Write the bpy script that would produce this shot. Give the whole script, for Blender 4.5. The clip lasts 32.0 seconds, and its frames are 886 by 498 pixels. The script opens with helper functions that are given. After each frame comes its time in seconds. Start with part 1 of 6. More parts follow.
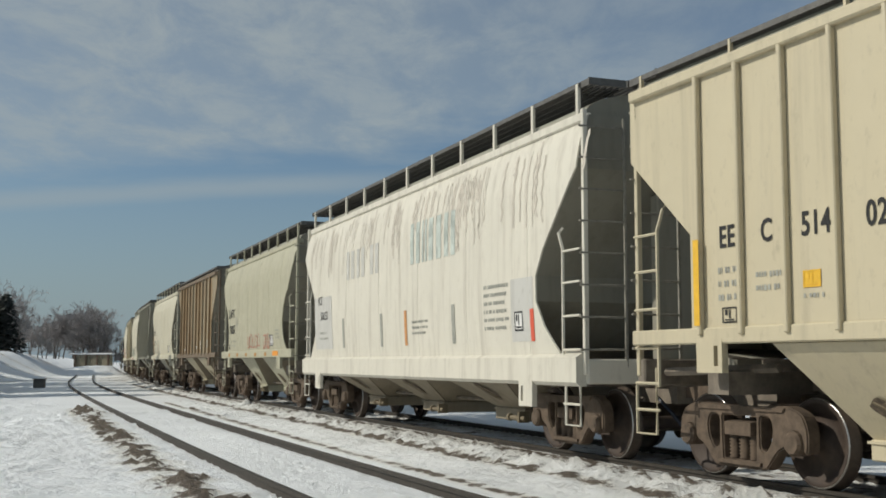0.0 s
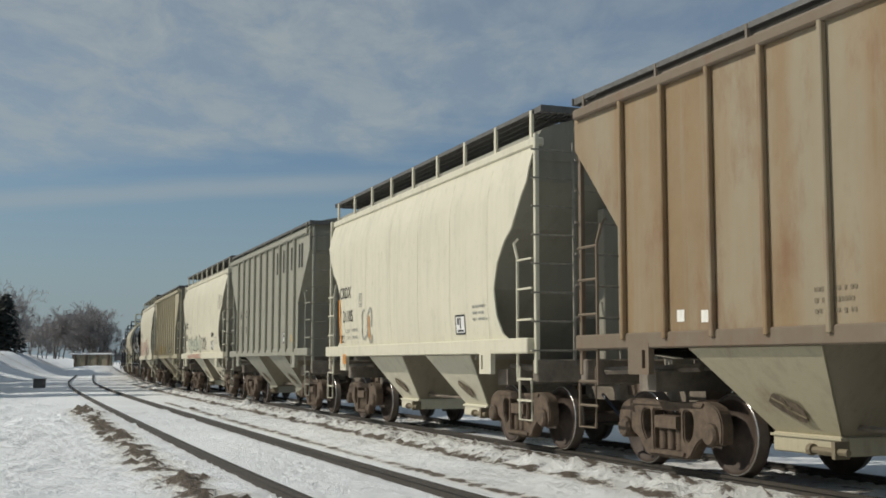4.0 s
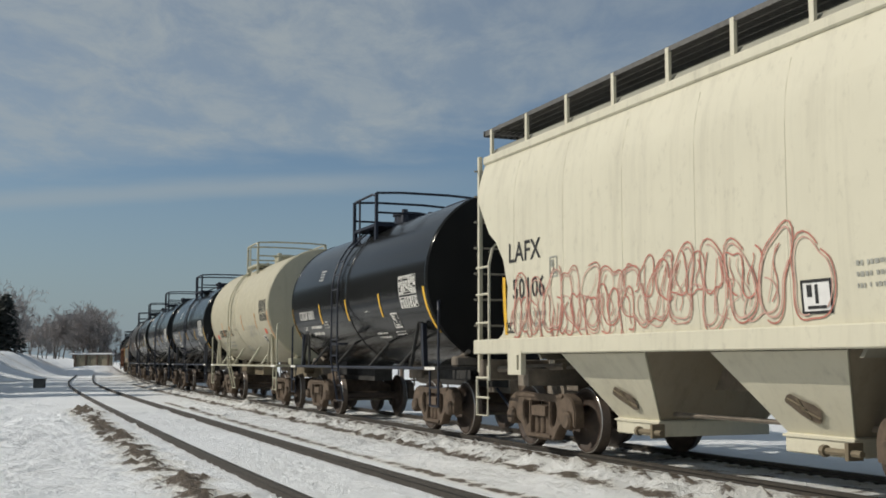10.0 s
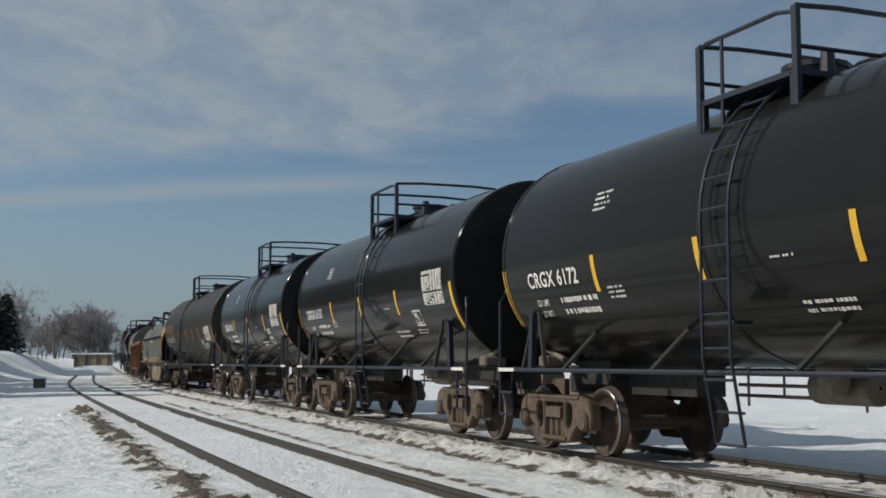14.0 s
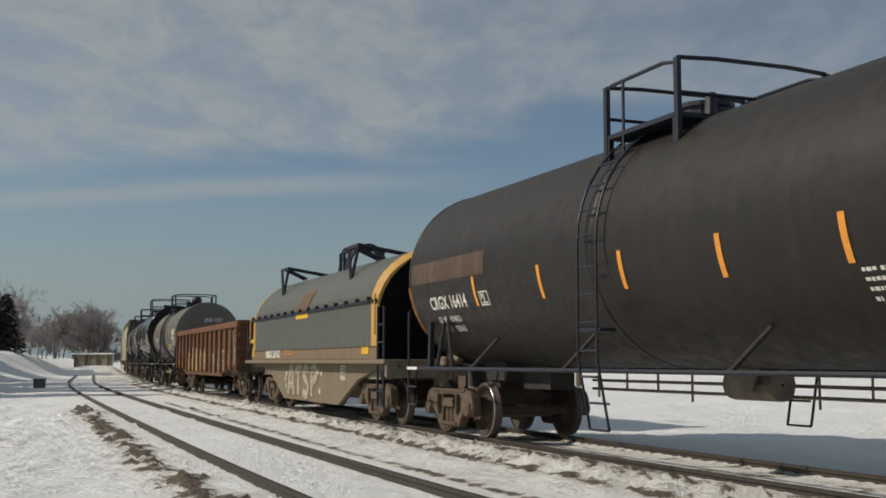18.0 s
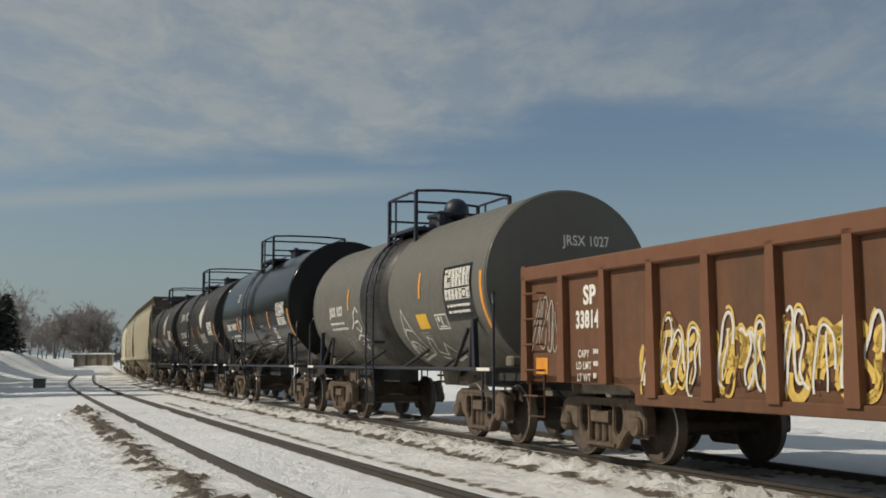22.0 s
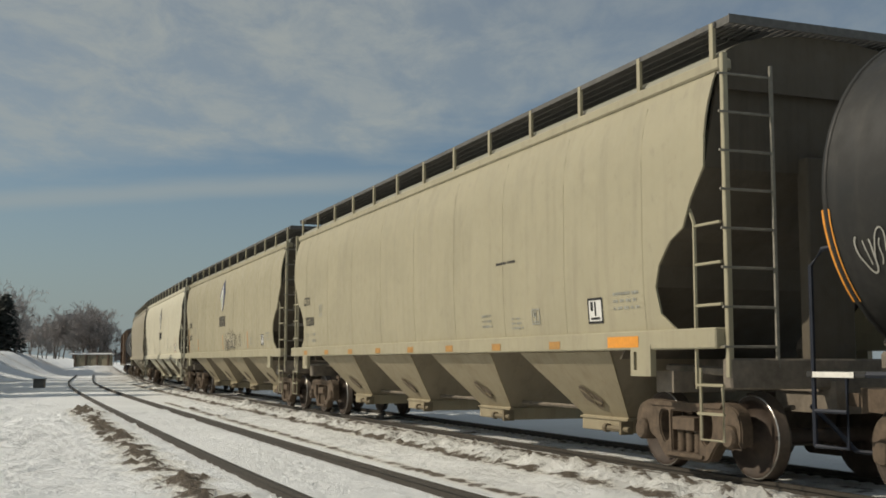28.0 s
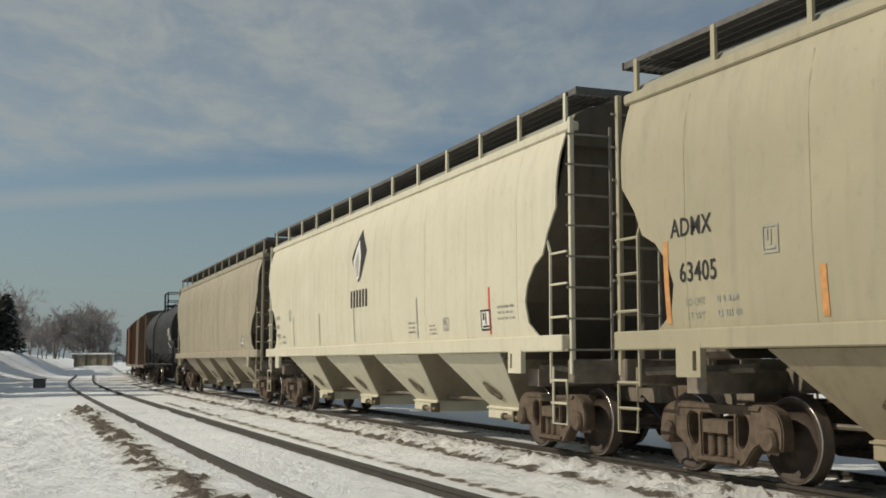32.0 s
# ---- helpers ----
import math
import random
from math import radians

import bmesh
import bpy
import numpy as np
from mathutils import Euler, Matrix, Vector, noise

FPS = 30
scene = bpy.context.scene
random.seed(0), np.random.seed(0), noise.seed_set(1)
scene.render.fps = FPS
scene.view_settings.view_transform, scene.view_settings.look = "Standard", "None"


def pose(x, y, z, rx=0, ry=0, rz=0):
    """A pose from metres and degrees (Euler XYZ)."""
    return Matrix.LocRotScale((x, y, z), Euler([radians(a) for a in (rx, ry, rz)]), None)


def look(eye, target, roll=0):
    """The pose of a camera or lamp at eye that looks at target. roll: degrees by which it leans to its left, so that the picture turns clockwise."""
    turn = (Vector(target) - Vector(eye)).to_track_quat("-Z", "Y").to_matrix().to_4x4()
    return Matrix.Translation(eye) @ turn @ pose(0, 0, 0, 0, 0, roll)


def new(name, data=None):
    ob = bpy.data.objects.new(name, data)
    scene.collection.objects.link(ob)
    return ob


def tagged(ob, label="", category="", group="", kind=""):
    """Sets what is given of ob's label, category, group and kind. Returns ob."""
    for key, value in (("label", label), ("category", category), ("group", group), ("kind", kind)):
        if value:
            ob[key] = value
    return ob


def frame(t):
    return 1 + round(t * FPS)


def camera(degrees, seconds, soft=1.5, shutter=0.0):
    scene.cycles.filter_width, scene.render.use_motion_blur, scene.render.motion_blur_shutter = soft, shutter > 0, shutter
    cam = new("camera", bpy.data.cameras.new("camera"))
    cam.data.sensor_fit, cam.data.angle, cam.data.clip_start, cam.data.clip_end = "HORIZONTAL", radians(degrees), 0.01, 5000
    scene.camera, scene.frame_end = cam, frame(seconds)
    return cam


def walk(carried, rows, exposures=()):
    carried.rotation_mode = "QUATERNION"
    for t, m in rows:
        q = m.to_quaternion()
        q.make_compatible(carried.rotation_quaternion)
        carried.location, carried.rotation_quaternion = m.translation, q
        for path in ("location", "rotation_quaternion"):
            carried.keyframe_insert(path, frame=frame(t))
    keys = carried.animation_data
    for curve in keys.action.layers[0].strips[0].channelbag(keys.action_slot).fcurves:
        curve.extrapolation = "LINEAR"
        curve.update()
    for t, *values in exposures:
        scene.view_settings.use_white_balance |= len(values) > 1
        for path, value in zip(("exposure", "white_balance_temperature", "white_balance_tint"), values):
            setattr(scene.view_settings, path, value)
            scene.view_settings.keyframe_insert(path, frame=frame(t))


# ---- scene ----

# ===== camera, held still beside the line =====
EYE = (0.0, 0.0, 1.2544)
cam = camera(42.78, 32.0, soft=1.75)
STAND = pose(*EYE, 90 + 5.723, 0, 0) @ pose(0, 0, 0, 0, 0, 0.0926)
# the clip's camera drifts from a cool to a warm white balance
walk(cam, [(0.0, STAND), (32.0, STAND)], [(0.0, 0.04, 6550, 9), (9.0, 0.04, 6600, 11), (14.2, 0.0, 6450, 12), (17.0, 0.0, 7000, 13), (23.0, 0.0, 7150, 12), (25.5, 0.0, 7200, 12), (28.0, 0.0, 7200, 10), (32.0, 0.0, 7150, 10)])

# ===== world and sun =====
SUN_AZ, SUN_EL = radians(-90), radians(37)       # from +y, clockwise; the sun stands to the west of the line
world = bpy.data.worlds.new("winter_sky")
scene.world = world
world.use_nodes = True


def sky():
    nt = world.node_tree
    nt.nodes.clear()
    N, L = nt.nodes.new, nt.links.new
    out, bg, st = N("ShaderNodeOutputWorld"), N("ShaderNodeBackground"), N("ShaderNodeTexSky")
    st.sky_type, st.sun_disc, st.sun_elevation, st.sun_rotation = "NISHITA", False, SUN_EL, SUN_AZ
    st.air_density, st.dust_density, st.ozone_density = 1.0, 0.6, 2.0
    co, sep = N("ShaderNodeTexCoord"), N("ShaderNodeSeparateXYZ")
    L(co.outputs["Generated"], sep.inputs[0])

    def op(kind, a, b=None):
        n = N("ShaderNodeMath")
        n.operation = kind
        for i, v in enumerate((a, b)):
            if v is None:
                continue
            if isinstance(v, (int, float)):
                n.inputs[i].default_value = v
            else:
                L(v, n.inputs[i])
        return n.outputs[0]

    # a flat layer of cloud high above: the direction meets a plane
    h = op("ADD", op("MAXIMUM", sep.outputs["Z"], 0.0), 0.09)
    px, py = op("DIVIDE", sep.outputs["X"], h), op("DIVIDE", sep.outputs["Y"], h)

    def layer(sx, sy, ox, detail, rough, lo, hi, warp=0.0):
        cb = N("ShaderNodeCombineXYZ")
        L(op("ADD", op("MULTIPLY", px, sx), ox), cb.inputs[0])
        L(op("MULTIPLY", py, sy), cb.inputs[1])
        nz = N("ShaderNodeTexNoise")
        nz.inputs["Scale"].default_value, nz.inputs["Detail"].default_value = 1.0, detail
        nz.inputs["Roughness"].default_value, nz.inputs["Distortion"].default_value = rough, warp
        L(cb.outputs[0], nz.inputs["Vector"])
        mr = N("ShaderNodeMapRange")
        mr.inputs["From Min"].default_value, mr.inputs["From Max"].default_value = lo, hi
        mr.interpolation_type = "SMOOTHSTEP"
        L(nz.outputs["Fac"], mr.inputs["Value"])
        return mr.outputs[0]

    big = layer(0.5, 0.55, 3.7, 3, 0.55, 0.28, 0.62)
    fine = layer(4.6, 2.6, 1.3, 7, 0.66, 0.34, 0.68, 0.3)
    edge = layer(0.9, 1.0, 7.9, 5, 0.6, 0.0, 1.0)
    # the sheet of cloud ends in a ragged edge ahead, with one thin streak beyond it
    w = op("ADD", py, op("MULTIPLY", px, 0.12))
    ragged = op("ADD", w, op("MULTIPLY", op("SUBTRACT", edge, 0.5), 1.5))

    def fall(value, lo, hi):
        mr = N("ShaderNodeMapRange")
        mr.interpolation_type = "SMOOTHSTEP"
        mr.inputs["From Min"].default_value, mr.inputs["From Max"].default_value = lo, hi
        L(value, mr.inputs["Value"])
        return mr.outputs[0]

    sheet = op("MULTIPLY", fall(ragged, 3.75, 3.05), op("ADD", op("MULTIPLY", fine, 0.48), 0.48))
    sheet = op("MULTIPLY", sheet, op("ADD", op("MULTIPLY", big, 0.4), 0.6))
    sheet = op("MULTIPLY", sheet, op("SUBTRACT", 1.0, op("MULTIPLY", fall(px, -0.1, 1.1), 0.45)))
    off = op("ABSOLUTE", op("SUBTRACT", op("ADD", w, op("MULTIPLY", op("SUBTRACT", edge, 0.5), 0.22)), 3.95))
    streak = op("MULTIPLY", op("MULTIPLY", fall(off, 0.24, 0.0), fall(px, 0.3, -0.6)), 0.55)
    cover = op("MAXIMUM", sheet, streak)
    haze = N("ShaderNodeMapRange")
    haze.inputs["From Min"].default_value, haze.inputs["From Max"].default_value = 0.02, 0.1
    L(sep.outputs["Z"], haze.inputs["Value"])
    fac = op("MULTIPLY", op("MULTIPLY", cover, haze.outputs[0]), CLOUD)
    mix = N("ShaderNodeMix")
    mix.data_type = "RGBA"
    L(fac, mix.inputs["Factor"])
    tint = N("ShaderNodeMix")
    tint.data_type, tint.blend_type = "RGBA", "MULTIPLY"
    tint.inputs["Factor"].default_value = 1.0
    tint.inputs["B"].default_value = SKY_TINT
    L(st.outputs[0], tint.inputs["A"])
    L(tint.outputs["Result"], mix.inputs["A"])
    mix.inputs["B"].default_value = CLOUD_COL
    low = N("ShaderNodeMapRange")
    low.inputs["From Min"].default_value, low.inputs["From Max"].default_value = 0.17, -0.02
    L(sep.outputs["Z"], low.inputs["Value"])
    mist = N("ShaderNodeMix")
    mist.data_type = "RGBA"
    L(op("MULTIPLY", low.outputs[0], 0.92), mist.inputs["Factor"])
    L(mix.outputs["Result"], mist.inputs["A"])
    mist.inputs["B"].default_value = HAZE_COL
    L(mist.outputs["Result"], bg.inputs["Color"])
    bg.inputs["Strength"].default_value = 0.075
    L(bg.outputs[0], out.inputs[0])


CLOUD, CLOUD_COL, SKY_TINT, HAZE_COL = 0.9, (4.42, 5.03, 5.22, 1), (0.80, 0.867, 0.90, 1), (2.74, 3.69, 4.52, 1)
sky()
sun = new("sun", bpy.data.lights.new("sun", "SUN"))
sun.data.energy, sun.data.angle, sun.data.color = 2.95, radians(0.6), (1.0, 0.95, 0.85)
sun.matrix_world = look((0, 0, 0), (math.cos(SUN_EL), 0.0, -math.sin(SUN_EL)))
scene.view_settings.exposure = 0.0

# ===== the line: arc length s runs away from the camera, z = 0 at the rail's top =====
KN = np.array([-90, -40, 0, 15, 30, 45, 60, 75, 90, 105, 120, 135, 150, 170, 300, 600.0])
KV = np.array([0.0, 0.003461, 0.003461, 0.00002, 0.000465, 0.000974, 0.002139, 0.000749, -0.000051, 0.000347, 0.000729,
               0.000748, 0.000725, 0.000714, 0.0009, 0.0009])
SS = np.arange(-90, 520, 0.25)
_turn = np.cumsum(np.interp(SS, KN, KV)) * 0.25
_i0 = int(np.argmin(abs(SS)))
TH = 0.386929 - (_turn - _turn[_i0])
TX = np.cumsum(-np.sin(TH)) * 0.25
TY = np.cumsum(np.cos(TH)) * 0.25
TX += 4.821866 - TX[_i0]
TY += 10.943831 - TY[_i0]
SIDING = 5.023                                     # the siding's centre, towards the camera
GAUGE = 0.7525                                     # rail centre from the track's centre


def on_line(s, lat=0.0, z=0.0):
    """A point at arc length s, lat metres to the camera's side of the track's centre."""
    th = float(np.interp(s, SS, TH))
    return Vector((float(np.interp(s, SS, TX)) - math.cos(th) * lat, float(np.interp(s, SS, TY)) - math.sin(th) * lat, z))


VT = np.array([0, 4, 8, 12, 16, 20, 24, 28, 32.0])
VV = np.array([9.572535, 9.589664, 9.619287, 9.638244, 9.219681, 9.219735, 9.349343, 9.215602, 9.149973])
_t = np.linspace(0, 32, 641)
_v = np.interp(_t, VT, VV)
_d = np.r_[0, np.cumsum((_v[1:] + _v[:-1]) / 2 * 0.05)]


def gone(t):
    """Metres that the train has rolled by t seconds."""
    return float(np.interp(t, _t, _d))


# ===== materials =====
def mat_base(name):
    m = bpy.data.materials.new(name)
    m.use_nodes = True
    nt = m.node_tree
    b = nt.nodes["Principled BSDF"]
    return m, nt, b


def noise_node(nt, scale, detail=4, rough=0.55, stretch=(1, 1, 1), coord="Object", seed=0.0):
    co, mp, nz = nt.nodes.new("ShaderNodeTexCoord"), nt.nodes.new("ShaderNodeMapping"), nt.nodes.new("ShaderNodeTexNoise")
    mp.inputs["Scale"].default_value = stretch
    mp.inputs["Location"].default_value = (seed, seed * 1.7, seed * 0.6)
    nz.inputs["Scale"].default_value, nz.inputs["Detail"].default_value, nz.inputs["Roughness"].default_value = scale, detail, rough
    nt.links.new(co.outputs[coord], mp.inputs[0])
    nt.links.new(mp.outputs[0], nz.inputs["Vector"])
    return nz.outputs["Fac"]


def ramp(nt, fac, lo, hi, top=1.0):
    mr = nt.nodes.new("ShaderNodeMapRange")
    mr.inputs["From Min"].default_value, mr.inputs["From Max"].default_value, mr.inputs["To Max"].default_value = lo, hi, top
    nt.links.new(fac, mr.inputs["Value"])
    return mr.outputs[0]


def blend(nt, fac, a, b, kind="MIX"):
    mx = nt.nodes.new("ShaderNodeMix")
    mx.data_type, mx.blend_type = "RGBA", kind
    for key, v in (("Factor", fac), ("A", a), ("B", b)):
        if isinstance(v, (int, float)):
            mx.inputs[key].default_value = v
        elif isinstance(v, tuple):
            mx.inputs[key].default_value = (*v[:3], 1)
        else:
            nt.links.new(v, mx.inputs[key])
    return mx.outputs["Result"]


def bump(nt, b, height, strength=0.3, dist=0.02):
    bp = nt.nodes.new("ShaderNodeBump")
    bp.inputs["Strength"].default_value, bp.inputs["Distance"].default_value = strength, dist
    nt.links.new(height, bp.inputs["Height"])
    nt.links.new(bp.outputs[0], b.inputs["Normal"])


def paint(name, col, dirt=(0.2, 0.17, 0.13), grime=0.5, streak=0.4, rough=0.55, rust=0.0, seed=0.0, patch=0.25, spec=0.5, wavy=0.25, bands=None):
    """Weathered paint: blotches, run-down streaks, grime and rust."""
    m, nt, b = mat_base(name)
    b.inputs["Specular IOR Level"].default_value = spec
    blot = ramp(nt, noise_node(nt, 0.9, 5, 0.6, seed=seed), 0.35, 0.75, patch)
    c = blend(nt, blot, col, tuple(v * 0.72 for v in col))
    if bands:
        wide = ramp(nt, noise_node(nt, 1.0, 3, 0.5, (1.15, 1.0, 0.16), seed=seed + 21), 0.42, 0.6, bands[1])
        c = blend(nt, wide, c, bands[0])
    run = ramp(nt, noise_node(nt, 1.0, 6, 0.65, (5.0, 5.0, 0.35), seed=seed + 3), 0.5, 0.78, streak)
    c = blend(nt, run, c, dirt)
    spot = ramp(nt, noise_node(nt, 9.0, 6, 0.7, (1, 1, 0.6), seed=seed + 7), 0.56, 0.8, grime)
    c = blend(nt, spot, c, dirt)
    if rust:
        r = ramp(nt, noise_node(nt, 2.1, 8, 0.68, (1, 1, 0.4), seed=seed + 11), 0.56 - 0.12 * rust, 0.7, min(1.0, rust + 0.2))
        c = blend(nt, r, c, (0.17, 0.075, 0.03))
    nt.links.new(c, b.inputs["Base Color"])
    rg = ramp(nt, noise_node(nt, 5.0, 4, seed=seed), 0.3, 0.7)
    mr = nt.nodes.new("ShaderNodeMapRange")
    mr.inputs["To Min"].default_value, mr.inputs["To Max"].default_value = rough - 0.4 * wavy, rough + 0.5 * wavy
    nt.links.new(rg, mr.inputs["Value"])
    nt.links.new(mr.outputs[0], b.inputs["Roughness"])
    bump(nt, b, noise_node(nt, 0.7, 3, seed=seed + 5), wavy, 0.04)
    return m


def plain(name, col, rough=0.6, metal=0.0, spread=0.25, scale=6.0):
    m, nt, b = mat_base(name)
    f = ramp(nt, noise_node(nt, scale, 6, 0.65), 0.3, 0.75)
    c = blend(nt, f, tuple(v * (1 + spread) for v in col), tuple(v * (1 - spread) for v in col))
    nt.links.new(c, b.inputs["Base Color"])
    b.inputs["Roughness"].default_value, b.inputs["Metallic"].default_value = rough, metal
    bump(nt, b, noise_node(nt, scale * 4, 4), 0.2, 0.01)
    return m


CREAM = paint("cream_paint", (0.43, 0.41, 0.30), seed=1, grime=0.35, streak=0.3)
SAND = paint("sand_paint", (0.375, 0.338, 0.232), seed=2, grime=0.45, streak=0.4, patch=0.4)
TAN = paint("tan_paint", (0.54, 0.475, 0.33), seed=3, grime=0.4, streak=0.35)
PALE = paint("pale_paint", (0.61, 0.575, 0.445), seed=4, grime=0.35, streak=0.25)
CHALK = paint("chalked_white_paint", (0.66, 0.625, 0.53), dirt=(0.38, 0.34, 0.28), seed=5, grime=0.4, streak=0.75)
GREY_HOPPER = paint("grey_hopper_paint", (0.295, 0.287, 0.228), seed=6, grime=0.4, streak=0.35)
BEIGE = paint("beige_rib_paint", (0.43, 0.385, 0.265), seed=7, grime=0.45, streak=0.45, rust=0.1)
RUSTY = paint("rusted_brown_paint", (0.25, 0.17, 0.088), dirt=(0.26, 0.225, 0.155), seed=8, grime=0.4, streak=0.8, rust=0.38, rough=0.7, patch=0.5, bands=((0.285, 0.245, 0.17), 0.75))
STAINED = paint("stained_grey_paint", (0.36, 0.32, 0.235), dirt=(0.13, 0.115, 0.09), seed=9, grime=0.5, streak=0.75)
BLACK = paint("black_tank_paint", (0.0155, 0.0160, 0.0158), dirt=(0.023, 0.0225, 0.02), seed=10, grime=0.12, streak=0.25, rough=0.15, spec=0.13, patch=0.1, wavy=0.03)
DARK_BROWN = paint("dark_brown_tank_paint", (0.016, 0.014, 0.0115), dirt=(0.036, 0.03, 0.023), seed=11, grime=0.5, streak=0.5, rough=0.5, spec=0.4)
GREY_TANK = paint("grey_tank_paint", (0.115, 0.11, 0.092), dirt=(0.09, 0.09, 0.075), seed=12, grime=0.45, streak=0.4)
GRIMY_TANK = paint("grimy_black_tank_paint", (0.0165, 0.016, 0.0145), dirt=(0.042, 0.038, 0.031), seed=13, grime=0.6, streak=0.6, rough=0.55, spec=0.4)
TANK_CREAM = paint("cream_tank_paint", (0.45, 0.415, 0.30), seed=14, grime=0.35, streak=0.25)
SLATE = paint("slate_hood_paint", (0.083, 0.094, 0.085), dirt=(0.16, 0.13, 0.09), seed=15, grime=0.4, streak=0.3)
YELLOW = paint("yellow_hood_paint", (0.55, 0.31, 0.075), dirt=(0.3, 0.2, 0.08), seed=16, grime=0.35, streak=0.3)
OXIDE = paint("oxide_brown_paint", (0.125, 0.052, 0.021), dirt=(0.062, 0.036, 0.02), seed=17, grime=0.7, streak=0.8, rust=0.3, rough=0.72, patch=0.6)
OXIDE_EDGE = paint("oxide_rail_paint", (0.155, 0.06, 0.025), dirt=(0.10, 0.055, 0.033), seed=47, grime=0.6, streak=0.5, rust=0.3, rough=0.7, patch=0.4)
DULL_AMBER = plain("dull_amber_reflector", (0.40, 0.21, 0.06), 0.55, 0, 0.3, 9)
MUD = paint("muddy_steel_paint", (0.19, 0.155, 0.10), dirt=(0.12, 0.09, 0.06), seed=18, grime=0.6, streak=0.6, rough=0.8)
# end-sheet colour is kept dark to hold the ends' shade as well as dirt
END_SHADE_GRIME = paint("shade_dark_grimy_end_sheet", (0.26, 0.245, 0.195), dirt=(0.16, 0.14, 0.11), seed=41, grime=0.5, streak=0.5, rough=0.75)
# bay plates: grime plus the shade under the body, put into the colour
BAY_SHADE_GRIME = paint("shade_dark_grimy_bay_plate", (0.27, 0.23, 0.165), dirt=(0.14, 0.11, 0.075), seed=42, grime=0.5, streak=0.5, rough=0.75)
# browner ends of the long hoppers: grime with shade mixed into the colour
END_SHADE_BROWN = paint("shade_dark_brown_end_grime", (0.10, 0.083, 0.06), dirt=(0.06, 0.048, 0.034), seed=44, grime=0.5, streak=0.6, rough=0.8)
RUST_TRIM = paint("grey_brown_trim_paint", (0.17, 0.13, 0.09), seed=48, rust=0.2, rough=0.8)
DIRTY_SAND = paint("dirt_brown_bay_paint", (0.335, 0.285, 0.19), dirt=(0.20, 0.15, 0.09), seed=49, grime=0.7, streak=0.6, rough=0.75, patch=0.5)
HOOD_RUST = paint("hood_rust", (0.135, 0.085, 0.045), dirt=(0.09, 0.08, 0.06), seed=50, rust=0.5, rough=0.85, patch=0.6)
# end-ladder steel, dusty and also toned down for the shaded car ends
END_SHADE_STEEL = plain("shade_dark_dusty_end_steel", (0.22, 0.205, 0.17), 0.75, 0.0, 0.3, 8)
PATCH_GREY = paint("grey_patch_paint", (0.54, 0.53, 0.49), seed=43)
ORANGE_FADE = plain("faded_orange", (0.52, 0.25, 0.09), 0.55, 0, 0.25, 9)
STAIN = plain("run_down_stain", (0.50, 0.455, 0.385), 0.7, 0, 0.2, 3)
CHALK_MARK = plain("ghost_lettering_ink", (0.47, 0.46, 0.42), 0.7, 0, 0.2, 3)
GREEN_GREY = plain("faded_green_grey_ink", (0.40, 0.44, 0.40), 0.7, 0, 0.4, 4)
TRUCK = plain("rusty_cast_steel", (0.102, 0.073, 0.05), 0.85, 0.0, 0.45, 8)
WHEEL = plain("wheel_steel", (0.055, 0.038, 0.028), 0.7, 0.1, 0.4, 7)
TREAD = plain("brown_tread_steel", (0.085, 0.065, 0.05), 0.5, 0.4, 0.2, 20)
WORN_EDGE = plain("worn_bright_rim_edge", (0.45, 0.43, 0.4), 0.3, 0.9, 0.1, 20)
SMEAR = plain("dark_rust_smear", (0.13, 0.10, 0.07), 0.85, 0, 0.6, 14)
UNDER = plain("underframe_grime", (0.18, 0.152, 0.12), 0.85, 0.0, 0.4, 5)
BLACK_STEEL = plain("black_steel", (0.012, 0.0155, 0.027), 0.5, 0.1, 0.3, 9)
DULL_BLACK = plain("dull_black_underframe", (0.03, 0.029, 0.027), 0.9, 0.0, 0.4, 7)
GRATE = plain("galvanised_grating", (0.125, 0.12, 0.11), 0.6, 0.4, 0.25, 12)
ORANGE = plain("reflective_orange", (0.75, 0.30, 0.04), 0.5, 0, 0.12, 14)
AMBER = plain("reflective_amber", (0.72, 0.42, 0.03), 0.5, 0, 0.12, 14)
RED_DECAL = plain("red_decal", (0.62, 0.10, 0.05), 0.5, 0, 0.12, 14)
INK = plain("black_stencil_ink", (0.022, 0.022, 0.022), 0.85, 0, 0.3, 11)
FADED_INK = plain("faded_stencil_ink", (0.30, 0.30, 0.26), 0.7, 0, 0.3, 5)
WHITE_INK = plain("white_stencil_ink", (0.72, 0.70, 0.64), 0.6, 0, 0.15, 11)
PALE_PANEL = plain("pale_panel_paint", (0.70, 0.69, 0.66), 0.6, 0, 0.12, 5)
SPRAY_RED = plain("red_spray_paint", (0.42, 0.16, 0.12), 0.6, 0, 0.2, 9)
SPRAY_BLACK = plain("black_spray_paint", (0.04, 0.037, 0.036), 0.85, 0, 0.3, 9)
SPRAY_WHITE = plain("white_spray_paint", (0.62, 0.61, 0.56), 0.6, 0, 0.2, 9)
SPRAY_GREEN = plain("grey_green_spray_paint", (0.44, 0.46, 0.36), 0.6, 0, 0.2, 9)
SPRAY_GOLD = plain("gold_spray_paint", (0.62, 0.42, 0.10), 0.6, 0, 0.25, 9)
SPRAY_FAINT = plain("faint_beige_spray_fill", (0.34, 0.30, 0.215), 0.7, 0, 0.25, 5)
SPRAY_SHADE = plain("dark_brown_spray_shade", (0.14, 0.115, 0.08), 0.7, 0, 0.3, 6)
SPRAY_DUST = plain("pale_dusty_spray_fill", (0.44, 0.40, 0.29), 0.7, 0, 0.2, 6)
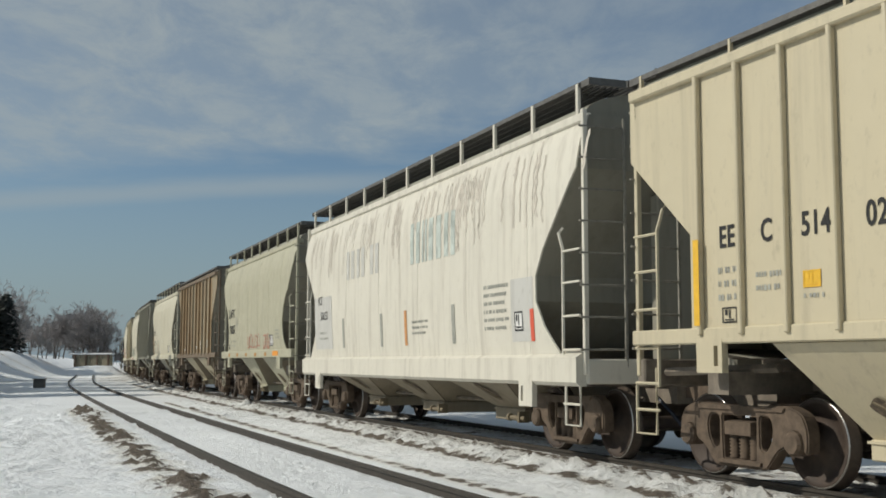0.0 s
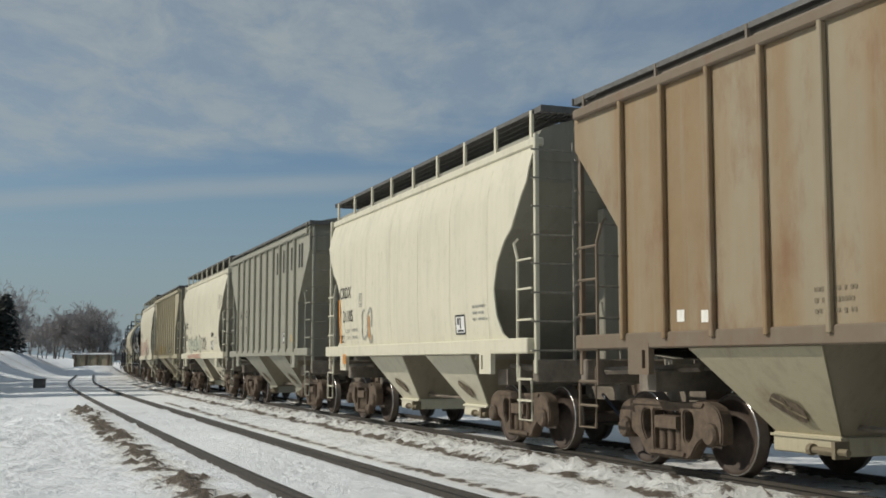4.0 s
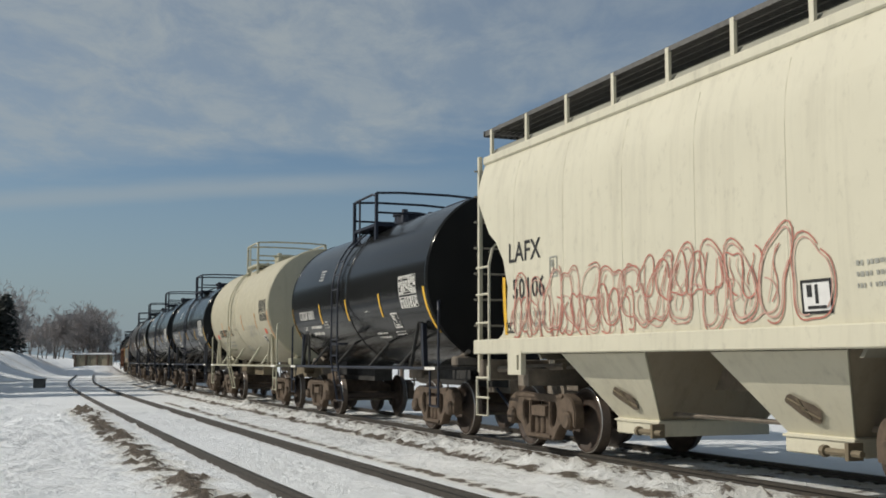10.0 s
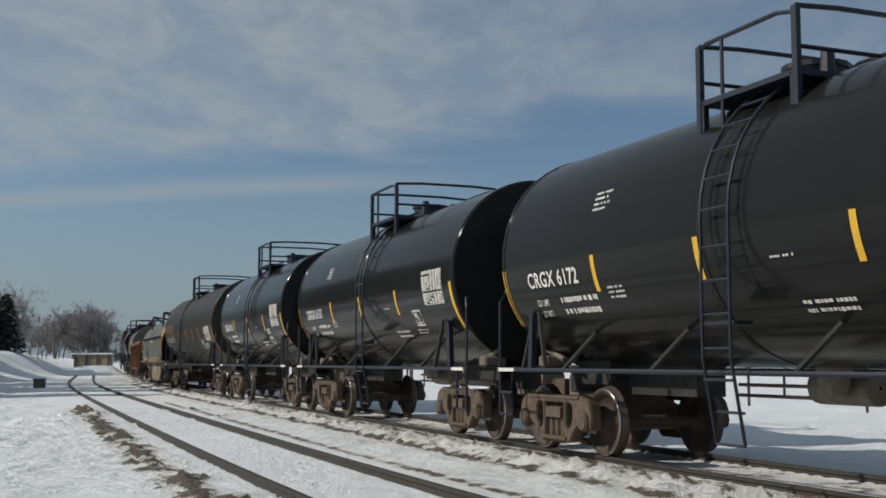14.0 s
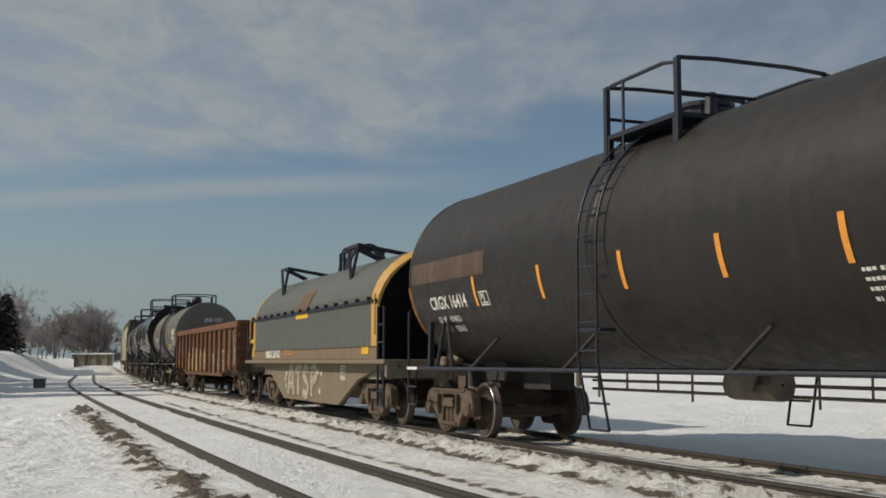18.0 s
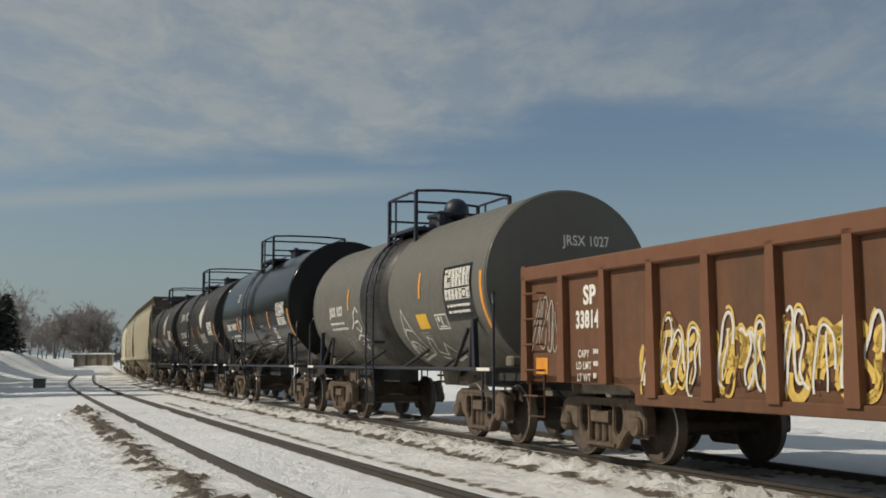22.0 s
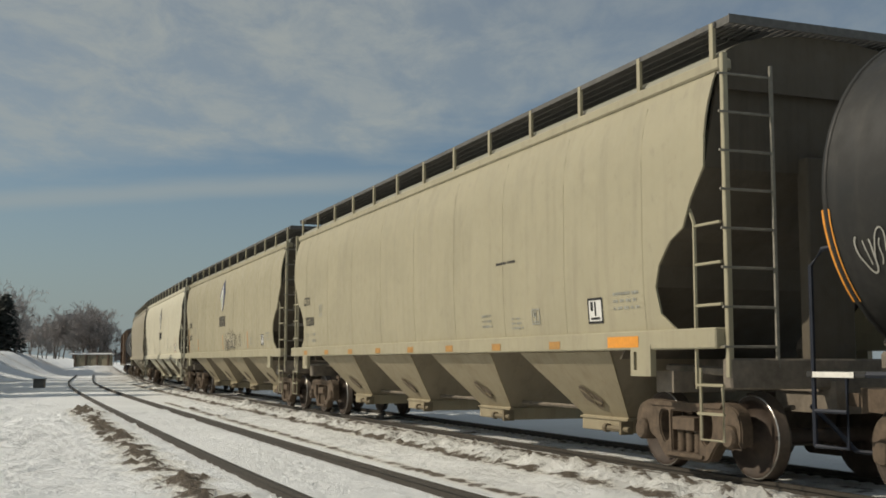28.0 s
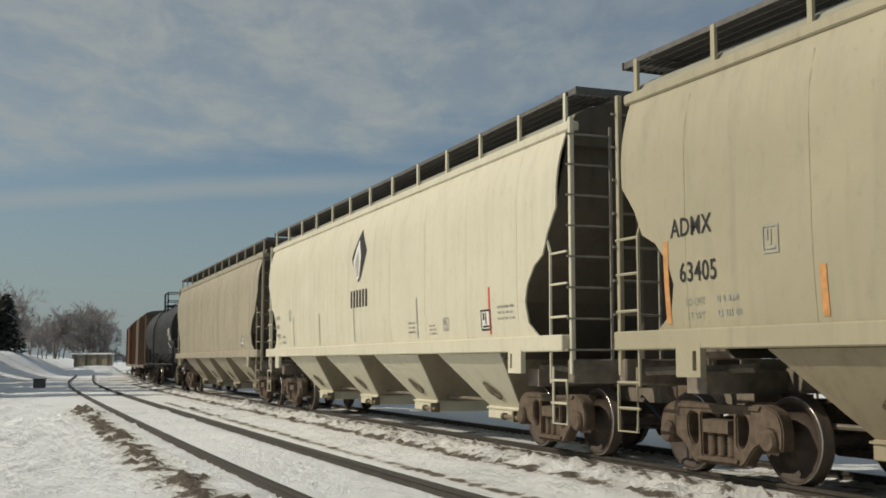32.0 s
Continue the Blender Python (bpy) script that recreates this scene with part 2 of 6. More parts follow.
SPRAY_GREY = plain("grey_spray_paint", (0.36, 0.35, 0.31), 0.6, 0, 0.25, 9)
BLUE_DECAL = plain("blue_decal", (0.065, 0.075, 0.125), 0.6, 0, 0.2, 9)
GREEN_DECAL = plain("green_decal", (0.36, 0.40, 0.30), 0.5, 0, 0.2, 9)
RAIL = plain("weathered_rail_steel", (0.045, 0.038, 0.03), 0.7, 0.2, 0.3, 10)
BARK = plain("winter_bark", (0.19, 0.165, 0.15), 0.9, 0, 0.3, 5)
# twig and needle colours are lightened to stand in for distance haze
TWIG = plain("hazed_bare_twigs", (0.33, 0.305, 0.295), 0.9, 0, 0.25, 3)
NEEDLE = plain("hazed_conifer_needles", (0.06, 0.066, 0.058), 0.85, 0, 0.4, 4)
TIMBER = plain("weathered_timber", (0.16, 0.115, 0.085), 0.85, 0, 0.35, 4)
PANEL_WOOD = plain("brown_wall_boards", (0.27, 0.24, 0.17), 0.8, 0, 0.3, 4)


def snow_material():
    m, nt, b = mat_base("trodden_snow")
    at = nt.nodes.new("ShaderNodeAttribute")
    at.attribute_name = "soil"
    big, fine = noise_node(nt, 0.35, 5, 0.6), noise_node(nt, 4.0, 8, 0.7)
    c = blend(nt, ramp(nt, big, 0.3, 0.75), (0.89, 0.915, 0.93), (0.79, 0.81, 0.82))
    grit = ramp(nt, noise_node(nt, 26.0, 6, 0.75), 0.58, 0.8, 0.35)
    c = blend(nt, grit, c, (0.36, 0.32, 0.26))
    ad = nt.nodes.new("ShaderNodeMath")
    ad.operation = "ADD"
    nt.links.new(at.outputs["Fac"], ad.inputs[0])
    nt.links.new(ramp(nt, fine, 0.3, 0.7, 0.8), ad.inputs[1])
    soil = ramp(nt, ad.outputs[0], 0.84, 1.02)
    earth = blend(nt, ramp(nt, noise_node(nt, 18.0, 6, 0.7), 0.3, 0.7), (0.20, 0.165, 0.13), (0.085, 0.07, 0.058))
    c = blend(nt, ramp(nt, at.outputs["Fac"], 0.06, 0.6, 0.5), c, (0.60, 0.545, 0.42))
    c = blend(nt, soil, c, earth)
    nt.links.new(c, b.inputs["Base Color"])
    b.inputs["Roughness"].default_value = 0.75
    b.inputs["Specular IOR Level"].default_value = 0.25
    hs = nt.nodes.new("ShaderNodeMath")
    hs.operation = "ADD"
    nt.links.new(fine, hs.inputs[0])
    nt.links.new(noise_node(nt, 1.6, 6, 0.66), hs.inputs[1])
    bump(nt, b, hs.outputs[0], 0.9, 0.12)
    return m


SNOW = snow_material()
SNOW_CAP = plain("snow_cap", (0.8, 0.8, 0.81), 0.7, 0, 0.05, 5)


# ===== mesh helpers =====
def mesh_of(bm, name, mat, smooth=False):
    me = bpy.data.meshes.new(name)
    bm.normal_update()
    bm.to_mesh(me)
    bm.free()
    for m in (mat if isinstance(mat, (list, tuple)) else (mat,)):
        me.materials.append(m)
    if smooth:
        me.polygons.foreach_set("use_smooth", [True] * len(me.polygons))
    return me


def part(name, bm, mat, parent=None, label="", smooth=False, at=None):
    """Links a bmesh (or a ready mesh) as one mesh object under a thing or a part."""
    me = bm if isinstance(bm, bpy.types.Mesh) else mesh_of(bm, name, mat, smooth)
    ob = new(name, me)
    if parent is not None:
        ob.parent = parent
    if at is not None:
        ob.matrix_basis = at
    if label:
        ob["label"] = label
    return ob


def box(bm, x0, x1, y0, y1, z0, z1, bevel=0.0):
    vs = [bm.verts.new((x, y, z)) for x in (x0, x1) for y in (y0, y1) for z in (z0, z1)]
    fs = [bm.faces.new([vs[i] for i in f]) for f in ((0, 1, 3, 2), (4, 6, 7, 5), (0, 4, 5, 1), (2, 3, 7, 6), (0, 2, 6, 4), (1, 5, 7, 3))]
    if bevel:
        es = list({e for f in fs for e in f.edges})
        bmesh.ops.bevel(bm, geom=es, offset=bevel, segments=1, affect="EDGES")
    return bm


def prism(bm, pts, y0, y1):
    """Extrudes a polygon of (x, z) points from y0 to y1."""
    a = [bm.verts.new((x, y0, z)) for x, z in pts]
    b = [bm.verts.new((x, y1, z)) for x, z in pts]
    n = len(pts)
    bm.faces.new(a)
    bm.faces.new(b[::-1])
    for i in range(n):
        bm.faces.new((a[i], b[i], b[(i + 1) % n], a[(i + 1) % n]))
    bmesh.ops.recalc_face_normals(bm, faces=bm.faces[:])
    return bm


def extrude_x(bm, pts, x0, x1):
    """Extrudes a polygon of (y, z) points from x0 to x1."""
    a = [bm.verts.new((x0, y, z)) for y, z in pts]
    b = [bm.verts.new((x1, y, z)) for y, z in pts]
    n = len(pts)
    bm.faces.new(a)
    bm.faces.new(b[::-1])
    for i in range(n):
        bm.faces.new((a[i], b[i], b[(i + 1) % n], a[(i + 1) % n]))
    bmesh.ops.recalc_face_normals(bm, faces=bm.faces[:])
    return bm


def tube(bm, pts, r, n=6):
    """A bar of n sides through the points."""
    pts = [Vector(p) for p in pts]
    rings = []
    for i, p in enumerate(pts):
        d = (pts[min(i + 1, len(pts) - 1)] - pts[max(i - 1, 0)]).normalized()
        u = d.cross(Vector((0, 0, 1)) if abs(d.z) < 0.9 else Vector((1, 0, 0))).normalized()
        w = d.cross(u)
        rr = r[i] if isinstance(r, (list, tuple)) else r
        rings.append([bm.verts.new(p + (u * math.cos(k * math.tau / n) + w * math.sin(k * math.tau / n)) * rr) for k in range(n)])
    for a, b in zip(rings, rings[1:]):
        for k in range(n):
            bm.faces.new((a[k], a[(k + 1) % n], b[(k + 1) % n], b[k]))
    bm.faces.new(rings[0][::-1])
    bm.faces.new(rings[-1])
    return bm


def lathe_x(bm, prof, zc, n=40, y=0.0):
    """Turns (x, r) round the x axis at height zc."""
    rings = []
    for x, r in prof:
        if r < 1e-4:
            rings.append([bm.verts.new((x, y, zc))])
        else:
            rings.append([bm.verts.new((x, y + math.cos(k * math.tau / n) * r, zc + math.sin(k * math.tau / n) * r)) for k in range(n)])
    for a, b in zip(rings, rings[1:]):
        for k in range(n):
            k2 = (k + 1) % n
            if len(a) == 1:
                bm.faces.new((a[0], b[k2], b[k]))
            elif len(b) == 1:
                bm.faces.new((a[k], a[k2], b[0]))
            else:
                bm.faces.new((a[k], a[k2], b[k2], b[k]))
    bmesh.ops.recalc_face_normals(bm, faces=bm.faces[:])
    return bm


def lathe_y(bm, prof, n=28, x=0.0, z=0.0):
    """Turns (y, r) round the y axis."""
    rings = []
    for y, r in prof:
        rings.append([bm.verts.new((x + math.cos(k * math.tau / n) * r, y, z + math.sin(k * math.tau / n) * r)) for k in range(n)])
    for a, b in zip(rings, rings[1:]):
        for k in range(n):
            bm.faces.new((a[k], a[(k + 1) % n], b[(k + 1) % n], b[k]))
    bm.faces.new(rings[0][::-1])
    bm.faces.new(rings[-1])
    bmesh.ops.recalc_face_normals(bm, faces=bm.faces[:])
    return bm


B = bmesh.new

# ===== ground: one sheet of snow to the horizon =====
def fbm(x, y, s, seed):
    return noise.fractal(Vector((x * s, y * s, seed)), 0.8, 2.1, 4)


def graded(lo, hi, step, far, grow=1.16):
    a = list(np.arange(lo, hi + 1e-6, step))
    d, v = step, a[0]
    left = []
    while v > -far:
        d *= grow
        v -= d
        left.append(v)
    d, v = step, a[-1]
    right = []
    while v < far:
        d *= grow
        v += d
        right.append(v)
    return np.array(left[::-1] + a + right)


def line_coords(px, py):
    """Arc length and sideways distance (to the camera's side) of a ground point from the main track."""
    s = np.clip((py - 10.94) * 1.03, -60, 400)
    for _ in range(4):
        x, y, th = np.interp(s, SS, TX), np.interp(s, SS, TY), np.interp(s, SS, TH)
        s = np.clip(s + (px - x) * -np.sin(th) + (py - y) * np.cos(th), -85, 500)
    return s, -(px - x) * np.cos(th) - (py - y) * np.sin(th)


def ground():
    gx, gy = graded(-21, 13, 0.10, 2600, 1.14), graded(9, 46, 0.115, 2600, 1.14)
    # finer steps out to the bank beyond the crossing
    mid_y, mid_x = [46.0], [-21.0]
    d = 0.115
    while mid_y[-1] < 126:
        d *= 1.013
        mid_y.append(mid_y[-1] + d)
    d = 0.10
    while mid_x[-1] > -52:
        d *= 1.03
        mid_x.append(mid_x[-1] - d)
    gy = np.concatenate([gy[gy < 45.99], mid_y, gy[gy > mid_y[-1] + 1.5]])
    gx = np.concatenate([gx[gx < mid_x[-1] - 1.0], mid_x[::-1], gx[gx > -20.99]])
    X, Y = np.meshgrid(gx, gy)
    S, D = line_coords(X, Y)
    Z = np.full(X.shape, -0.085)
    soil = np.zeros(X.shape)
    near = (X > -60) & (X < 60) & (Y > 2) & (Y < 130)
    ii = np.argwhere(near)
    f1 = np.zeros(X.shape)
    f2 = np.zeros(X.shape)
    f3 = np.zeros(X.shape)
    for i, j in ii:
        f1[i, j] = fbm(X[i, j], Y[i, j], 0.35, 3.0)
        f2[i, j] = fbm(X[i, j], Y[i, j], 1.9, 8.0)
        if D[i, j] > 5.5 or 0.9 < D[i, j] < 3.2:
            f3[i, j] = fbm(X[i, j], Y[i, j], 5.5, 2.0)
    bed = np.minimum(abs(D), abs(D - SIDING))
    open_ground = np.clip((bed - 1.3) / 1.5, 0, 1)
    Z += f1 * 0.06 * open_ground + f2 * (0.008 + 0.085 * np.clip((D - 7.2) / 1.5, 0, 1)) + f3 * 0.028 * (D > 0)
    # snow ploughed into low ridges beside the rails of the main track
    Z += 0.08 * np.exp(-((D - 1.65) / 0.42) ** 2) * (0.6 + f2 + 1.4 * f3)
    Z += 0.035 * np.exp(-((D - 2.7) / 0.25) ** 2) * (0.5 + 1.5 * f2)
    # between the rails the snow lies lower
    Z -= 0.03 * (abs(D) < 0.7)
    # the field falls away a little on the camera's side and is trodden there
    Z -= 0.10 * np.clip((D - 6.6) / 3.0, 0, 1)
    # snow bank beyond the crossing
    bank = np.clip((D - 1.6 - SIDING) / 5.5, 0, 1) * np.clip((S - 72) / 26, 0, 1)
    Z += 2.35 * bank * bank * (3 - 2 * bank) * np.clip((400 - S) / 200, 0, 1)
    Z += 1.0 * np.exp(-((X + 34.0) / 5.0) ** 2 - ((Y - 112) / 3.0) ** 2) * np.clip((D - 1.2) / 1.2, 0, 1)
    # broken lumps of ploughed snow ahead of the crossing
    lump = np.clip((S - 34) / 6, 0, 1) * np.clip((58 - S) / 8, 0, 1) * np.clip((D - 9) / 2, 0, 1)
    Z += lump * (0.22 * np.clip(f2 * 1.6 + f3 * 1.2, -0.2, 1) + 0.04)
    # bare soil: a strip beyond the siding, scuffed lines beside the rails, dirt under the train
    strip = np.exp(-((D - SIDING - 1.45 - 0.3 * f1) / 0.36) ** 2) * (S < 26) * (S > -30)
    soil += strip * (0.52 + 0.75 * f2 + 0.75 * f3)
    Z += strip * (0.02 + 0.08 * np.clip(f3 + 0.6 * f2, -0.4, 1))
    soil += 0.62 * np.exp(-((D - SIDING + 1.5) / 0.10) ** 2) * (S < 30) * (0.9 + 0.5 * f2)
    soil += 0.60 * np.exp(-((D - 2.2 - 0.1 * f1) / 0.12) ** 2) * (S < 60) * (0.9 + 0.6 * f2)
    soil += 0.26 * np.exp(-((D - 1.45) / 0.5) ** 2) * (0.8 + 0.9 * f3)
    soil += 0.66 * np.exp(-((D - 1.0) / 0.12) ** 2)
    soil += 0.55 * np.exp(-((D + 1.2) / 0.3) ** 2)
    soil += 0.24 * np.exp(-((D - 2.2) / 1.9) ** 2)
    soil += 0.5 * (abs(D) < 0.7) * (0.6 + 0.6 * f2)
    # boot prints across the field
    rnd = random.Random(9)
    for x0, y0, dx, dy, n in ((-6.4, 12.5, -0.10, 0.62, 26), (-8.6, 16.0, 0.16, 0.6, 22), (-5.3, 12.0, 0.02, 0.55, 9), (-12.5, 22.0, 0.3, 0.55, 24), (-10.5, 14.0, -0.2, 0.6, 20)):
        for k in range(n):
            cx, cy = x0 + dx * k + 0.14 * (-1) ** k + rnd.uniform(-0.06, 0.06), y0 + dy * k + rnd.uniform(-0.05, 0.05)
            i0, i1 = np.searchsorted(gy, (cy - 0.5, cy + 0.5))
            j0, j1 = np.searchsorted(gx, (cx - 0.5, cx + 0.5))
            q = ((X[i0:i1, j0:j1] - cx) / 0.11) ** 2 + ((Y[i0:i1, j0:j1] - cy) / 0.17) ** 2
            Z[i0:i1, j0:j1] += -0.12 * np.exp(-q) + 0.045 * np.exp(-((np.sqrt(q) - 1.9) / 0.6) ** 2)
    for off in (3.2, 4.9, 7.6, 9.0):                   # wheel ruts of a farm road that crosses behind
        soil += 0.40 * np.exp(-((S - 62 - off * 3.2 - D * 0.25) / 0.9) ** 2) * (D > 2.0)
    Z += 0.05 * np.clip(soil - 0.5, 0, 1) * f2 * 2
    h, w = X.shape
    verts = np.stack([X.ravel(), Y.ravel(), Z.ravel()], 1)
    idx = np.arange(h * w).reshape(h, w)
    quads = np.stack([idx[:-1, :-1].ravel(), idx[:-1, 1:].ravel(), idx[1:, 1:].ravel(), idx[1:, :-1].ravel()], 1)
    me = bpy.data.meshes.new("ground")
    me.from_pydata(verts.tolist(), [], quads.tolist())
    me.materials.append(SNOW)
    at = me.attributes.new("soil", "FLOAT", "POINT")
    at.data.foreach_set("value", soil.ravel().astype(np.float32))
    me.polygons.foreach_set("use_smooth", [True] * len(me.polygons))
    return tagged(new("ground", me), "snow-covered trackside ground with patches of bare brown soil", "ground", kind="structure")


ground()


def rail_strip(lat, z, s0, s1, name, label):
    """A flat-bottomed rail swept along the line."""
    prof = [(-0.07, -0.17), (0.07, -0.17), (0.07, -0.155), (0.012, -0.13), (0.012, -0.05), (0.037, -0.035), (0.037, -0.004),
            (0.03, 0.0), (-0.03, 0.0), (-0.037, -0.004), (-0.037, -0.035), (-0.012, -0.05), (-0.012, -0.13), (-0.07, -0.155)]
    n = len(prof)
    verts, faces = [], []
    ss = list(np.arange(s0, min(60, s1), 1.0)) + list(np.arange(min(60, s1), s1, 3.0))
    for s in ss:
        for d, h in prof:
            verts.append(tuple(on_line(s, lat + d, z + h)))
    for i in range(len(ss) - 1):
        for k in range(n):
            a, b = i * n + k, i * n + (k + 1) % n
            faces.append((a, b, b + n, a + n))
    faces.append(tuple(range(n)))
    faces.append(tuple(range((len(ss) - 1) * n, len(ss) * n))[::-1])
    me = bpy.data.meshes.new(name)
    me.from_pydata(verts, [], faces)
    me.materials.append(RAIL)
    bm = B()
    bm.from_mesh(me)
    bmesh.ops.recalc_face_normals(bm, faces=bm.faces[:])
    bm.to_mesh(me)
    bm.free()
    return tagged(new(name, me), label, "rail", "rails of the two tracks", "structure")


for lat in (GAUGE, -GAUGE):
    rail_strip(lat, 0.0, -60, 470, "rail", "dark steel rail of the main track, half sunk in snow")
for lat in (GAUGE, -GAUGE):
    rail_strip(SIDING + lat, 0.03, -40, 320, "rail", "rust-brown steel rail of the snowed-in siding")


# ===== trees, poles and the low wall in the distance =====
def bare_tree(name, label, at, height, spread, seed, levels=5, mat=BARK, stems=1):
    rnd = random.Random(seed)
    twigs = B()

    def grow(trunk, p, d, length, r, level):
        steps = 3
        pts, rad = [p], [r]
        for i in range(steps):
            d = (d + Vector((rnd.uniform(-1, 1), rnd.uniform(-1, 1), rnd.uniform(-0.2, 0.6))) * 0.16).normalized()
            p = p + d * length / steps
            pts.append(p)
            rad.append(r * (1 - 0.4 * (i + 1) / steps))
        tube(trunk if level < 2 else twigs, pts, rad, 5 if level < 2 else 3)
        if level >= levels:
            return
        for _ in range(rnd.randint(3, 4) if level else 5):
            k = rnd.choice((1, 2, 3))
            a, tilt = rnd.uniform(0, math.tau), rnd.uniform(0.35, 0.85) * spread
            side = d.cross(Vector((math.cos(a), math.sin(a), 0.3))).normalized()
            grow(trunk, pts[k], (d * math.cos(tilt) + side * math.sin(tilt)).normalized(), length * rnd.uniform(0.55, 0.8), max(rad[k] * 0.6, 0.018), level + 1)

    trunks = []
    for _ in range(stems):
        trunks.append(B())
        off = Vector((rnd.uniform(-1, 1), rnd.uniform(-1, 1), 0)) * (0.5 * stems - 0.5)
        grow(trunks[-1], off + Vector((0, 0, -0.3)), Vector((rnd.uniform(-0.15, 0.15), rnd.uniform(-0.15, 0.15), 1)).normalized(),
             height * (0.34 if stems == 1 else rnd.uniform(0.28, 0.36)), height * 0.022 / math.sqrt(stems), 0)
    root = tagged(new(name), label, "tree")
    root.matrix_basis = pose(*at)
    for trunk in trunks:
        part("trunk", trunk, mat, root)
    part("crown", twigs, TWIG, root, "fine bare winter twigs")
    return root


def conifer(at, height, seed):
    rnd = random.Random(seed)
    trunk, crown = B(), B()
    tube(trunk, [(0, 0, -0.3), (0, 0, height * 0.95)], [0.16, 0.03], 7)
    for i in range(int(190 * height)):
        u = rnd.random() ** 0.8
        z = height * (0.12 + 0.86 * u)
        reach = height * 0.34 * (1 - u) ** 0.8 + 0.2
        a, d = rnd.uniform(0, math.tau), reach * rnd.uniform(0.25, 1.0)
        c = Vector((math.cos(a) * d, math.sin(a) * d, z - 0.2 * d + rnd.uniform(-0.2, 0.2)))
        out = Vector((math.cos(a), math.sin(a), rnd.uniform(-0.35, 0.15)))
        side = Vector((-math.sin(a), math.cos(a), rnd.uniform(-0.3, 0.3)))
        w, l = rnd.uniform(0.14, 0.34), rnd.uniform(0.4, 0.85)
        vs = [crown.verts.new(c - out * l * 0.4), crown.verts.new(c + side * w), crown.verts.new(c + out * l * 0.6), crown.verts.new(c - side * w),
              crown.verts.new(c + Vector((0, 0, 0.12)))]
        for k in range(4):
            crown.faces.new((vs[k], vs[(k + 1) % 4], vs[4]))
    root = tagged(new("evergreen_tree"), "dark evergreen tree on the snowy bank", "tree")
    root.matrix_basis = pose(*at)
    part("trunk", trunk, BARK, root)
    part("crown", crown, NEEDLE, root, "dense dark green needles")
    return root


conifer((-41.75, 108, 1.9), 5.7, 5)
conifer((-42.7, 109, 1.9), 5.2, 7)
conifer((-44.0, 106, 2.0), 6.8, 6)
bare_tree("bare_tree", "tall bare deciduous tree on the snowy bank", (-40.7, 108, 2.1), 7.8, 1.0, 11)
bare_tree("bare_tree", "bare deciduous tree behind the evergreens", (-44.6, 113, 2.1), 9.6, 0.9, 12)
bare_tree("bare_tree", "wide bare deciduous tree on the snowy bank", (-42.3, 110, 2.1), 8.2, 1.0, 13)
for k, (x, y, h, sd) in enumerate(((-42.4, 126, 7.0, 21), (-41.0, 130, 7.6, 22), (-39.4, 124, 7.2, 23), (-45.0, 130, 6.2, 24), (-37.8, 128, 6.6, 25), (-43.8, 122, 5.4, 26), (-41.8, 128, 7.2, 27), (-40.2, 127, 7.4, 28), (-46.6, 128, 5.8, 29), (-38.6, 125, 6.6, 30))):
    bare_tree("bare_thicket_tree", "multi-stemmed bare tree in a grey winter thicket", (x, y, 1.9), h, 1.0, sd, 5, BARK, 3)
bare_tree("bare_tree", "bare tree far behind the tracks", (-14.4, 135, 0.0), 15.0, 1.0, 31)
bare_tree("bare_tree", "bare tree far behind the tracks", (-16.6, 140, 0.0), 13.0, 1.0, 32)


for x, y, h in ((-36.5, 124, 2.4), (-37.4, 126, 2.6), (-35.6, 126, 2.2)):
    bare_tree("bare_shrub", "low rust-brown leafless brush behind the wall", (x, y, 1.2), h, 1.1, int(h * 50), 4, BARK, 4)
# unseen trees left of the view, added to throw long shadows over the snow
for x, y, h, sd in ((-25.5, 49, 12.0, 41), (-31.0, 61, 14.0, 43), (-37.0, 76, 14.5, 45)):
    bare_tree("bare_tree", "tall bare tree beside the field, shading the snow", (x, y, 0.0), h, 0.9, sd, 4)
# unseen evergreens, their kind assumed, added for broader shadow bands
for x, y, h, sd in ((-25.2, 46, 11.0, 51), (-27.3, 53, 12.5, 52), (-29.8, 58.5, 13.0, 53), (-32.5, 66, 13.5, 54), (-35.2, 72, 13.5, 55), (-38.6, 81, 13.5, 56), (-42.0, 89, 13.0, 57)):
    conifer((x, y, 0.0), h, sd)


def utility_pole(at, height, arm, label, cans=False, yaw=0):
    root = tagged(new("utility_pole"), label, "utility pole", "poles beyond the tracks")
    root.matrix_basis = pose(*at, 0, 0, yaw)
    bm = B()
    tube(bm, [(0, 0, -0.5), (0, 0, height)], [0.16, 0.10], 8)
    part("pole", bm, TIMBER, root)
    if arm:
        bm = B()
        box(bm, -arm / 2, arm / 2, -0.06, 0.06, height - 0.42, height - 0.28, 0.01)
        part("crossarm", bm, TIMBER, root)
        for x in (-0.46, -0.25, 0.25, 0.46):
            bm = B()
            tube(bm, [(x * arm, 0, height - 0.29), (x * arm, 0, height - 0.12)], [0.03, 0.045], 6)
            part("insulator", bm, GRATE, root)
        bm = B()
        for sg in (-1, 1):
            tube(bm, [(sg * 0.06, -0.07, height - 1.0), (sg * arm * 0.33, -0.07, height - 0.42)], 0.02, 4)
        part("brace", bm, BLACK_STEEL, root)
    if cans:
        bm = B()
        tube(bm, [(0.22, -0.2, height - 1.9), (0.22, -0.2, height - 1.2)], 0.19, 10)
        part("transformer", bm, PALE_PANEL, root, "grey transformer can")
    return root


utility_pole((7.5, 63, 0), 10.5, 2.4, "wooden utility pole with crossarm and transformer", True, 12)
utility_pole((-2.7, 97, 0), 8.8, 2.5, "wooden utility pole with long crossarm", False, 8)
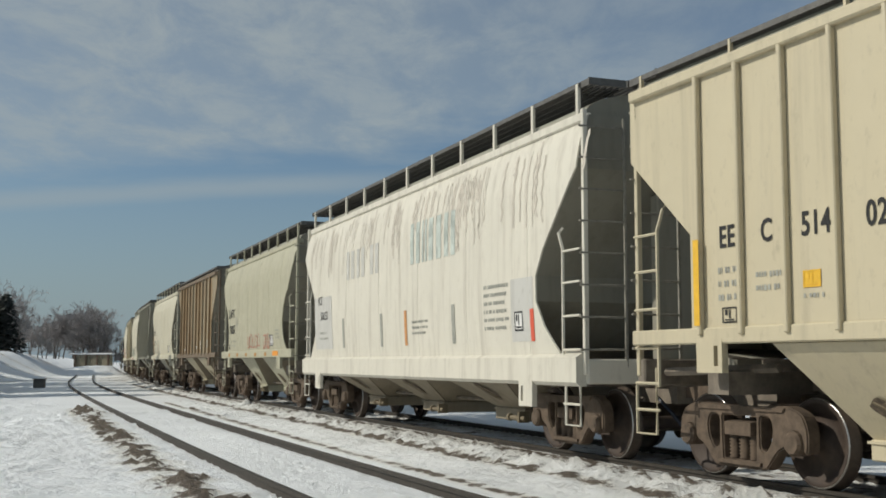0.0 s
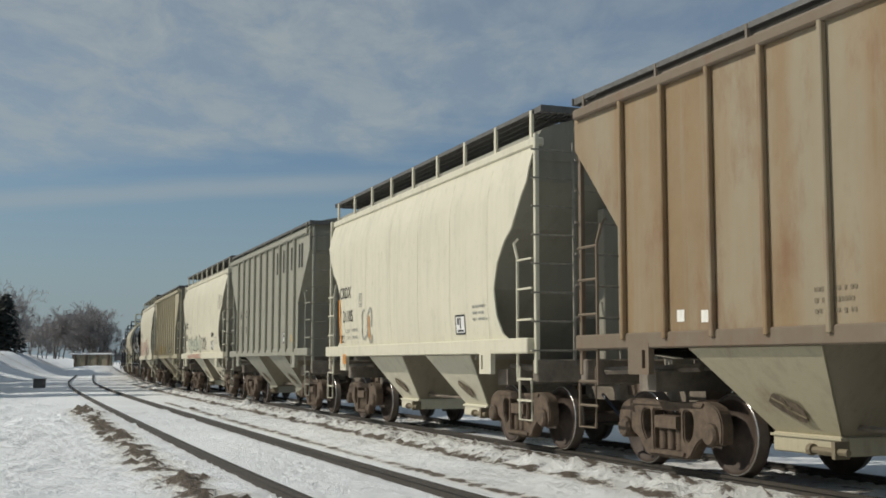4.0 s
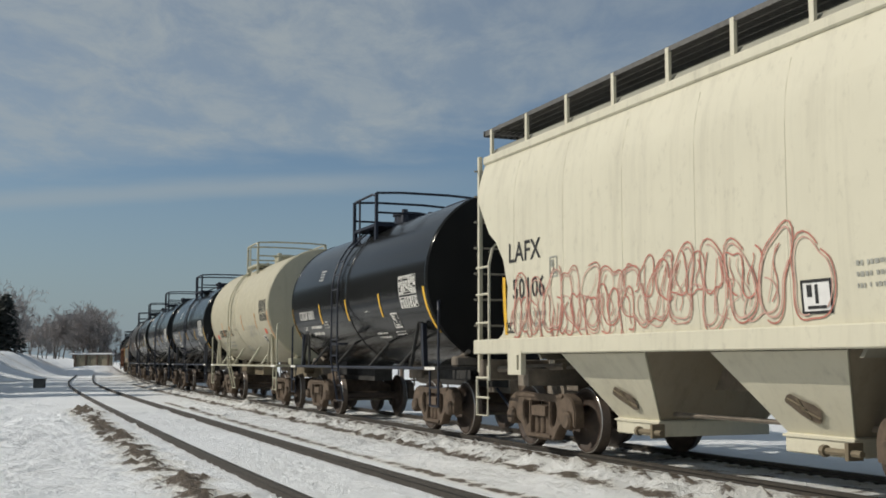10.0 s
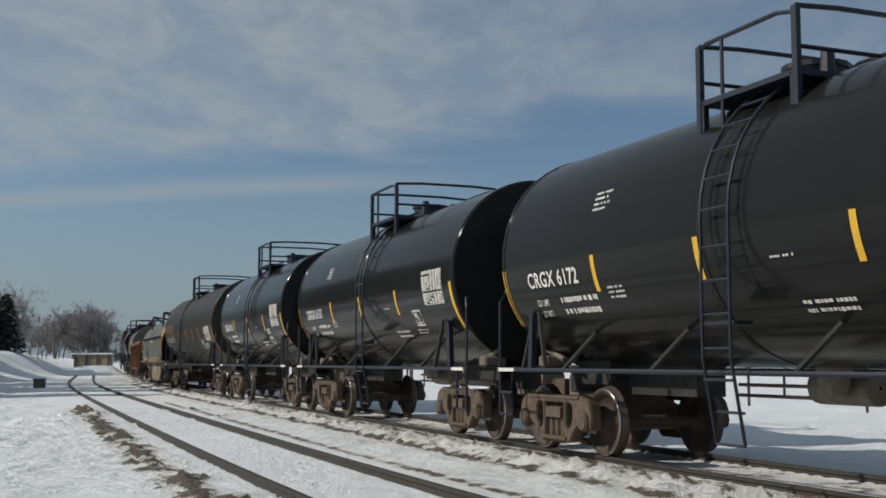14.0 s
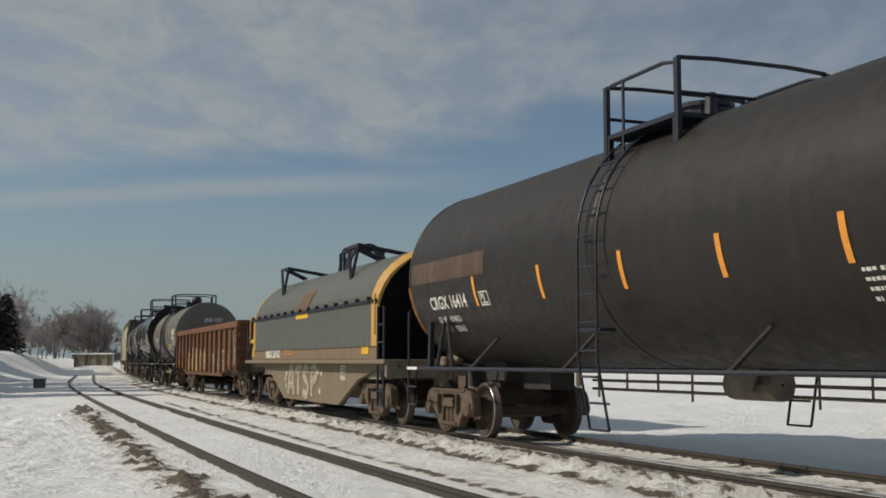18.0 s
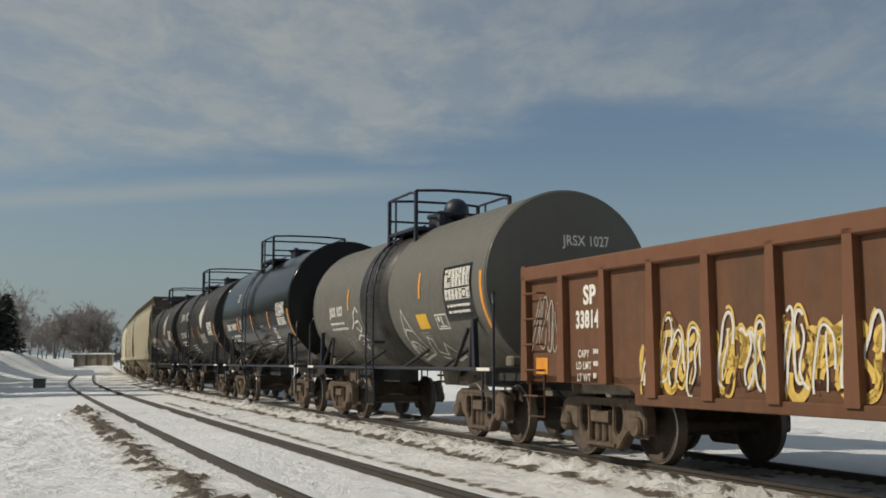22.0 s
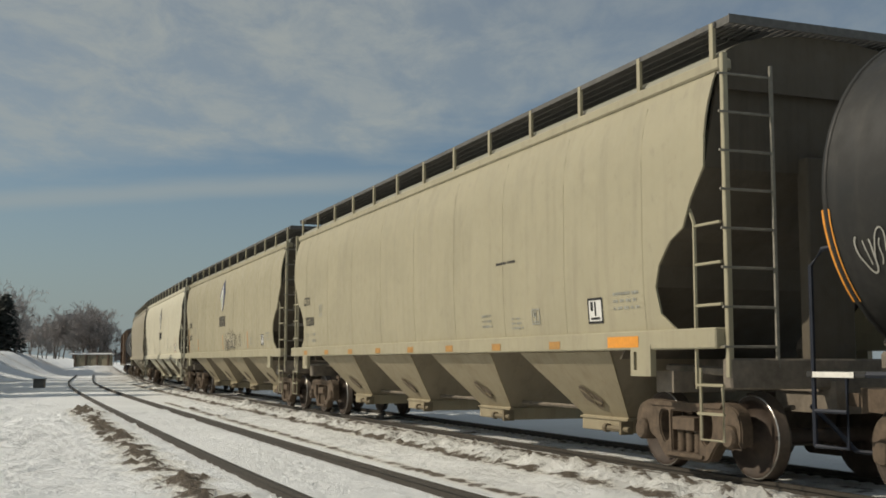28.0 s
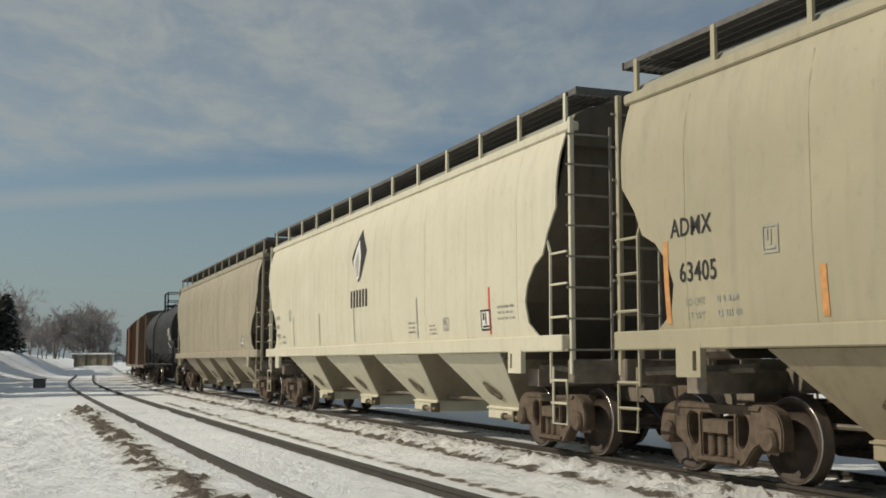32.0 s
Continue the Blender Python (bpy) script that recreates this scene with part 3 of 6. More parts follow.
utility_pole((-3.6, 99, 0), 8.9, 2.2, "wooden utility pole with crossarm beside another", True, 8)
utility_pole((-8.4, 112, 0), 9.0, 2.4, "wooden utility pole with crossarm", False, 8)
utility_pole((2.75, 76, 0), 8.9, 0, "plain wooden pole with no crossarm")


def low_wall():
    root = tagged(new("low_boarded_wall"), "low brown boarded wall capped with snow beside the track", "wall")
    root.matrix_basis = pose(-36.6, 114, 0.75, 0, 0, -18)
    for i in range(7):
        bm = B()
        box(bm, i * 0.62 - 0.3 + 0.012, i * 0.62 + 0.3, -0.06, 0.06, -0.8, 1.15 + 0.02 * (i % 3), 0.01)
        part("board", bm, PANEL_WOOD, root)
    for i in range(4):
        bm = B()
        box(bm, i * 1.3 - 0.36, i * 1.3 - 0.2, -0.2, -0.07, -0.8, 1.28, 0.01)
        part("post", bm, TIMBER, root)
    bm = B()
    box(bm, -0.9, 4.2, -0.24, 0.25, 1.22, 1.36, 0.05)
    part("snow_cap", bm, SNOW_CAP, root, "long cap of white snow")


low_wall()


def lineside_box():
    root = tagged(new("lineside_box"), "small weathered grey lineside box standing in the snow", "equipment box")
    root.matrix_basis = pose(-20.9, 59.0, -0.2, 0, 0, 10)
    bm = B()
    box(bm, -0.28, 0.28, -0.2, 0.2, 0.0, 0.52, 0.03)
    part("case", bm, GRATE, root)
    bm = B()
    box(bm, -0.32, 0.32, -0.24, 0.24, 0.52, 0.58, 0.02)
    part("lid", bm, GRATE, root)


lineside_box()

# ===== trucks: built once, their meshes shared =====
R_WHEEL = 0.457


def wheelset_mesh():
    half = [(-0.90, 0.075), (-0.90, 0.09), (-0.845, 0.11), (-0.80, 0.13), (-0.765, 0.2), (-0.755, 0.355), (-0.815, 0.385), (-0.822, 0.44),
            (-0.812, 0.452), (-0.73, 0.458), (-0.715, 0.485), (-0.69, 0.487), (-0.68, 0.40), (-0.715, 0.355), (-0.725, 0.2), (-0.68, 0.12), (-0.64, 0.085)]
    prof = half + [(-y, r) for y, r in half[::-1]]
    bm = lathe_y(B(), prof, 32)
    for f in bm.faces:
        c = f.calc_center_median()
        rr = math.hypot(c.x, c.z)
        if rr > 0.45 and 0.70 < abs(c.y) < 0.82:
            f.material_index = 1
        elif rr > 0.442 and abs(c.y) > 0.81:
            f.material_index = 2
    return mesh_of(bm, "wheelset", (WHEEL, TREAD, WORN_EDGE), True)


def rounded(pts, r):
    """The polygon with its corners rounded off."""
    out, n = [], len(pts)
    for i, p in enumerate(pts):
        p, a, b = Vector(p), Vector(pts[i - 1]), Vector(pts[(i + 1) % n])
        ka, kb = min(r, (a - p).length * 0.45), min(r, (b - p).length * 0.45)
        s, e = p + (a - p).normalized() * ka, p + (b - p).normalized() * kb
        for u in (0.0, 0.33, 0.67, 1.0):
            out.append(tuple(s * (1 - u) ** 2 + p * 2 * u * (1 - u) + e * u * u))
    return out


def side_frame_mesh():
    """One casting: bowed top chord, two windows, the spring opening and the jaws over the bearings."""
    bm = B()
    half = [(0.30, 0.80), (0.78, 0.825), (1.0, 0.75), (1.075, 0.60), (1.07, 0.36), (1.0, 0.36), (0.98, 0.57), (0.80, 0.57), (0.78, 0.42), (0.62, 0.36), (0.44, 0.15)]
    outline = rounded(half + [(-x, z) for x, z in half[::-1]], 0.07)
    win = [(0.345, 0.70), (0.50, 0.70), (0.545, 0.60), (0.52, 0.45), (0.43, 0.33), (0.345, 0.37)]
    holes = [rounded(win, 0.05), rounded([(-x, z) for x, z in win], 0.05), rounded([(-0.27, 0.235), (0.27, 0.235), (0.285, 0.70), (-0.285, 0.70)], 0.03)]
    edges = []
    for loop in [outline] + holes:
        vs = [bm.verts.new((x, -0.95, z)) for x, z in loop]
        edges += [bm.edges.new((vs[k], vs[(k + 1) % len(vs)])) for k in range(len(vs))]
    bmesh.ops.triangle_fill(bm, edges=edges, use_beauty=True)
    res = bmesh.ops.extrude_face_region(bm, geom=bm.faces[:])
    for v in res["geom"]:
        if isinstance(v, bmesh.types.BMVert):
            v.co.y = -1.10
    bmesh.ops.recalc_face_normals(bm, faces=bm.faces[:])
    rim = [e for e in bm.edges if len(e.link_faces) == 2 and e.calc_face_angle() > 1.2 and abs(e.verts[0].co.y - e.verts[1].co.y) < 0.01 and e.verts[0].co.y < -1.0]
    bmesh.ops.bevel(bm, geom=rim, offset=0.016, segments=2, affect="EDGES")
    # raised ribs along the chords
    prism(bm, [(-0.72, 0.755), (-0.76, 0.80), (0.76, 0.80), (0.72, 0.755)], -1.12, -1.09)
    prism(bm, [(-0.36, 0.185), (-0.38, 0.225), (0.38, 0.225), (0.36, 0.185)], -1.125, -1.09)
    for sg in (-1, 1):
        lathe_y(bm, [(-1.16, 0.05), (-1.16, 0.10), (-1.13, 0.125), (-0.95, 0.125)], 14, sg * 0.889, 0.457)
    return mesh_of(bm, "side_frame", TRUCK)


def spring_mesh():
    bm = B()
    n, rings = 10, []
    for i in range(15):
        r = 0.076 if i % 2 else 0.052
        rings.append([bm.verts.new((math.cos(k * math.tau / n) * r, -1.01 + math.sin(k * math.tau / n) * r, 0.235 + i * 0.0185)) for k in range(n)])
    for a, b in zip(rings, rings[1:]):
        for k in range(n):
            bm.faces.new((a[k], a[(k + 1) % n], b[(k + 1) % n], b[k]))
    return mesh_of(bm, "spring", TRUCK, True)


def bolster_mesh():
    bm = B()
    extrude_x(bm, [(-1.12, 0.49), (-1.12, 0.63), (-0.8, 0.66), (-0.5, 0.80), (0.5, 0.80), (0.8, 0.66), (1.12, 0.63), (1.12, 0.49), (0.5, 0.46), (-0.5, 0.46)], -0.22, 0.22)
    tube(bm, [(0, 0, 0.8), (0, 0, 0.9)], 0.2, 12)
    return mesh_of(bm, "bolster", TRUCK)


def brake_mesh():
    bm = B()
    for sg in (-1, 1):
        tube(bm, [(sg * 0.36, -0.8, 0.34), (sg * 0.36, 0.8, 0.34)], 0.04, 6)
        for y in (-0.75, 0.75):
            box(bm, sg * 0.38 - 0.03, sg * 0.38 + 0.05, y - 0.05, y + 0.05, 0.28, 0.52)
    return mesh_of(bm, "brake_beam", UNDER)


WHEELSET, FRAME_M, SPRING, BOLSTER, BRAKE = wheelset_mesh(), side_frame_mesh(), spring_mesh(), bolster_mesh(), brake_mesh()
FLIP = Matrix.Rotation(math.pi, 4, "Z")
WHEELS = []                                          # (wheelset, place on its truck) for the keys


def truck(car, x):
    root = new("truck")
    root.parent = car
    root.matrix_basis = pose(x, 0, 0)
    root["label"] = "rusty three-piece freight truck"
    for m in (Matrix(), FLIP):
        part("side_frame", FRAME_M, None, root, at=m)
        for x in (-0.17, 0.0, 0.17):
            part("spring", SPRING, None, root, at=m @ pose(x, 0, 0))
    part("bolster", BOLSTER, None, root)
    part("brake_beam", BRAKE, None, root)
    for sx in (-0.889, 0.889):
        w = part("wheelset", WHEELSET, None, root, at=pose(sx, 0, R_WHEEL))
        WHEELS.append((w, sx))
    return root


CARS = []                                            # (car, middle of the car along the train, half of the truck spacing)


def start_car(name, label, category, front, rear, inset, tail=None):
    car = tagged(new(name), label, category, "cars of the freight train")
    half = (rear - front) / 2
    CARS.append((car, (front + rear) / 2, half - inset))
    for sg in (-1, 1):
        truck(car, sg * (half - (inset if sg > 0 or tail is None else tail)))
    return car, half


def coupler(car, half, reach=0.62):
    """Centre sill end, coupler head and air hose at both ends."""
    for sg in (-1, 1):
        bm = B()
        box(bm, *sorted((sg * (half - 0.9), sg * (half + 0.12))), -0.2, 0.2, 0.72, 1.06)
        part("draft_sill", bm, UNDER, car)
        bm = B()
        box(bm, *sorted((sg * half, sg * (half + reach - 0.2))), -0.06, 0.06, 0.80, 0.94)
        prism(bm, [(sg * (half + reach - 0.24), 0.74), (sg * (half + reach + 0.02), 0.76), (sg * (half + reach + 0.02), 0.98), (sg * (half + reach - 0.24), 1.0)], -0.15, 0.13)
        part("coupler", bm, TRUCK, car)
        bm = B()
        tube(bm, [(sg * (half - 0.1), -0.35, 0.8), (sg * (half + 0.2), -0.34, 0.62), (sg * (half + 0.45), -0.25, 0.36), (sg * (half + reach), -0.12, 0.34)], 0.025, 6)
        part("air_hose", bm, BLACK_STEEL, car)


# ===== lettering, stripes and spray paint: thin sheets that follow a car's side =====
def flat_side(y):
    return lambda x, z, e: (x, -(y + e), z)


def tank_side(r, zc):
    def f(x, z, e):
        d = max(-0.98, min(0.98, (z - zc) / r))
        return (x, -math.sqrt(1 - d * d) * (r + e), zc + d * (r + e))
    return f


def quad(bm, side, x0, x1, z0, z1, e=0.006, n=1, lean=0.0):
    prev = None
    for i in range(n + 1):
        z = z0 + (z1 - z0) * i / n
        row = [bm.verts.new(side(x0 + lean * (z - z0), z, e)), bm.verts.new(side(x1 + lean * (z - z0), z, e))]
        if prev:
            bm.faces.new((prev[0], prev[1], row[1], row[0]))
        prev = row


def stripe(car, side, x, z0, z1, w=0.09, mat=AMBER, name="reflective_stripe"):
    bm = B()
    quad(bm, side, x - w / 2, x + w / 2, z0, z1, 0.007, 8 if z1 - z0 > 0.3 else 2)
    return part(name, bm, mat, car)


def lettering(car, side, text, x, z, size, mat=INK, squeeze=0.8, bold=0.012, e=0.008, name="lettering"):
    """Stencilled words, x at their middle, z at their foot."""
    cu = bpy.data.curves.new("letters", "FONT")
    cu.body, cu.size, cu.align_x, cu.resolution_u, cu.offset, cu.space_character = text, size * 1.38, "CENTER", 3, bold, 1.05
    tmp = new("letters", cu)
    bpy.context.view_layer.update()
    me = bpy.data.meshes.new_from_object(tmp.evaluated_get(bpy.context.evaluated_depsgraph_get()))
    bpy.data.objects.remove(tmp)
    bpy.data.curves.remove(cu)
    for v in me.vertices:
        v.co = side(x + v.co.x * squeeze, z + v.co.y, e)
    me.materials.clear()
    me.materials.append(mat)
    return part(name, me, None, car)


def bars(car, side, x, z, w, h, rows, mat=INK, seed=0, name="small_print", fill=0.8):
    """Lines of print too small to read: rows of short bars from (x, z) to the right and down."""
    rnd = random.Random(seed)
    bm = B()
    step = h / rows
    for i in range(rows):
        zz, xx = z - i * step, x
        stop = x + w * rnd.uniform(fill, 1)
        while xx < stop - 0.02:
            ww = min(rnd.uniform(0.03, 0.085) * min(max(w, 0.5), 1.2), stop - xx)
            quad(bm, side, xx, xx + ww, zz - step * rnd.uniform(0.40, 0.5), zz - step * 0.04)
            xx += ww + rnd.choice((0.014, 0.014, 0.014, 0.05))
    return part(name, bm, mat, car)


def framed(car, side, x, z, w, h, mat=INK, fill=None, name="data_plate"):
    """A small framed plate with bars in it."""
    bm = B()
    if fill:
        quad(bm, side, x, x + w, z, z + h, 0.005, 2)
        part("plate_ground", bm, fill, car)
        bm = B()
    t = min(w, h) * 0.09
    for a in ((x, x + w, z, z + t), (x, x + w, z + h - t, z + h), (x, x + t, z + t, z + h - t), (x + w - t, x + w, z + t, z + h - t),
              (x + w * 0.46, x + w * 0.56, z + h * 0.3, z + h * 0.85), (x + w * 0.2, x + w * 0.36, z + h * 0.5, z + h * 0.85), (x + w * 0.2, x + w * 0.8, z + h * 0.15, z + h * 0.24)):
        quad(bm, side, *a, 0.009)
    return part(name, bm, mat, car)


def table_print(car, side, x, z, w, h, seed, mat=WHITE_INK):
    """A large stencilled block: ruled lines with short bars between them."""
    rnd = random.Random(seed)
    bm = B()
    n, cols = 12, 7
    for i in range(n + 1):
        quad(bm, side, x, x + w, z + h * i / n - 0.005, z + h * i / n + 0.005)
    for i in range(n):
        z0 = z + h * (i + 0.28) / n
        for k in range(cols):
            if i == 4 or rnd.random() < 0.15:
                continue
            x0 = x + w * (k + 0.08) / cols
            quad(bm, side, x0, x0 + w / cols * rnd.uniform(0.45, 0.88), z0, z0 + h / n * 0.5)
    for k in (0, cols):
        quad(bm, side, x + w * k / cols - 0.007, x + w * k / cols + 0.007, z, z + h, 0.006, 6)
    return part("stencilled_table", bm, mat, car)


def ribbon(bm, side, pts, w, e):
    prev = None
    for i, (x, z) in enumerate(pts):
        ax, az = pts[max(i - 1, 0)]
        bx, bz = pts[min(i + 1, len(pts) - 1)]
        l = math.hypot(bx - ax, bz - az) or 1
        nx, nz = -(bz - az) / l * w / 2, (bx - ax) / l * w / 2
        row = [bm.verts.new(side(x + nx, z + nz, e)), bm.verts.new(side(x - nx, z - nz, e))]
        if prev:
            bm.faces.new((prev[0], prev[1], row[1], row[0]))
        prev = row


def spray(car, side, x, z, w, h, mats, seed, count=5, line=0.035, fill=None, loop=0.7):
    """Sprayed scrawl: swollen looping outlines with bent strokes inside, no letters."""
    rnd = random.Random(seed)
    step = w / count
    root = {}

    def put(name, bm, mat):
        if name in root:
            part(name + "_stroke", bm, mat, root[name])
        else:
            root[name] = part(name, bm, mat, car)

    for i in range(count):
        cx, cz = x + (i + 0.5) * step + rnd.uniform(-0.1, 0.1) * step, z + h * rnd.uniform(0.44, 0.56)
        p, q, lean = rnd.uniform(0, 6), rnd.uniform(0, 6), rnd.uniform(-0.15, 0.3)
        rx, rz = step * rnd.uniform(0.46, 0.6), h * rnd.uniform(0.42, 0.52)

        def at(a, k=1.0):
            r = k * (1 + 0.16 * math.sin(2 * a + p) + 0.13 * math.sin(3 * a + q))
            dx, dz = math.cos(a), math.sin(a)
            sq = 1 / max(abs(dx) ** 3 + abs(dz) ** 3, 0.3) ** 0.33
            return cx + dx * rx * r * sq * 0.9 + dz * rz * lean, cz + dz * rz * r * sq * 0.9

        if fill:
            bm = B()
            c = bm.verts.new(side(cx, cz, 0.010))
            ring = [bm.verts.new(side(*at(k * math.tau / 20), 0.010)) for k in range(20)]
            for k in range(20):
                bm.faces.new((c, ring[k], ring[(k + 1) % 20]))
            put("spray_fill", bm, fill)
        for mi, mat in enumerate(mats):
            bm = B()
            a0, span = rnd.uniform(0, 6.28), math.tau * (0.62 + 0.38 * loop) * rnd.uniform(0.85, 1.0)
            ribbon(bm, side, [at(a0 + span * k / 30, 1 - 0.12 * mi) for k in range(31)], line * rnd.uniform(0.8, 1.15), 0.012 + 0.003 * mi)
            put("spray_tag", bm, mat)
            if rnd.random() < 0.75:
                bm = B()
                b0, bend, off = rnd.uniform(-0.3, 0.3), rnd.uniform(-0.5, 0.5), rnd.uniform(-0.3, 0.3)
                pts = []
                for k in range(13):
                    u = k / 12 * 2 - 1
                    pts.append((cx + rx * (off + b0 * u + bend * math.sin(u * 2.6)) * 0.8 + u * rz * lean, cz + rz * u * 0.62))
                ribbon(bm, side, pts, line * rnd.uniform(0.6, 0.9), 0.012 + 0.003 * mi)
                put("spray_tag", bm, mat)


def letters_like(car, side, x, z, w, h, count, seed, fill, shade, edge):
    """Swollen block shapes like sprayed capitals, each with legs, a drop shade and an edge line; no real letters."""
    rnd = random.Random(seed)
    step = w / count
    top = None
    for i in range(count):
        x0, lean = x + i * step, rnd.uniform(-0.12, 0.22)
        kind = (i + seed) % 4
        # strokes of the shape as (x, z) chains in a unit box
        chains = {0: (((0.08, 0.0), (0.36, 1.0), (0.62, 1.0), (0.92, 0.0)), ((0.25, 0.36), (0.75, 0.36))),
                  1: (((0.05, 0.9), (0.95, 0.96)), ((0.5, 0.0), (0.5, 0.9))),
                  2: (((0.85, 0.9), (0.4, 1.0), (0.14, 0.75), (0.5, 0.52), (0.86, 0.3), (0.6, 0.02), (0.1, 0.1)),),
                  3: (((0.2, 0.0), (0.2, 0.98)), ((0.2, 0.95), (0.75, 0.98), (0.88, 0.7), (0.25, 0.48)))}[kind]
        for e, mat, wide, dx, dz in ((0.009, shade, 0.30, 0.05, -0.04), (0.012, fill, 0.27, 0.0, 0.0), (0.015, edge, 0.022, -0.11, 0.02)):
            if mat is None:
                continue
            bm = B()
            for chain in chains:
                fine = []
                for (ax, az), (bx, bz) in zip(chain, chain[1:]):
                    fine += [(ax + (bx - ax) * u / 6, az + (bz - az) * u / 6) for u in range(6)]
                fine.append(chain[-1])
                # soften the corners
                for _ in range(2):
                    fine = [fine[0]] + [((p[0] + 2 * q[0] + r[0]) / 4, (p[1] + 2 * q[1] + r[1]) / 4) for p, q, r in zip(fine, fine[1:], fine[2:])] + [fine[-1]]
                pts = [(x0 + (u + dx * 0.6) * step * 0.95 + lean * v * h * 0.3, z + h * (0.06 + 0.86 * v) + dz * h) for u, v in fine]
                ribbon(bm, side, pts, min(step, h) * wide, e)
            if top is None:
                top = part("spray_letter", bm, mat, car)
            else:
                part("spray_layer", bm, mat, top)


def block_mark(car, side, x, z, w, h, mat, name="painted_mark"):
    """A plain upright mark the size of one painted letter."""
    bm = B()
    quad(bm, side, x, x + w * 0.36, z, z + h, 0.007, 4)
    quad(bm, side, x + w * 0.62, x + w, z, z + h, 0.007, 4)
    return part(name, bm, mat, car)

# ===== covered hoppers =====
EDGE = {   # (height, how far the side sheet stops short of the corner post)
    "bulb": [(1.55, 0.72), (1.68, 1.02), (1.95, 1.2), (2.35, 1.27), (2.75, 1.13), (3.05, 0.86), (3.2, 0.62), (3.45, 0.42), (3.83, 0.13), (4.5, 0.12)],
    "kink": [(1.55, 0.75), (1.66, 0.95), (1.8, 1.17), (2.11, 1.25), (2.35, 1.16), (2.6, 0.92), (2.72, 0.66), (3.02, 0.5), (3.33, 0.24), (4.5, 0.2)],
    "pear": [(1.4, 0.62), (1.55, 0.8), (1.75, 1.02), (2.1, 1.25), (2.45, 1.25), (2.8, 1.02), (3.3, 0.52), (3.78, 0.05), (4.9, 0.05)],
    "slant": [(1.4, 1.17), (2.78, 1.17), (4.0, 0.03), (4.9, 0.03)],
    "slant_low": [(1.4, 1.2), (2.63, 1.2), (3.6, 0.03), (4.9, 0.03)],
}


def hopper(label, front, rear, mat, edge, bays, sill=(1.38, 1.60), eave=4.45, width=1.6, bulge=True, ribs=(), seams=0, walk_posts=9, inset=1.38,
           trim=None, deep_sill=False, bay_mat=None, end_mat=None, name="covered_hopper"):
    car, H = start_car(name, label, "hopper car", front, rear, inset)
    trim = trim or mat
    bay_mat = bay_mat or mat
    end_mat = end_mat or END_SHADE_GRIME
    z0, z1 = sill[1] - 0.02, eave
    tab = EDGE[edge]

    def wide(z):
        if not bulge:
            return width - 0.06
        u = (z - z0) / (z1 - z0)
        return width - 0.05 - 0.05 * max(0.0, (0.35 - u) / 0.35) ** 2 - 0.20 * max(0.0, (u - 0.68) / 0.32) ** 2

    def stop(z):
        return H - float(np.interp(z, [t[0] for t in tab], [t[1] for t in tab]))

    def side(x, z, e):
        return (x, -(wide(z) + e), z)

    # side sheets, thin and curved, cut back at the ends
    zs = sorted(set(list(np.linspace(z0, z1, 15)) + [t[0] for t in tab if z0 < t[0] < z1]))
    for sg in (-1, 1):
        bm = B()
        nx = 8
        rows = []
        for z in zs:
            rows.append([[bm.verts.new((x, sg * (wide(z) - d), z)) for x in np.linspace(-stop(z), stop(z), nx + 1)] for d in (0.0, 0.025)])
        for a, b in zip(rows, rows[1:]):
            for i in range(nx):
                bm.faces.new((a[0][i], a[0][i + 1], b[0][i + 1], b[0][i]))
                bm.faces.new((a[1][i], b[1][i], b[1][i + 1], a[1][i + 1]))
            bm.faces.new((a[0][0], b[0][0], b[1][0], a[1][0]))
            bm.faces.new((a[0][nx], a[1][nx], b[1][nx], b[0][nx]))
        for r, fl in ((rows[0], 0), (rows[-1], 1)):
            for i in range(nx):
                bm.faces.new((r[0][i], r[0][i + 1], r[1][i + 1], r[1][i]))
        bmesh.ops.recalc_face_normals(bm, faces=bm.faces[:])
        part("side_sheet", bm, mat, car, smooth=bulge).data.set_sharp_from_angle(angle=0.6)
    for x in ribs:
        for sg in (-1, 1):
            bm = B()
            y = width - 0.06
            box(bm, x - 0.032, x + 0.032, *sorted((sg * y, sg * (y + 0.07))), z0 - 0.06, z1 - 0.02, 0.012)
            part("rib", bm, mat, car)
    for k in range(seams):
        x = -H + 1.5 + (2 * H - 3.0) * k / (seams - 1)
        bm = B()
        pts = [side(x, z, -0.002) for z in np.linspace(z0 + 0.02, z1 - 0.25, 9)]
        tube(bm, pts, 0.008, 4)
        part("weld_seam", bm, mat, car)
    # side sill and top chord
    for sg in (-1, 1):
        bm = B()
        y = width - 0.06
        if deep_sill:
            extrude_x(bm, [(sg * (y - 0.1), sill[1] + 0.02), (sg * (y + 0.03), sill[1] - 0.06), (sg * (y + 0.03), sill[0] + 0.05), (sg * (y - 0.02), sill[0]), (sg * (y - 0.12), sill[0])], -H + 0.02, H - 0.02)
        else:
            box(bm, -H + 0.05, H - 0.05, *sorted((sg * (y - 0.12), sg * (y + 0.03))), sill[0], sill[1], 0.015)
        part("side_sill", bm, trim, car)
        bm = B()
        yt = wide(z1)
        box(bm, -H + 0.1, H - 0.1, *sorted((sg * (yt - 0.1), sg * (yt + 0.075))), z1 - 0.10, z1 + 0.03, 0.02)
        part("top_chord", bm, trim, car)
    # roof
    yt = wide(z1)
    arc = [(yt * math.cos(a), z1 + 0.02 + 0.36 * math.sin(a)) for a in np.linspace(0, math.pi, 11)]
    bm = extrude_x(B(), arc + [(-yt, z1 - 0.05), (yt, z1 - 0.05)], -H + 0.15, H - 0.15)
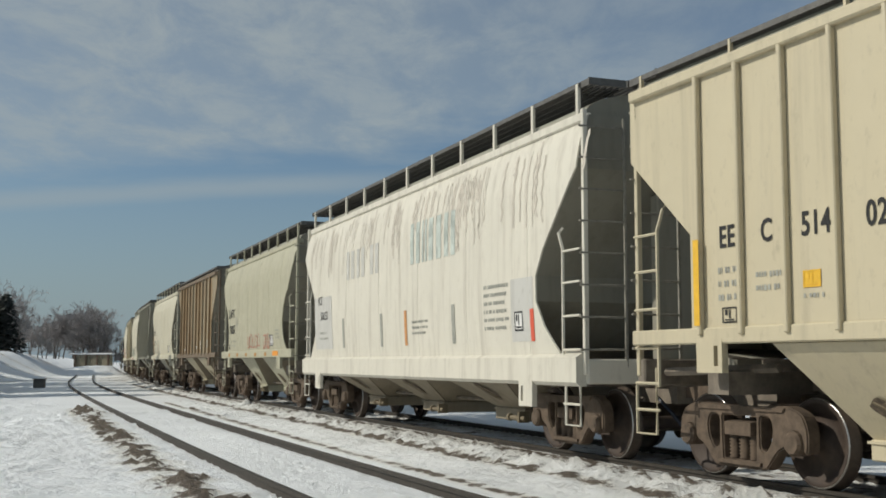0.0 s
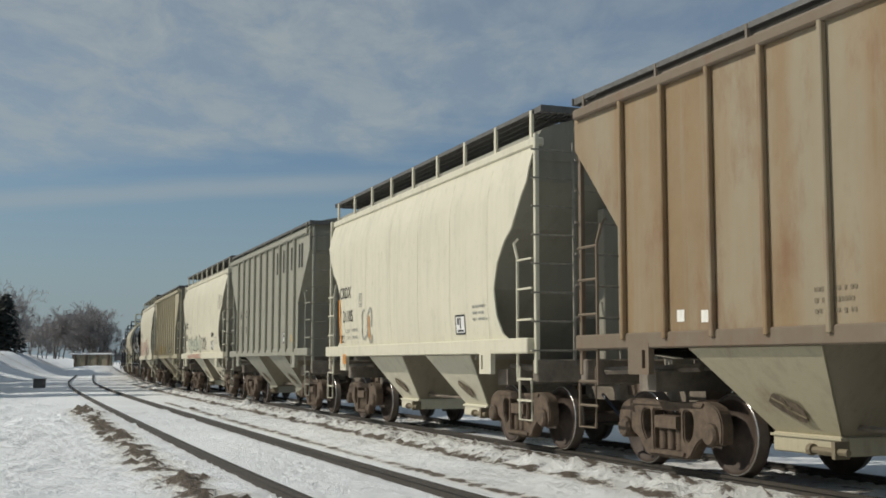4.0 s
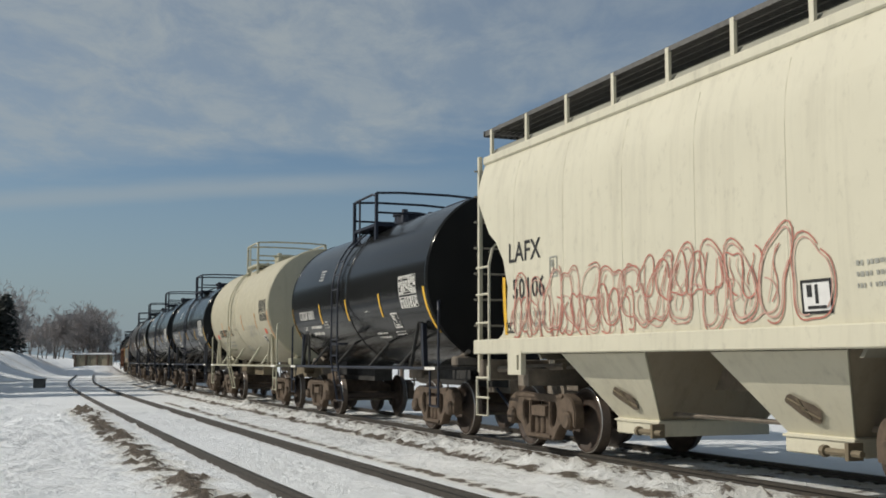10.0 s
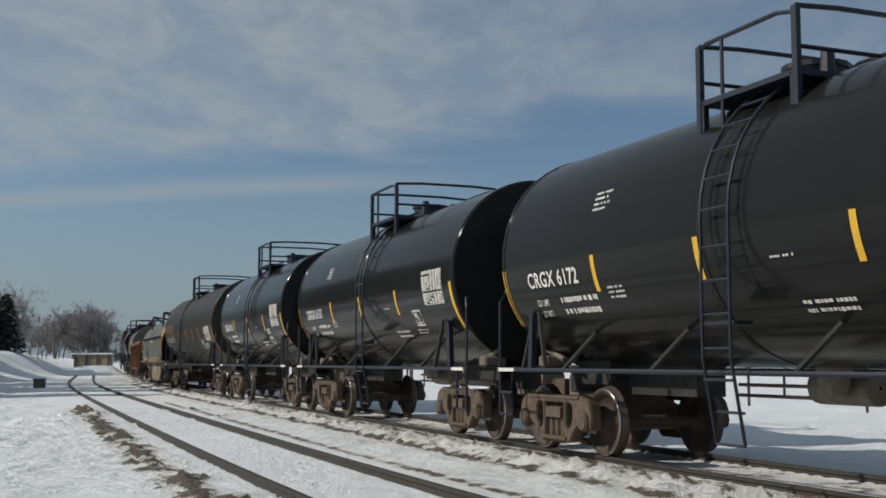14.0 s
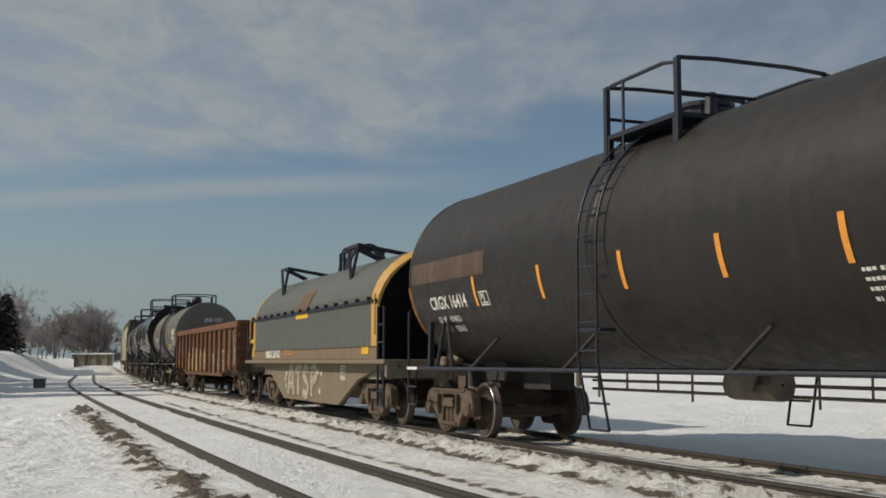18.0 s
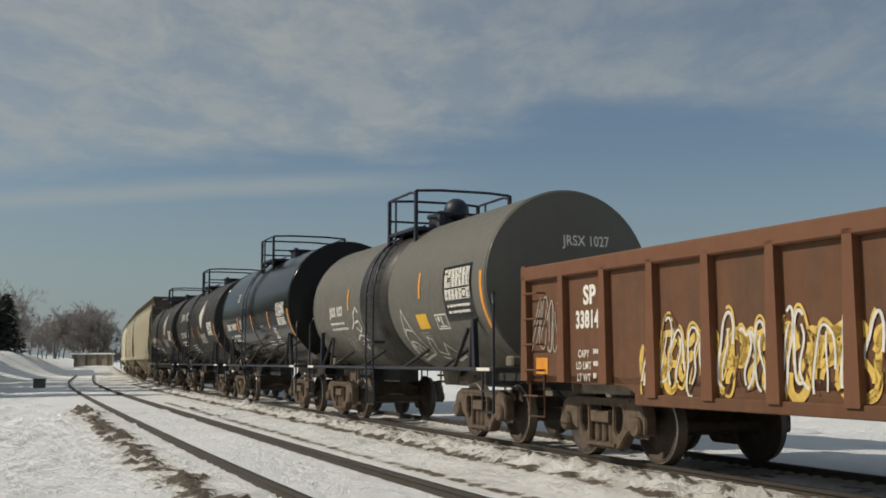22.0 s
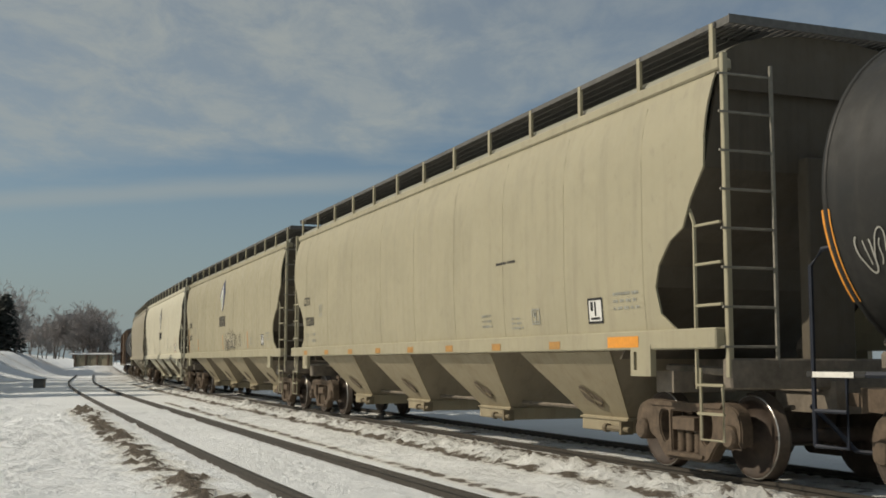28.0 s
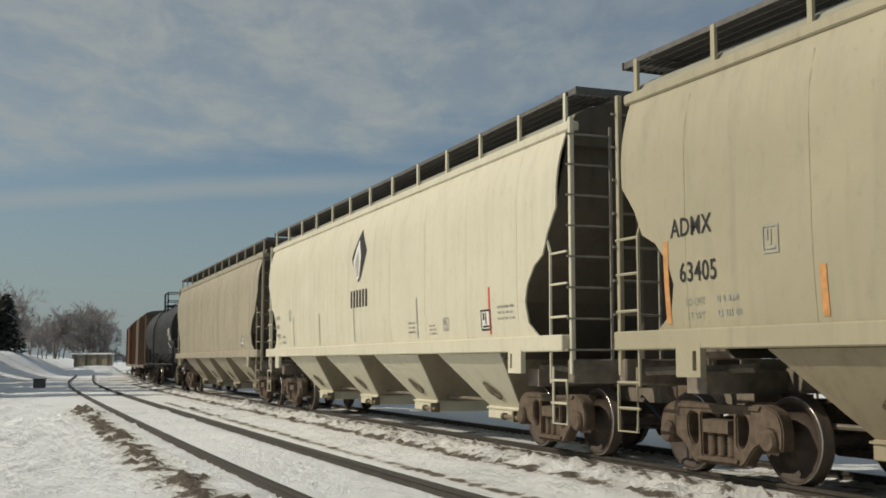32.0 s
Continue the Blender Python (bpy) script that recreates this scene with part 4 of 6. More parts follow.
    part("roof", bm, GREY_HOPPER if mat is not RUSTY else UNDER, car)
    # plate over the roof's end, in the shade-darkened end colour
    for sg in (-1, 1):
        bm = extrude_x(B(), arc + [(-yt, z1 - 0.3), (yt, z1 - 0.3)], *sorted((sg * (H - 0.15), sg * (H - 0.13))))
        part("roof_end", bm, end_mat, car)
    for k in range(max(2, bays * 2)):
        x = -H + 1.2 + (2 * H - 2.4) * k / (max(2, bays * 2) - 1)
        bm = box(B(), x - 0.5, x + 0.5, -0.36, 0.36, z1 + 0.37, z1 + 0.50, 0.03)
        part("roof_hatch", bm, trim, car)
    # running boards: open gratings on brackets, with crossover boards of slats at the ends
    lift = 0.40 if walk_posts else 0.14
    slat = mesh_of(box(B(), -0.29, 0.29, -0.011, 0.011, 0.0, 0.085), "slat", GRATE)
    for sg in (-1, 1):
        yo, yi = yt + 0.01, yt - (0.62 if walk_posts else 0.34)
        bm = B()
        for y in np.linspace(yi, yo, 5 if walk_posts else 3):
            box(bm, -H + 0.25, H - 0.25, sg * y - 0.007, sg * y + 0.007, z1 + lift, z1 + lift + 0.06)
        for x in np.arange(-H + 0.25, H - 0.24, 0.05):
            box(bm, x - 0.006, x + 0.006, *sorted((sg * yi, sg * yo)), z1 + lift + 0.003, z1 + lift + 0.057)
        part("running_board", bm, GRATE, car, "grey open-grid running board")
        n = walk_posts or 7
        for k in range(n):
            x = -H + 0.3 + (2 * H - 0.6) * k / (n - 1)
            w = 0.035 if walk_posts else 0.018
            bm = box(B(), x - w, x + w, *sorted((sg * (yt - 0.015), sg * (yt + 0.025))), z1 + 0.02, z1 + lift + 0.05)
            part("board_bracket", bm, trim if mat is not RUSTY else UNDER, car)
        bm = B()
        for x in (0.0, -0.6):
            box(bm, *sorted((sg * (H + x), sg * (H + x + 0.02))), -yo, yo, z1 + lift - 0.02, z1 + lift + 0.075)
        board = part("end_platform", bm, GRATE, car, "slatted end crossover board")
        for k in range(29):
            part("slat", slat, None, board, at=pose(sg * (H - 0.29), -yo + 0.03 + k * (2 * yo - 0.06) / 28, z1 + lift - 0.012))
    # ends: upright head sheet, slope sheet, posts, ladders; end_mat has the ends' shade in its colour
    for sg in (-1, 1):
        # the slope sheet meets the cut edge of the side sheets, then runs down to the bay
        bm = B()
        deep = max(tab, key=lambda t: t[1])
        line = [(H - 2.15, 1.30)] + [(H - d - 0.02, z) for z, d in tab if deep[0] <= z < z1 - 0.05] + [(stop(z1) - 0.02, z1)]
        rings = []
        for x, z in line:
            w = wide(max(z, z0)) - 0.03
            rings.append([bm.verts.new((sg * (x - b), s * w, z)) for b, s in ((0, -1), (0, 1), (0.05, 1), (0.05, -1))])
        for a, b in zip(rings, rings[1:]):
            for k in range(4):
                bm.faces.new((a[k], a[(k + 1) % 4], b[(k + 1) % 4], b[k]))
        bm.faces.new(rings[0])
        bm.faces.new(rings[-1])
        bmesh.ops.recalc_face_normals(bm, faces=bm.faces[:])
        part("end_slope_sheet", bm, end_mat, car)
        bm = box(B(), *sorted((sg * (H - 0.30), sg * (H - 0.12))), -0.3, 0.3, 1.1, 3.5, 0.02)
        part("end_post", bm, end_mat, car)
        bm = box(B(), *sorted((sg * (H - 0.12), sg * (H + 0.04))), -1.45, 1.45, 0.98, 1.30, 0.02)
        part("end_sill", bm, UNDER if not deep_sill else trim, car)
        bm = B()
        for y in (-1.2, 1.2):
            tube(bm, [(sg * (H - 0.2), y, 1.15), (sg * (H - 1.9), y * 0.8, 1.2)], 0.05, 5)
        box(bm, *sorted((sg * (H - 2.0), sg * (H - 0.1))), -0.25, 0.25, 0.95, 1.2)
        box(bm, *sorted((sg * (H - inset - 0.18), sg * (H - inset + 0.18))), -1.35, 1.35, 0.92, 1.16)
        part("end_frame", bm, UNDER, car)
        for sy in (-1, 1):
            bm = box(B(), *sorted((sg * (H - 0.035), sg * (H + 0.03))), *sorted((sy * (width - 0.20), sy * (width - 0.135))), 1.1, z1 + 0.05, 0.008)
            part("corner_post", bm, trim, car)
            # slotted jacking plate hung from the sill
            bm = B()
            jx, jz, jy = H - 1.76, sill[0] - 0.30, sorted((sy * (width - 0.1), sy * (width - 0.025)))
            for u0, u1, v0, v1 in ((0.0, 0.07, 0.0, 0.36), (0.14, 0.44, 0.0, 0.36), (0.07, 0.14, 0.0, 0.07), (0.07, 0.14, 0.28, 0.36)):
                box(bm, *sorted((sg * (jx + u0), sg * (jx + u1))), *jy, jz + v0, jz + v1)
            part("jacking_plate", bm, trim, car)
            # side ladder with its stirrup step
            bm = B()
            yl = sy * (width - 0.10)
            xa, xb = sg * (H - 0.02), sg * (H - 0.5)
            tube(bm, [(xb, yl, 0.98), (xb, yl, 2.75), (sg * (H - 0.62), yl, 2.98), (sg * (H - 0.62), yl * 0.96, 3.05)], 0.022, 5)
            side_lad = part("side_ladder", bm, trim, car)
            bm = tube(B(), [(xb + sg * 0.06, yl, 1.2), (xb + sg * 0.06, yl, 0.45), (xa - sg * 0.02, yl, 0.45), (xa - sg * 0.02, yl, 1.0)], 0.02, 5)
            part("stirrup", bm, trim, side_lad)
            rung = mesh_of(tube(B(), [(xa, 0, 0), (xb, 0, 0)], 0.018, 5), "rung", trim)
            for z in (0.72, 1.02, 1.42, 1.86, 2.3, 2.72):
                part("rung", rung, None, side_lad, at=pose(0, yl, z))
        for sy in (-1, 1):
            bm = B()
            xe = sg * (H + 0.02)
            ye = sy * (width - 0.75)
            tube(bm, [(xe, ye, 1.2), (xe, ye, z1 - 0.05)], 0.025, 5)
            lad_ob = part("end_ladder", bm, END_SHADE_STEEL, car)
            rung = mesh_of(tube(B(), [(0, 0, 0), (0, sy * 0.67, 0)], 0.016, 5), "rung", END_SHADE_STEEL)
            for k in range(8):
                part("rung", rung, None, lad_ob, at=pose(xe, ye, 1.42 + k * (z1 - 1.6) / 7))
    # bays: a tapering side plate, sloping floor sheets that run on up into the body, an outlet below
    pitch, tw, fw, yt2, mid = {2: (3.42, 2.1, 0.96, 1.36 if bulge else 1.5, 0.05 if bulge else -0.12), 3: (3.5, 2.3, 1.1, 1.4, 0.0), 4: (3.7, 2.62, 1.2, 1.47, 0.15)}[bays]
    top, foot, yb = sill[0] - 0.01, 0.53, 0.80
    for k in range(bays):
        m = mid + pitch * (k - (bays - 1) / 2)
        lean = (tw - fw) / 2 / (top - foot)
        bay = None
        for sy in (-1, 1):
            rim = [(m - tw / 2, yt2, top), (m + tw / 2, yt2, top), (m + fw / 2, yb, foot), (m - fw / 2, yb, foot)]
            bm = B()
            bm.faces.new([bm.verts.new((x, sy * y, z)) for x, y, z in rim[::sy]])
            bmesh.ops.recalc_face_normals(bm, faces=bm.faces[:])
            if bm.faces[:][0].normal.y * sy < 0:
                bmesh.ops.reverse_faces(bm, faces=bm.faces[:])
            bmesh.ops.solidify(bm, geom=bm.faces[:], thickness=0.02)
            if bay is None:
                bay = part("hopper_bay", bm, bay_mat, car)
            else:
                part("bay_side_plate", bm, bay_mat, bay)
        bm = B()
        for sg in (-1, 1):
            # the floor sheet as wide as the side plates, then inside the body
            rows = [(m + sg * fw / 2, yb - 0.03, foot), (m + sg * tw / 2, yt2 - 0.03, top), (m + sg * (tw / 2 + lean * 0.5), yt2 - 0.03, top + 0.5)]
            rows = [[bm.verts.new((x - sg * d, sy * y, z)) for sy in (-1, 1)] for x, y, z in rows for d in (0.0, 0.025)]
            for i in (0, 2):
                bm.faces.new((rows[i][0], rows[i][1], rows[i + 2][1], rows[i + 2][0]))
                bm.faces.new((rows[i + 1][0], rows[i + 1][1], rows[i + 3][1], rows[i + 3][0]))
        # darker colour than the side plates stands in for the slopes' shade
        part("bay_slope_sheet", bm, BAY_SHADE_GRIME, bay, "grimy sloping bay plates with shade put into their colour")
        bm = box(B(), m - fw / 2 - 0.03, m + fw / 2 + 0.03, -yb - 0.03, yb + 0.03, foot - 0.19, foot + 0.01, 0.012)
        box(bm, m - fw / 2 - 0.05, m + fw / 2 + 0.05, -yb - 0.05, yb + 0.05, foot - 0.03, foot - 0.005)
        part("outlet_gate", bm, bay_mat, bay)
        bm = B()
        tube(bm, [(m + fw * 0.2, -yb - 0.13, foot - 0.13), (m + fw / 2 + 0.24, -yb - 0.13, foot - 0.13)], 0.035, 7)
        tube(bm, [(m + fw * 0.18, -yb - 0.13, foot - 0.13), (m + fw * 0.24, -yb - 0.13, foot - 0.13)], 0.06, 8)
        box(bm, m + fw / 2 + 0.06, m + fw / 2 + 0.11, -yb - 0.18, -yb, foot - 0.2, foot - 0.03)
        part("gate_shaft", bm, MUD, bay, "rusty gate opening shaft")
        bm = B()

        def plate(x, z, e):
            u = (z - foot) / (top - foot)
            return (x, -(yb + (yt2 - yb) * u + e), z)

        cx, cz = m + 0.02, foot + 0.27
        ring = [bm.verts.new(plate(cx + 0.2 * math.cos(a) * (1 + 0.18 * math.sin(3 * a + k)) - 0.1 * math.sin(a), cz + 0.13 * math.sin(a) * (1 + 0.15 * math.cos(4 * a)), 0.03)) for a in np.linspace(0, math.tau, 18)[:-1]]
        bm.faces.new(ring)
        part("rust_smear", bm, SMEAR, bay, "dark rust smear round a bracket")
        bm = B()
        for dx, dz in ((-0.07, 0.05), (0.07, -0.05)):
            tube(bm, [plate(cx + dx - 0.1, cz + dz + 0.05, 0.036), plate(cx + dx + 0.1, cz + dz - 0.05, 0.036)], 0.014, 4)
        tube(bm, [plate(cx - 0.02, cz + 0.1, 0.036), plate(cx + 0.03, cz - 0.1, 0.036)], 0.014, 4)
        part("vibrator_bracket", bm, MUD, bay, "rusty vibrator bracket")
    # centre sill, air line and brake gear
    bm = B()
    box(bm, -H + 0.6, H - 0.6, -0.16, 0.16, 0.92, 1.3)
    part("centre_sill", bm, UNDER, car)
    bm = B()
    tube(bm, [(-H + 0.2, -0.5, 0.78), (-H + 2.2, -0.62, 0.62), (H - 2.2, -0.62, 0.62), (H - 0.2, -0.5, 0.78)], 0.03, 5)
    part("air_line", bm, UNDER, car)
    bm = B()
    lathe_x(bm, [(H - 1.25, 0.01), (H - 1.25, 0.17), (H - 0.75, 0.17), (H - 0.75, 0.01)], 1.42, 12, 0.55)
    part("brake_cylinder", bm, UNDER, car)
    bm = B()
    lathe_x(bm, [(-H + 0.55, 0.01), (-H + 0.55, 0.19), (-H + 1.35, 0.19), (-H + 1.35, 0.01)], 1.48, 12, -0.5)
    part("air_reservoir", bm, UNDER, car)
    coupler(car, H, 0.67)
    return car, H, (lambda x, z, e: side(x - 0.12, z, e))

# ===== tank cars =====
def tank(label, front, rear, mat, r=1.57, zc=2.76, head=0.18, inset=1.32, rail_mat=BLACK_STEEL, frame_mat=DULL_BLACK, belt=None, 
         stripes=AMBER, plat=-0.25, wr=1.1, seams=(0.0,), name="tank_car", round_valve=False, gap=0.22, lad=None, marks=(-2.35, -0.1, 2.3), end_code="", end_y=0.75, reach=0.62, tail=None):
    car, H = start_car(name, label, "tank car", front, rear, inset, tail)
    L = H - gap                                       # the shell's end
    rim = L - head                                    # the sharp edge where the dished end begins
    prof = [(-rim - head * (1 - k * k), r * k) for k in (0.0, 0.25, 0.5, 0.7, 0.85, 0.95)] + [(-rim - 0.012, r * 0.988), (-rim + 0.012, r), (-rim + 0.04, r)]
    bm = lathe_x(B(), prof + [(-x, rr) for x, rr in prof[::-1]], zc, 56)
    part("tank_shell", bm, mat, car, smooth=True).data.set_sharp_from_angle(angle=0.7)
    side = tank_side(r, zc)
    for x in seams:
        bm = lathe_x(B(), [(x - 0.05, r - 0.01), (x - 0.04, r + 0.008), (x + 0.04, r + 0.008), (x + 0.05, r - 0.01)], zc, 56)
        part("shell_seam", bm, mat, car, smooth=True)
    for sg in (-1, 1):
        bm = lathe_x(B(), [(sg * (rim - 0.07), r - 0.01), (sg * (rim - 0.06), r + 0.012), (sg * (rim - 0.01), r + 0.012), (sg * (rim - 0.004), r - 0.012)], zc, 56)
        part("head_seam", bm, mat, car, smooth=True)
    if belt:
        x0, x1, bmat = belt
        bm = lathe_x(B(), [(x0, r), (x0 + 0.01, r + 0.012), (x1 - 0.01, r + 0.012), (x1, r)], zc, 56)
        part("belt", bm, bmat, car, "dark band round the tank", smooth=True)
    # stub sills, saddles, end platforms
    for sg in (-1, 1):
        bm = B()
        box(bm, *sorted((sg * (H - 3.3), sg * (H + 0.05))), -0.22, 0.22, 0.82, 1.22)
        part("stub_sill", bm, frame_mat, car)
        bm = prism(B(), [(sg * (H - inset - 0.55), 0.95), (sg * (H - inset - 0.55), zc - r * 0.75), (sg * (H - inset + 0.35), zc - r * 0.75), (sg * (H - inset + 0.35), 0.95)], -0.5, 0.5)
        part("saddle", bm, frame_mat, car)
        for sy in (-1, 1):
            bm = B()
            for d in (-0.35, 0.35):
                tube(bm, [(sg * (H - inset) + d, sy * 1.4, 1.16), (sg * (H - inset) + d * 0.2, sy * (r * 0.86), zc - r * 0.5)], 0.036, 5)
            part("saddle_brace", bm, frame_mat if frame_mat is not MUD else mat, car)
        bm = box(B(), *sorted((sg * (H - 0.75), sg * H)), -1.5, 1.5, 1.12, 1.18, 0.01)
        part("end_platform", bm, rail_mat if rail_mat is not BLACK_STEEL else frame_mat, car)
        for sy in (-1, 1):
            bm = B()
            xe = sg * (H - 0.06)
            tube(bm, [(xe, sy * 1.46, 0.5), (xe, sy * 1.46, 2.15), (xe - sg * 0.12, sy * 1.42, 2.3), (xe - sg * 0.35, sy * 1.3, 2.33)], 0.024, 6)
            tube(bm, [(xe, sy * 1.46, 0.5), (xe - sg * 0.42, sy * 1.46, 0.5), (xe - sg * 0.42, sy * 1.46, 1.15)], 0.022, 6)
            tube(bm, [(xe, sy * 1.46, 0.82), (xe - sg * 0.42, sy * 1.46, 0.82)], 0.02, 6)
            part("step_and_grab_iron", bm, rail_mat, car)
            bm = prism(B(), [(sg * (H - 0.9), 1.15), (sg * (H - 0.98), 1.95), (sg * (H - 1.06), 1.95), (sg * (H - 1.02), 1.15)], sy * 1.34, sy * 1.42)
            part("stanchion", bm, rail_mat, car)
            bm = B()
            quad(bm, flat_side(1.505) if sy < 0 else (lambda x, z, e: (x, 1.505 + e, z)), *sorted((sg * (H - 0.62), sg * (H - 0.1))), 1.125, 1.175)
            part("platform_print", bm, WHITE_INK, car)
        bm = B()
        tube(bm, [(sg * (H - 0.2), 0.55, 1.15), (sg * (H - 0.2), 0.55, 2.3)], 0.04, 6)
        lathe_x(bm, [(sg * (H - 0.12), 0.26), (sg * (H - 0.08), 0.29), (sg * (H - 0.05), 0.26)], 2.2, 16, 0.55)
        if sg < 0:
            part("hand_brake", bm, rail_mat, car)
        else:
            bm.free()
        bm = B()
        box(bm, *sorted((sg * (H - 0.66), sg * (H - 0.40))), -1.0, -0.6, 1.18, 1.36, 0.03)
        tube(bm, [(sg * (H - 0.85), -0.8, 1.3), (sg * (H - 0.3), -0.8, 1.45)], 0.04, 6)
        part("valve_box", bm, UNDER if rail_mat is BLACK_STEEL else rail_mat, car)
    # long handrails low on both sides with slanting props
    for sy in (-1, 1):
        bm = tube(B(), [(-H + 0.1, sy * 1.47, 1.15), (H - 0.1, sy * 1.47, 1.15)], 0.032, 6)
        part("side_rail", bm, rail_mat, car)
        for x in (-H * 0.62, -H * 0.22, H * 0.25, H * 0.6):
            bm = B()
            zz = zc - r * 0.72
            tube(bm, [(x, sy * 1.46, 1.15), (x + 0.28, sy * (r * 0.71), zz)], 0.035, 5)
            part("rail_prop", bm, DULL_BLACK if rail_mat is BLACK_STEEL else rail_mat, car)
    # air pipe and hangers under the tank
    bm = B()
    for z in (0.96, 0.82):
        tube(bm, [(-H + 2.6, 0.95, z), (H - 2.6, 0.95, z)], 0.025, 5)
    n = int(H * 1.6)
    for k in range(n):
        x = -H + 2.8 + (2 * H - 5.6) * k / (n - 1)
        tube(bm, [(x, 0.95, 1.3), (x, 0.95, 0.8 if k % 3 else 0.68)], 0.022, 4)
    part("brake_pipe", bm, UNDER, car)
    bm = B()
    lathe_x(bm, [(-0.5, 0.02), (-0.5, 0.2), (0.45, 0.2), (0.45, 0.02)], 0.98, 12, 0.4)
    part("air_reservoir", bm, UNDER, car)
    bm = B()
    tube(bm, [(0.2, 0, zc - r + 0.1), (0.2, 0, zc - r - 0.28)], [0.22, 0.14], 10)
    part("bottom_outlet", bm, UNDER, car)
    # ladder over the shell on both sides, standing off it
    for sy in (-1, 1):
        bm = B()
        x0 = plat - 0.3 if lad is None else lad
        for dx in (-0.24, 0.24):
            pts = [(x0 + dx, sy * 1.52, 0.42), (x0 + dx, sy * (r + 0.10), 1.3)]
            for a in np.linspace(0.0, 1.28, 9):
                pts.append((x0 + dx, sy * math.cos(a) * (r + 0.10), zc + math.sin(a) * (r + 0.10)))
            tube(bm, pts, 0.02, 6)
        rungs = [(sy * (1.52 if z < 0.8 else r + 0.09), z) for z in (0.42, 0.75, 1.08, 1.4, 1.75, 2.1, 2.45)]
        rungs += [(sy * math.cos(a) * (r + 0.10), zc + math.sin(a) * (r + 0.10)) for a in np.linspace(0.05, 1.25, 7)]
        lad_ob = part("ladder", bm, rail_mat, car)
        rung = mesh_of(tube(B(), [(-0.24, 0, 0), (0.24, 0, 0)], 0.016, 5), "rung", rail_mat)
        for y, z in rungs:
            part("rung", rung, None, lad_ob, at=pose(x0, y, z))
        bm = box(B(), x0 - 0.26, x0 + 0.3, *sorted((sy * (r - 0.14), sy * (r + 0.1))), 1.63, 1.68, 0.01)
        part("ladder_step", bm, rail_mat, car)
    # top platform with rails, manway and valves
    zt = zc + r
    zd = zc + math.sqrt(r * r - wr * wr)               # where the platform's edge stands on the shell
    xa, xb, zr = plat - 0.75, plat + 0.92, zd + 0.99
    bm = B()
    for sy in (-1, 1):
        box(bm, xa, xb, *sorted((sy * 0.55, sy * (wr + 0.02))), zt - 0.17, zt - 0.11)
        for x in (xa + 0.05, xb - 0.05):
            box(bm, x - 0.04, x + 0.04, *sorted((sy * (wr - 0.05), sy * (wr + 0.02))), zd - 0.05, zt - 0.12)
    part("top_platform", bm, rail_mat, car)
    for sg, x, in ((-1, xa), (1, xb)):
        bm = B()
        for sy in (-1, 1):
            box(bm, x - 0.04, x + 0.04, *sorted((sy * (wr - 0.03), sy * (wr + 0.03))), zd - 0.05, zr)
        tube(bm, [(x, -wr, zr), (x, -wr * 0.5, zr + 0.03), (x, wr * 0.5, zr + 0.03), (x, wr, zr)], 0.028, 6)
        tube(bm, [(x, -wr, zr - 0.42), (x, wr, zr - 0.42)], 0.024, 6)
        part("end_rail", bm, rail_mat, car)
    for sy in (-1, 1):
        bm = tube(B(), [(xa, sy * wr, zd - 0.02), (xa, sy * wr, zr - 0.12), (xa + 0.04, sy * wr, zr - 0.03), (xa + 0.14, sy * wr, zr), (xb - 0.3, sy * wr, zr),
                        (xb - 0.06, sy * wr, zr - 0.05), (xb, sy * wr, zr - 0.16), (xb, sy * wr, zd - 0.02)], 0.026, 6)
        part("safety_rail", bm, rail_mat, car)
        bm = tube(B(), [(xa + 0.42, sy * wr, zd - 0.02), (xa + 0.42, sy * wr, zr)], 0.024, 6)
        part("rail_post", bm, rail_mat, car)
    bm = B()
    tube(bm, [(plat - 0.1, 0, zt - 0.1), (plat - 0.1, 0, zt + 0.2)], 0.34, 16)
    tube(bm, [(plat - 0.1, 0, zt + 0.2), (plat - 0.1, 0, zt + 0.26)], 0.38, 16)
    part("manway", bm, rail_mat, car)
    bm = B()
    tube(bm, [(plat + 0.45, -0.3, zt - 0.1), (plat + 0.45, -0.3, zt + 0.28)], [0.10, 0.07], 8)
    part("valve", bm, rail_mat, car)
    bm = B()
    tube(bm, [(plat + 0.62, 0.3, zt - 0.1), (plat + 0.62, 0.3, zt + 0.22)], [0.12, 0.12], 8)
    part("valve", bm, rail_mat, car)
    if round_valve:
        bm = B()
        bmesh.ops.create_uvsphere(bm, u_segments=16, v_segments=10, radius=0.26, matrix=pose(plat + 0.15, 0.15, zt + 0.34))
        part("valve_dome", bm, BLACK_STEEL, car, smooth=True)
    if stripes:
        for x in (-rim + 0.03, rim - 0.17):
            stripe(car, side, x, zc - 0.62 * r, zc - 0.11 * r, 0.10, stripes)
        for x in marks:
            stripe(car, side, x, zc - 0.39 * r, zc - 0.10 * r, 0.09, stripes)
    if end_code:
        def face(x, z, e):
            k = min(math.hypot(x, z - zc) / r, 1)
            return (rim + head * (1 - k * k) + e, x, z)
        lettering(car, face, end_code, end_y, zc + 0.56, 0.17, INK if mat is TANK_CREAM else WHITE_INK, 0.8, 0.004, name="end_lettering")
        bars(car, face, 0.3, zc + 0.28, 0.8, 0.4, 3, FADED_INK, 7, fill=0.6)
    coupler(car, H, reach)
    return car, H, side

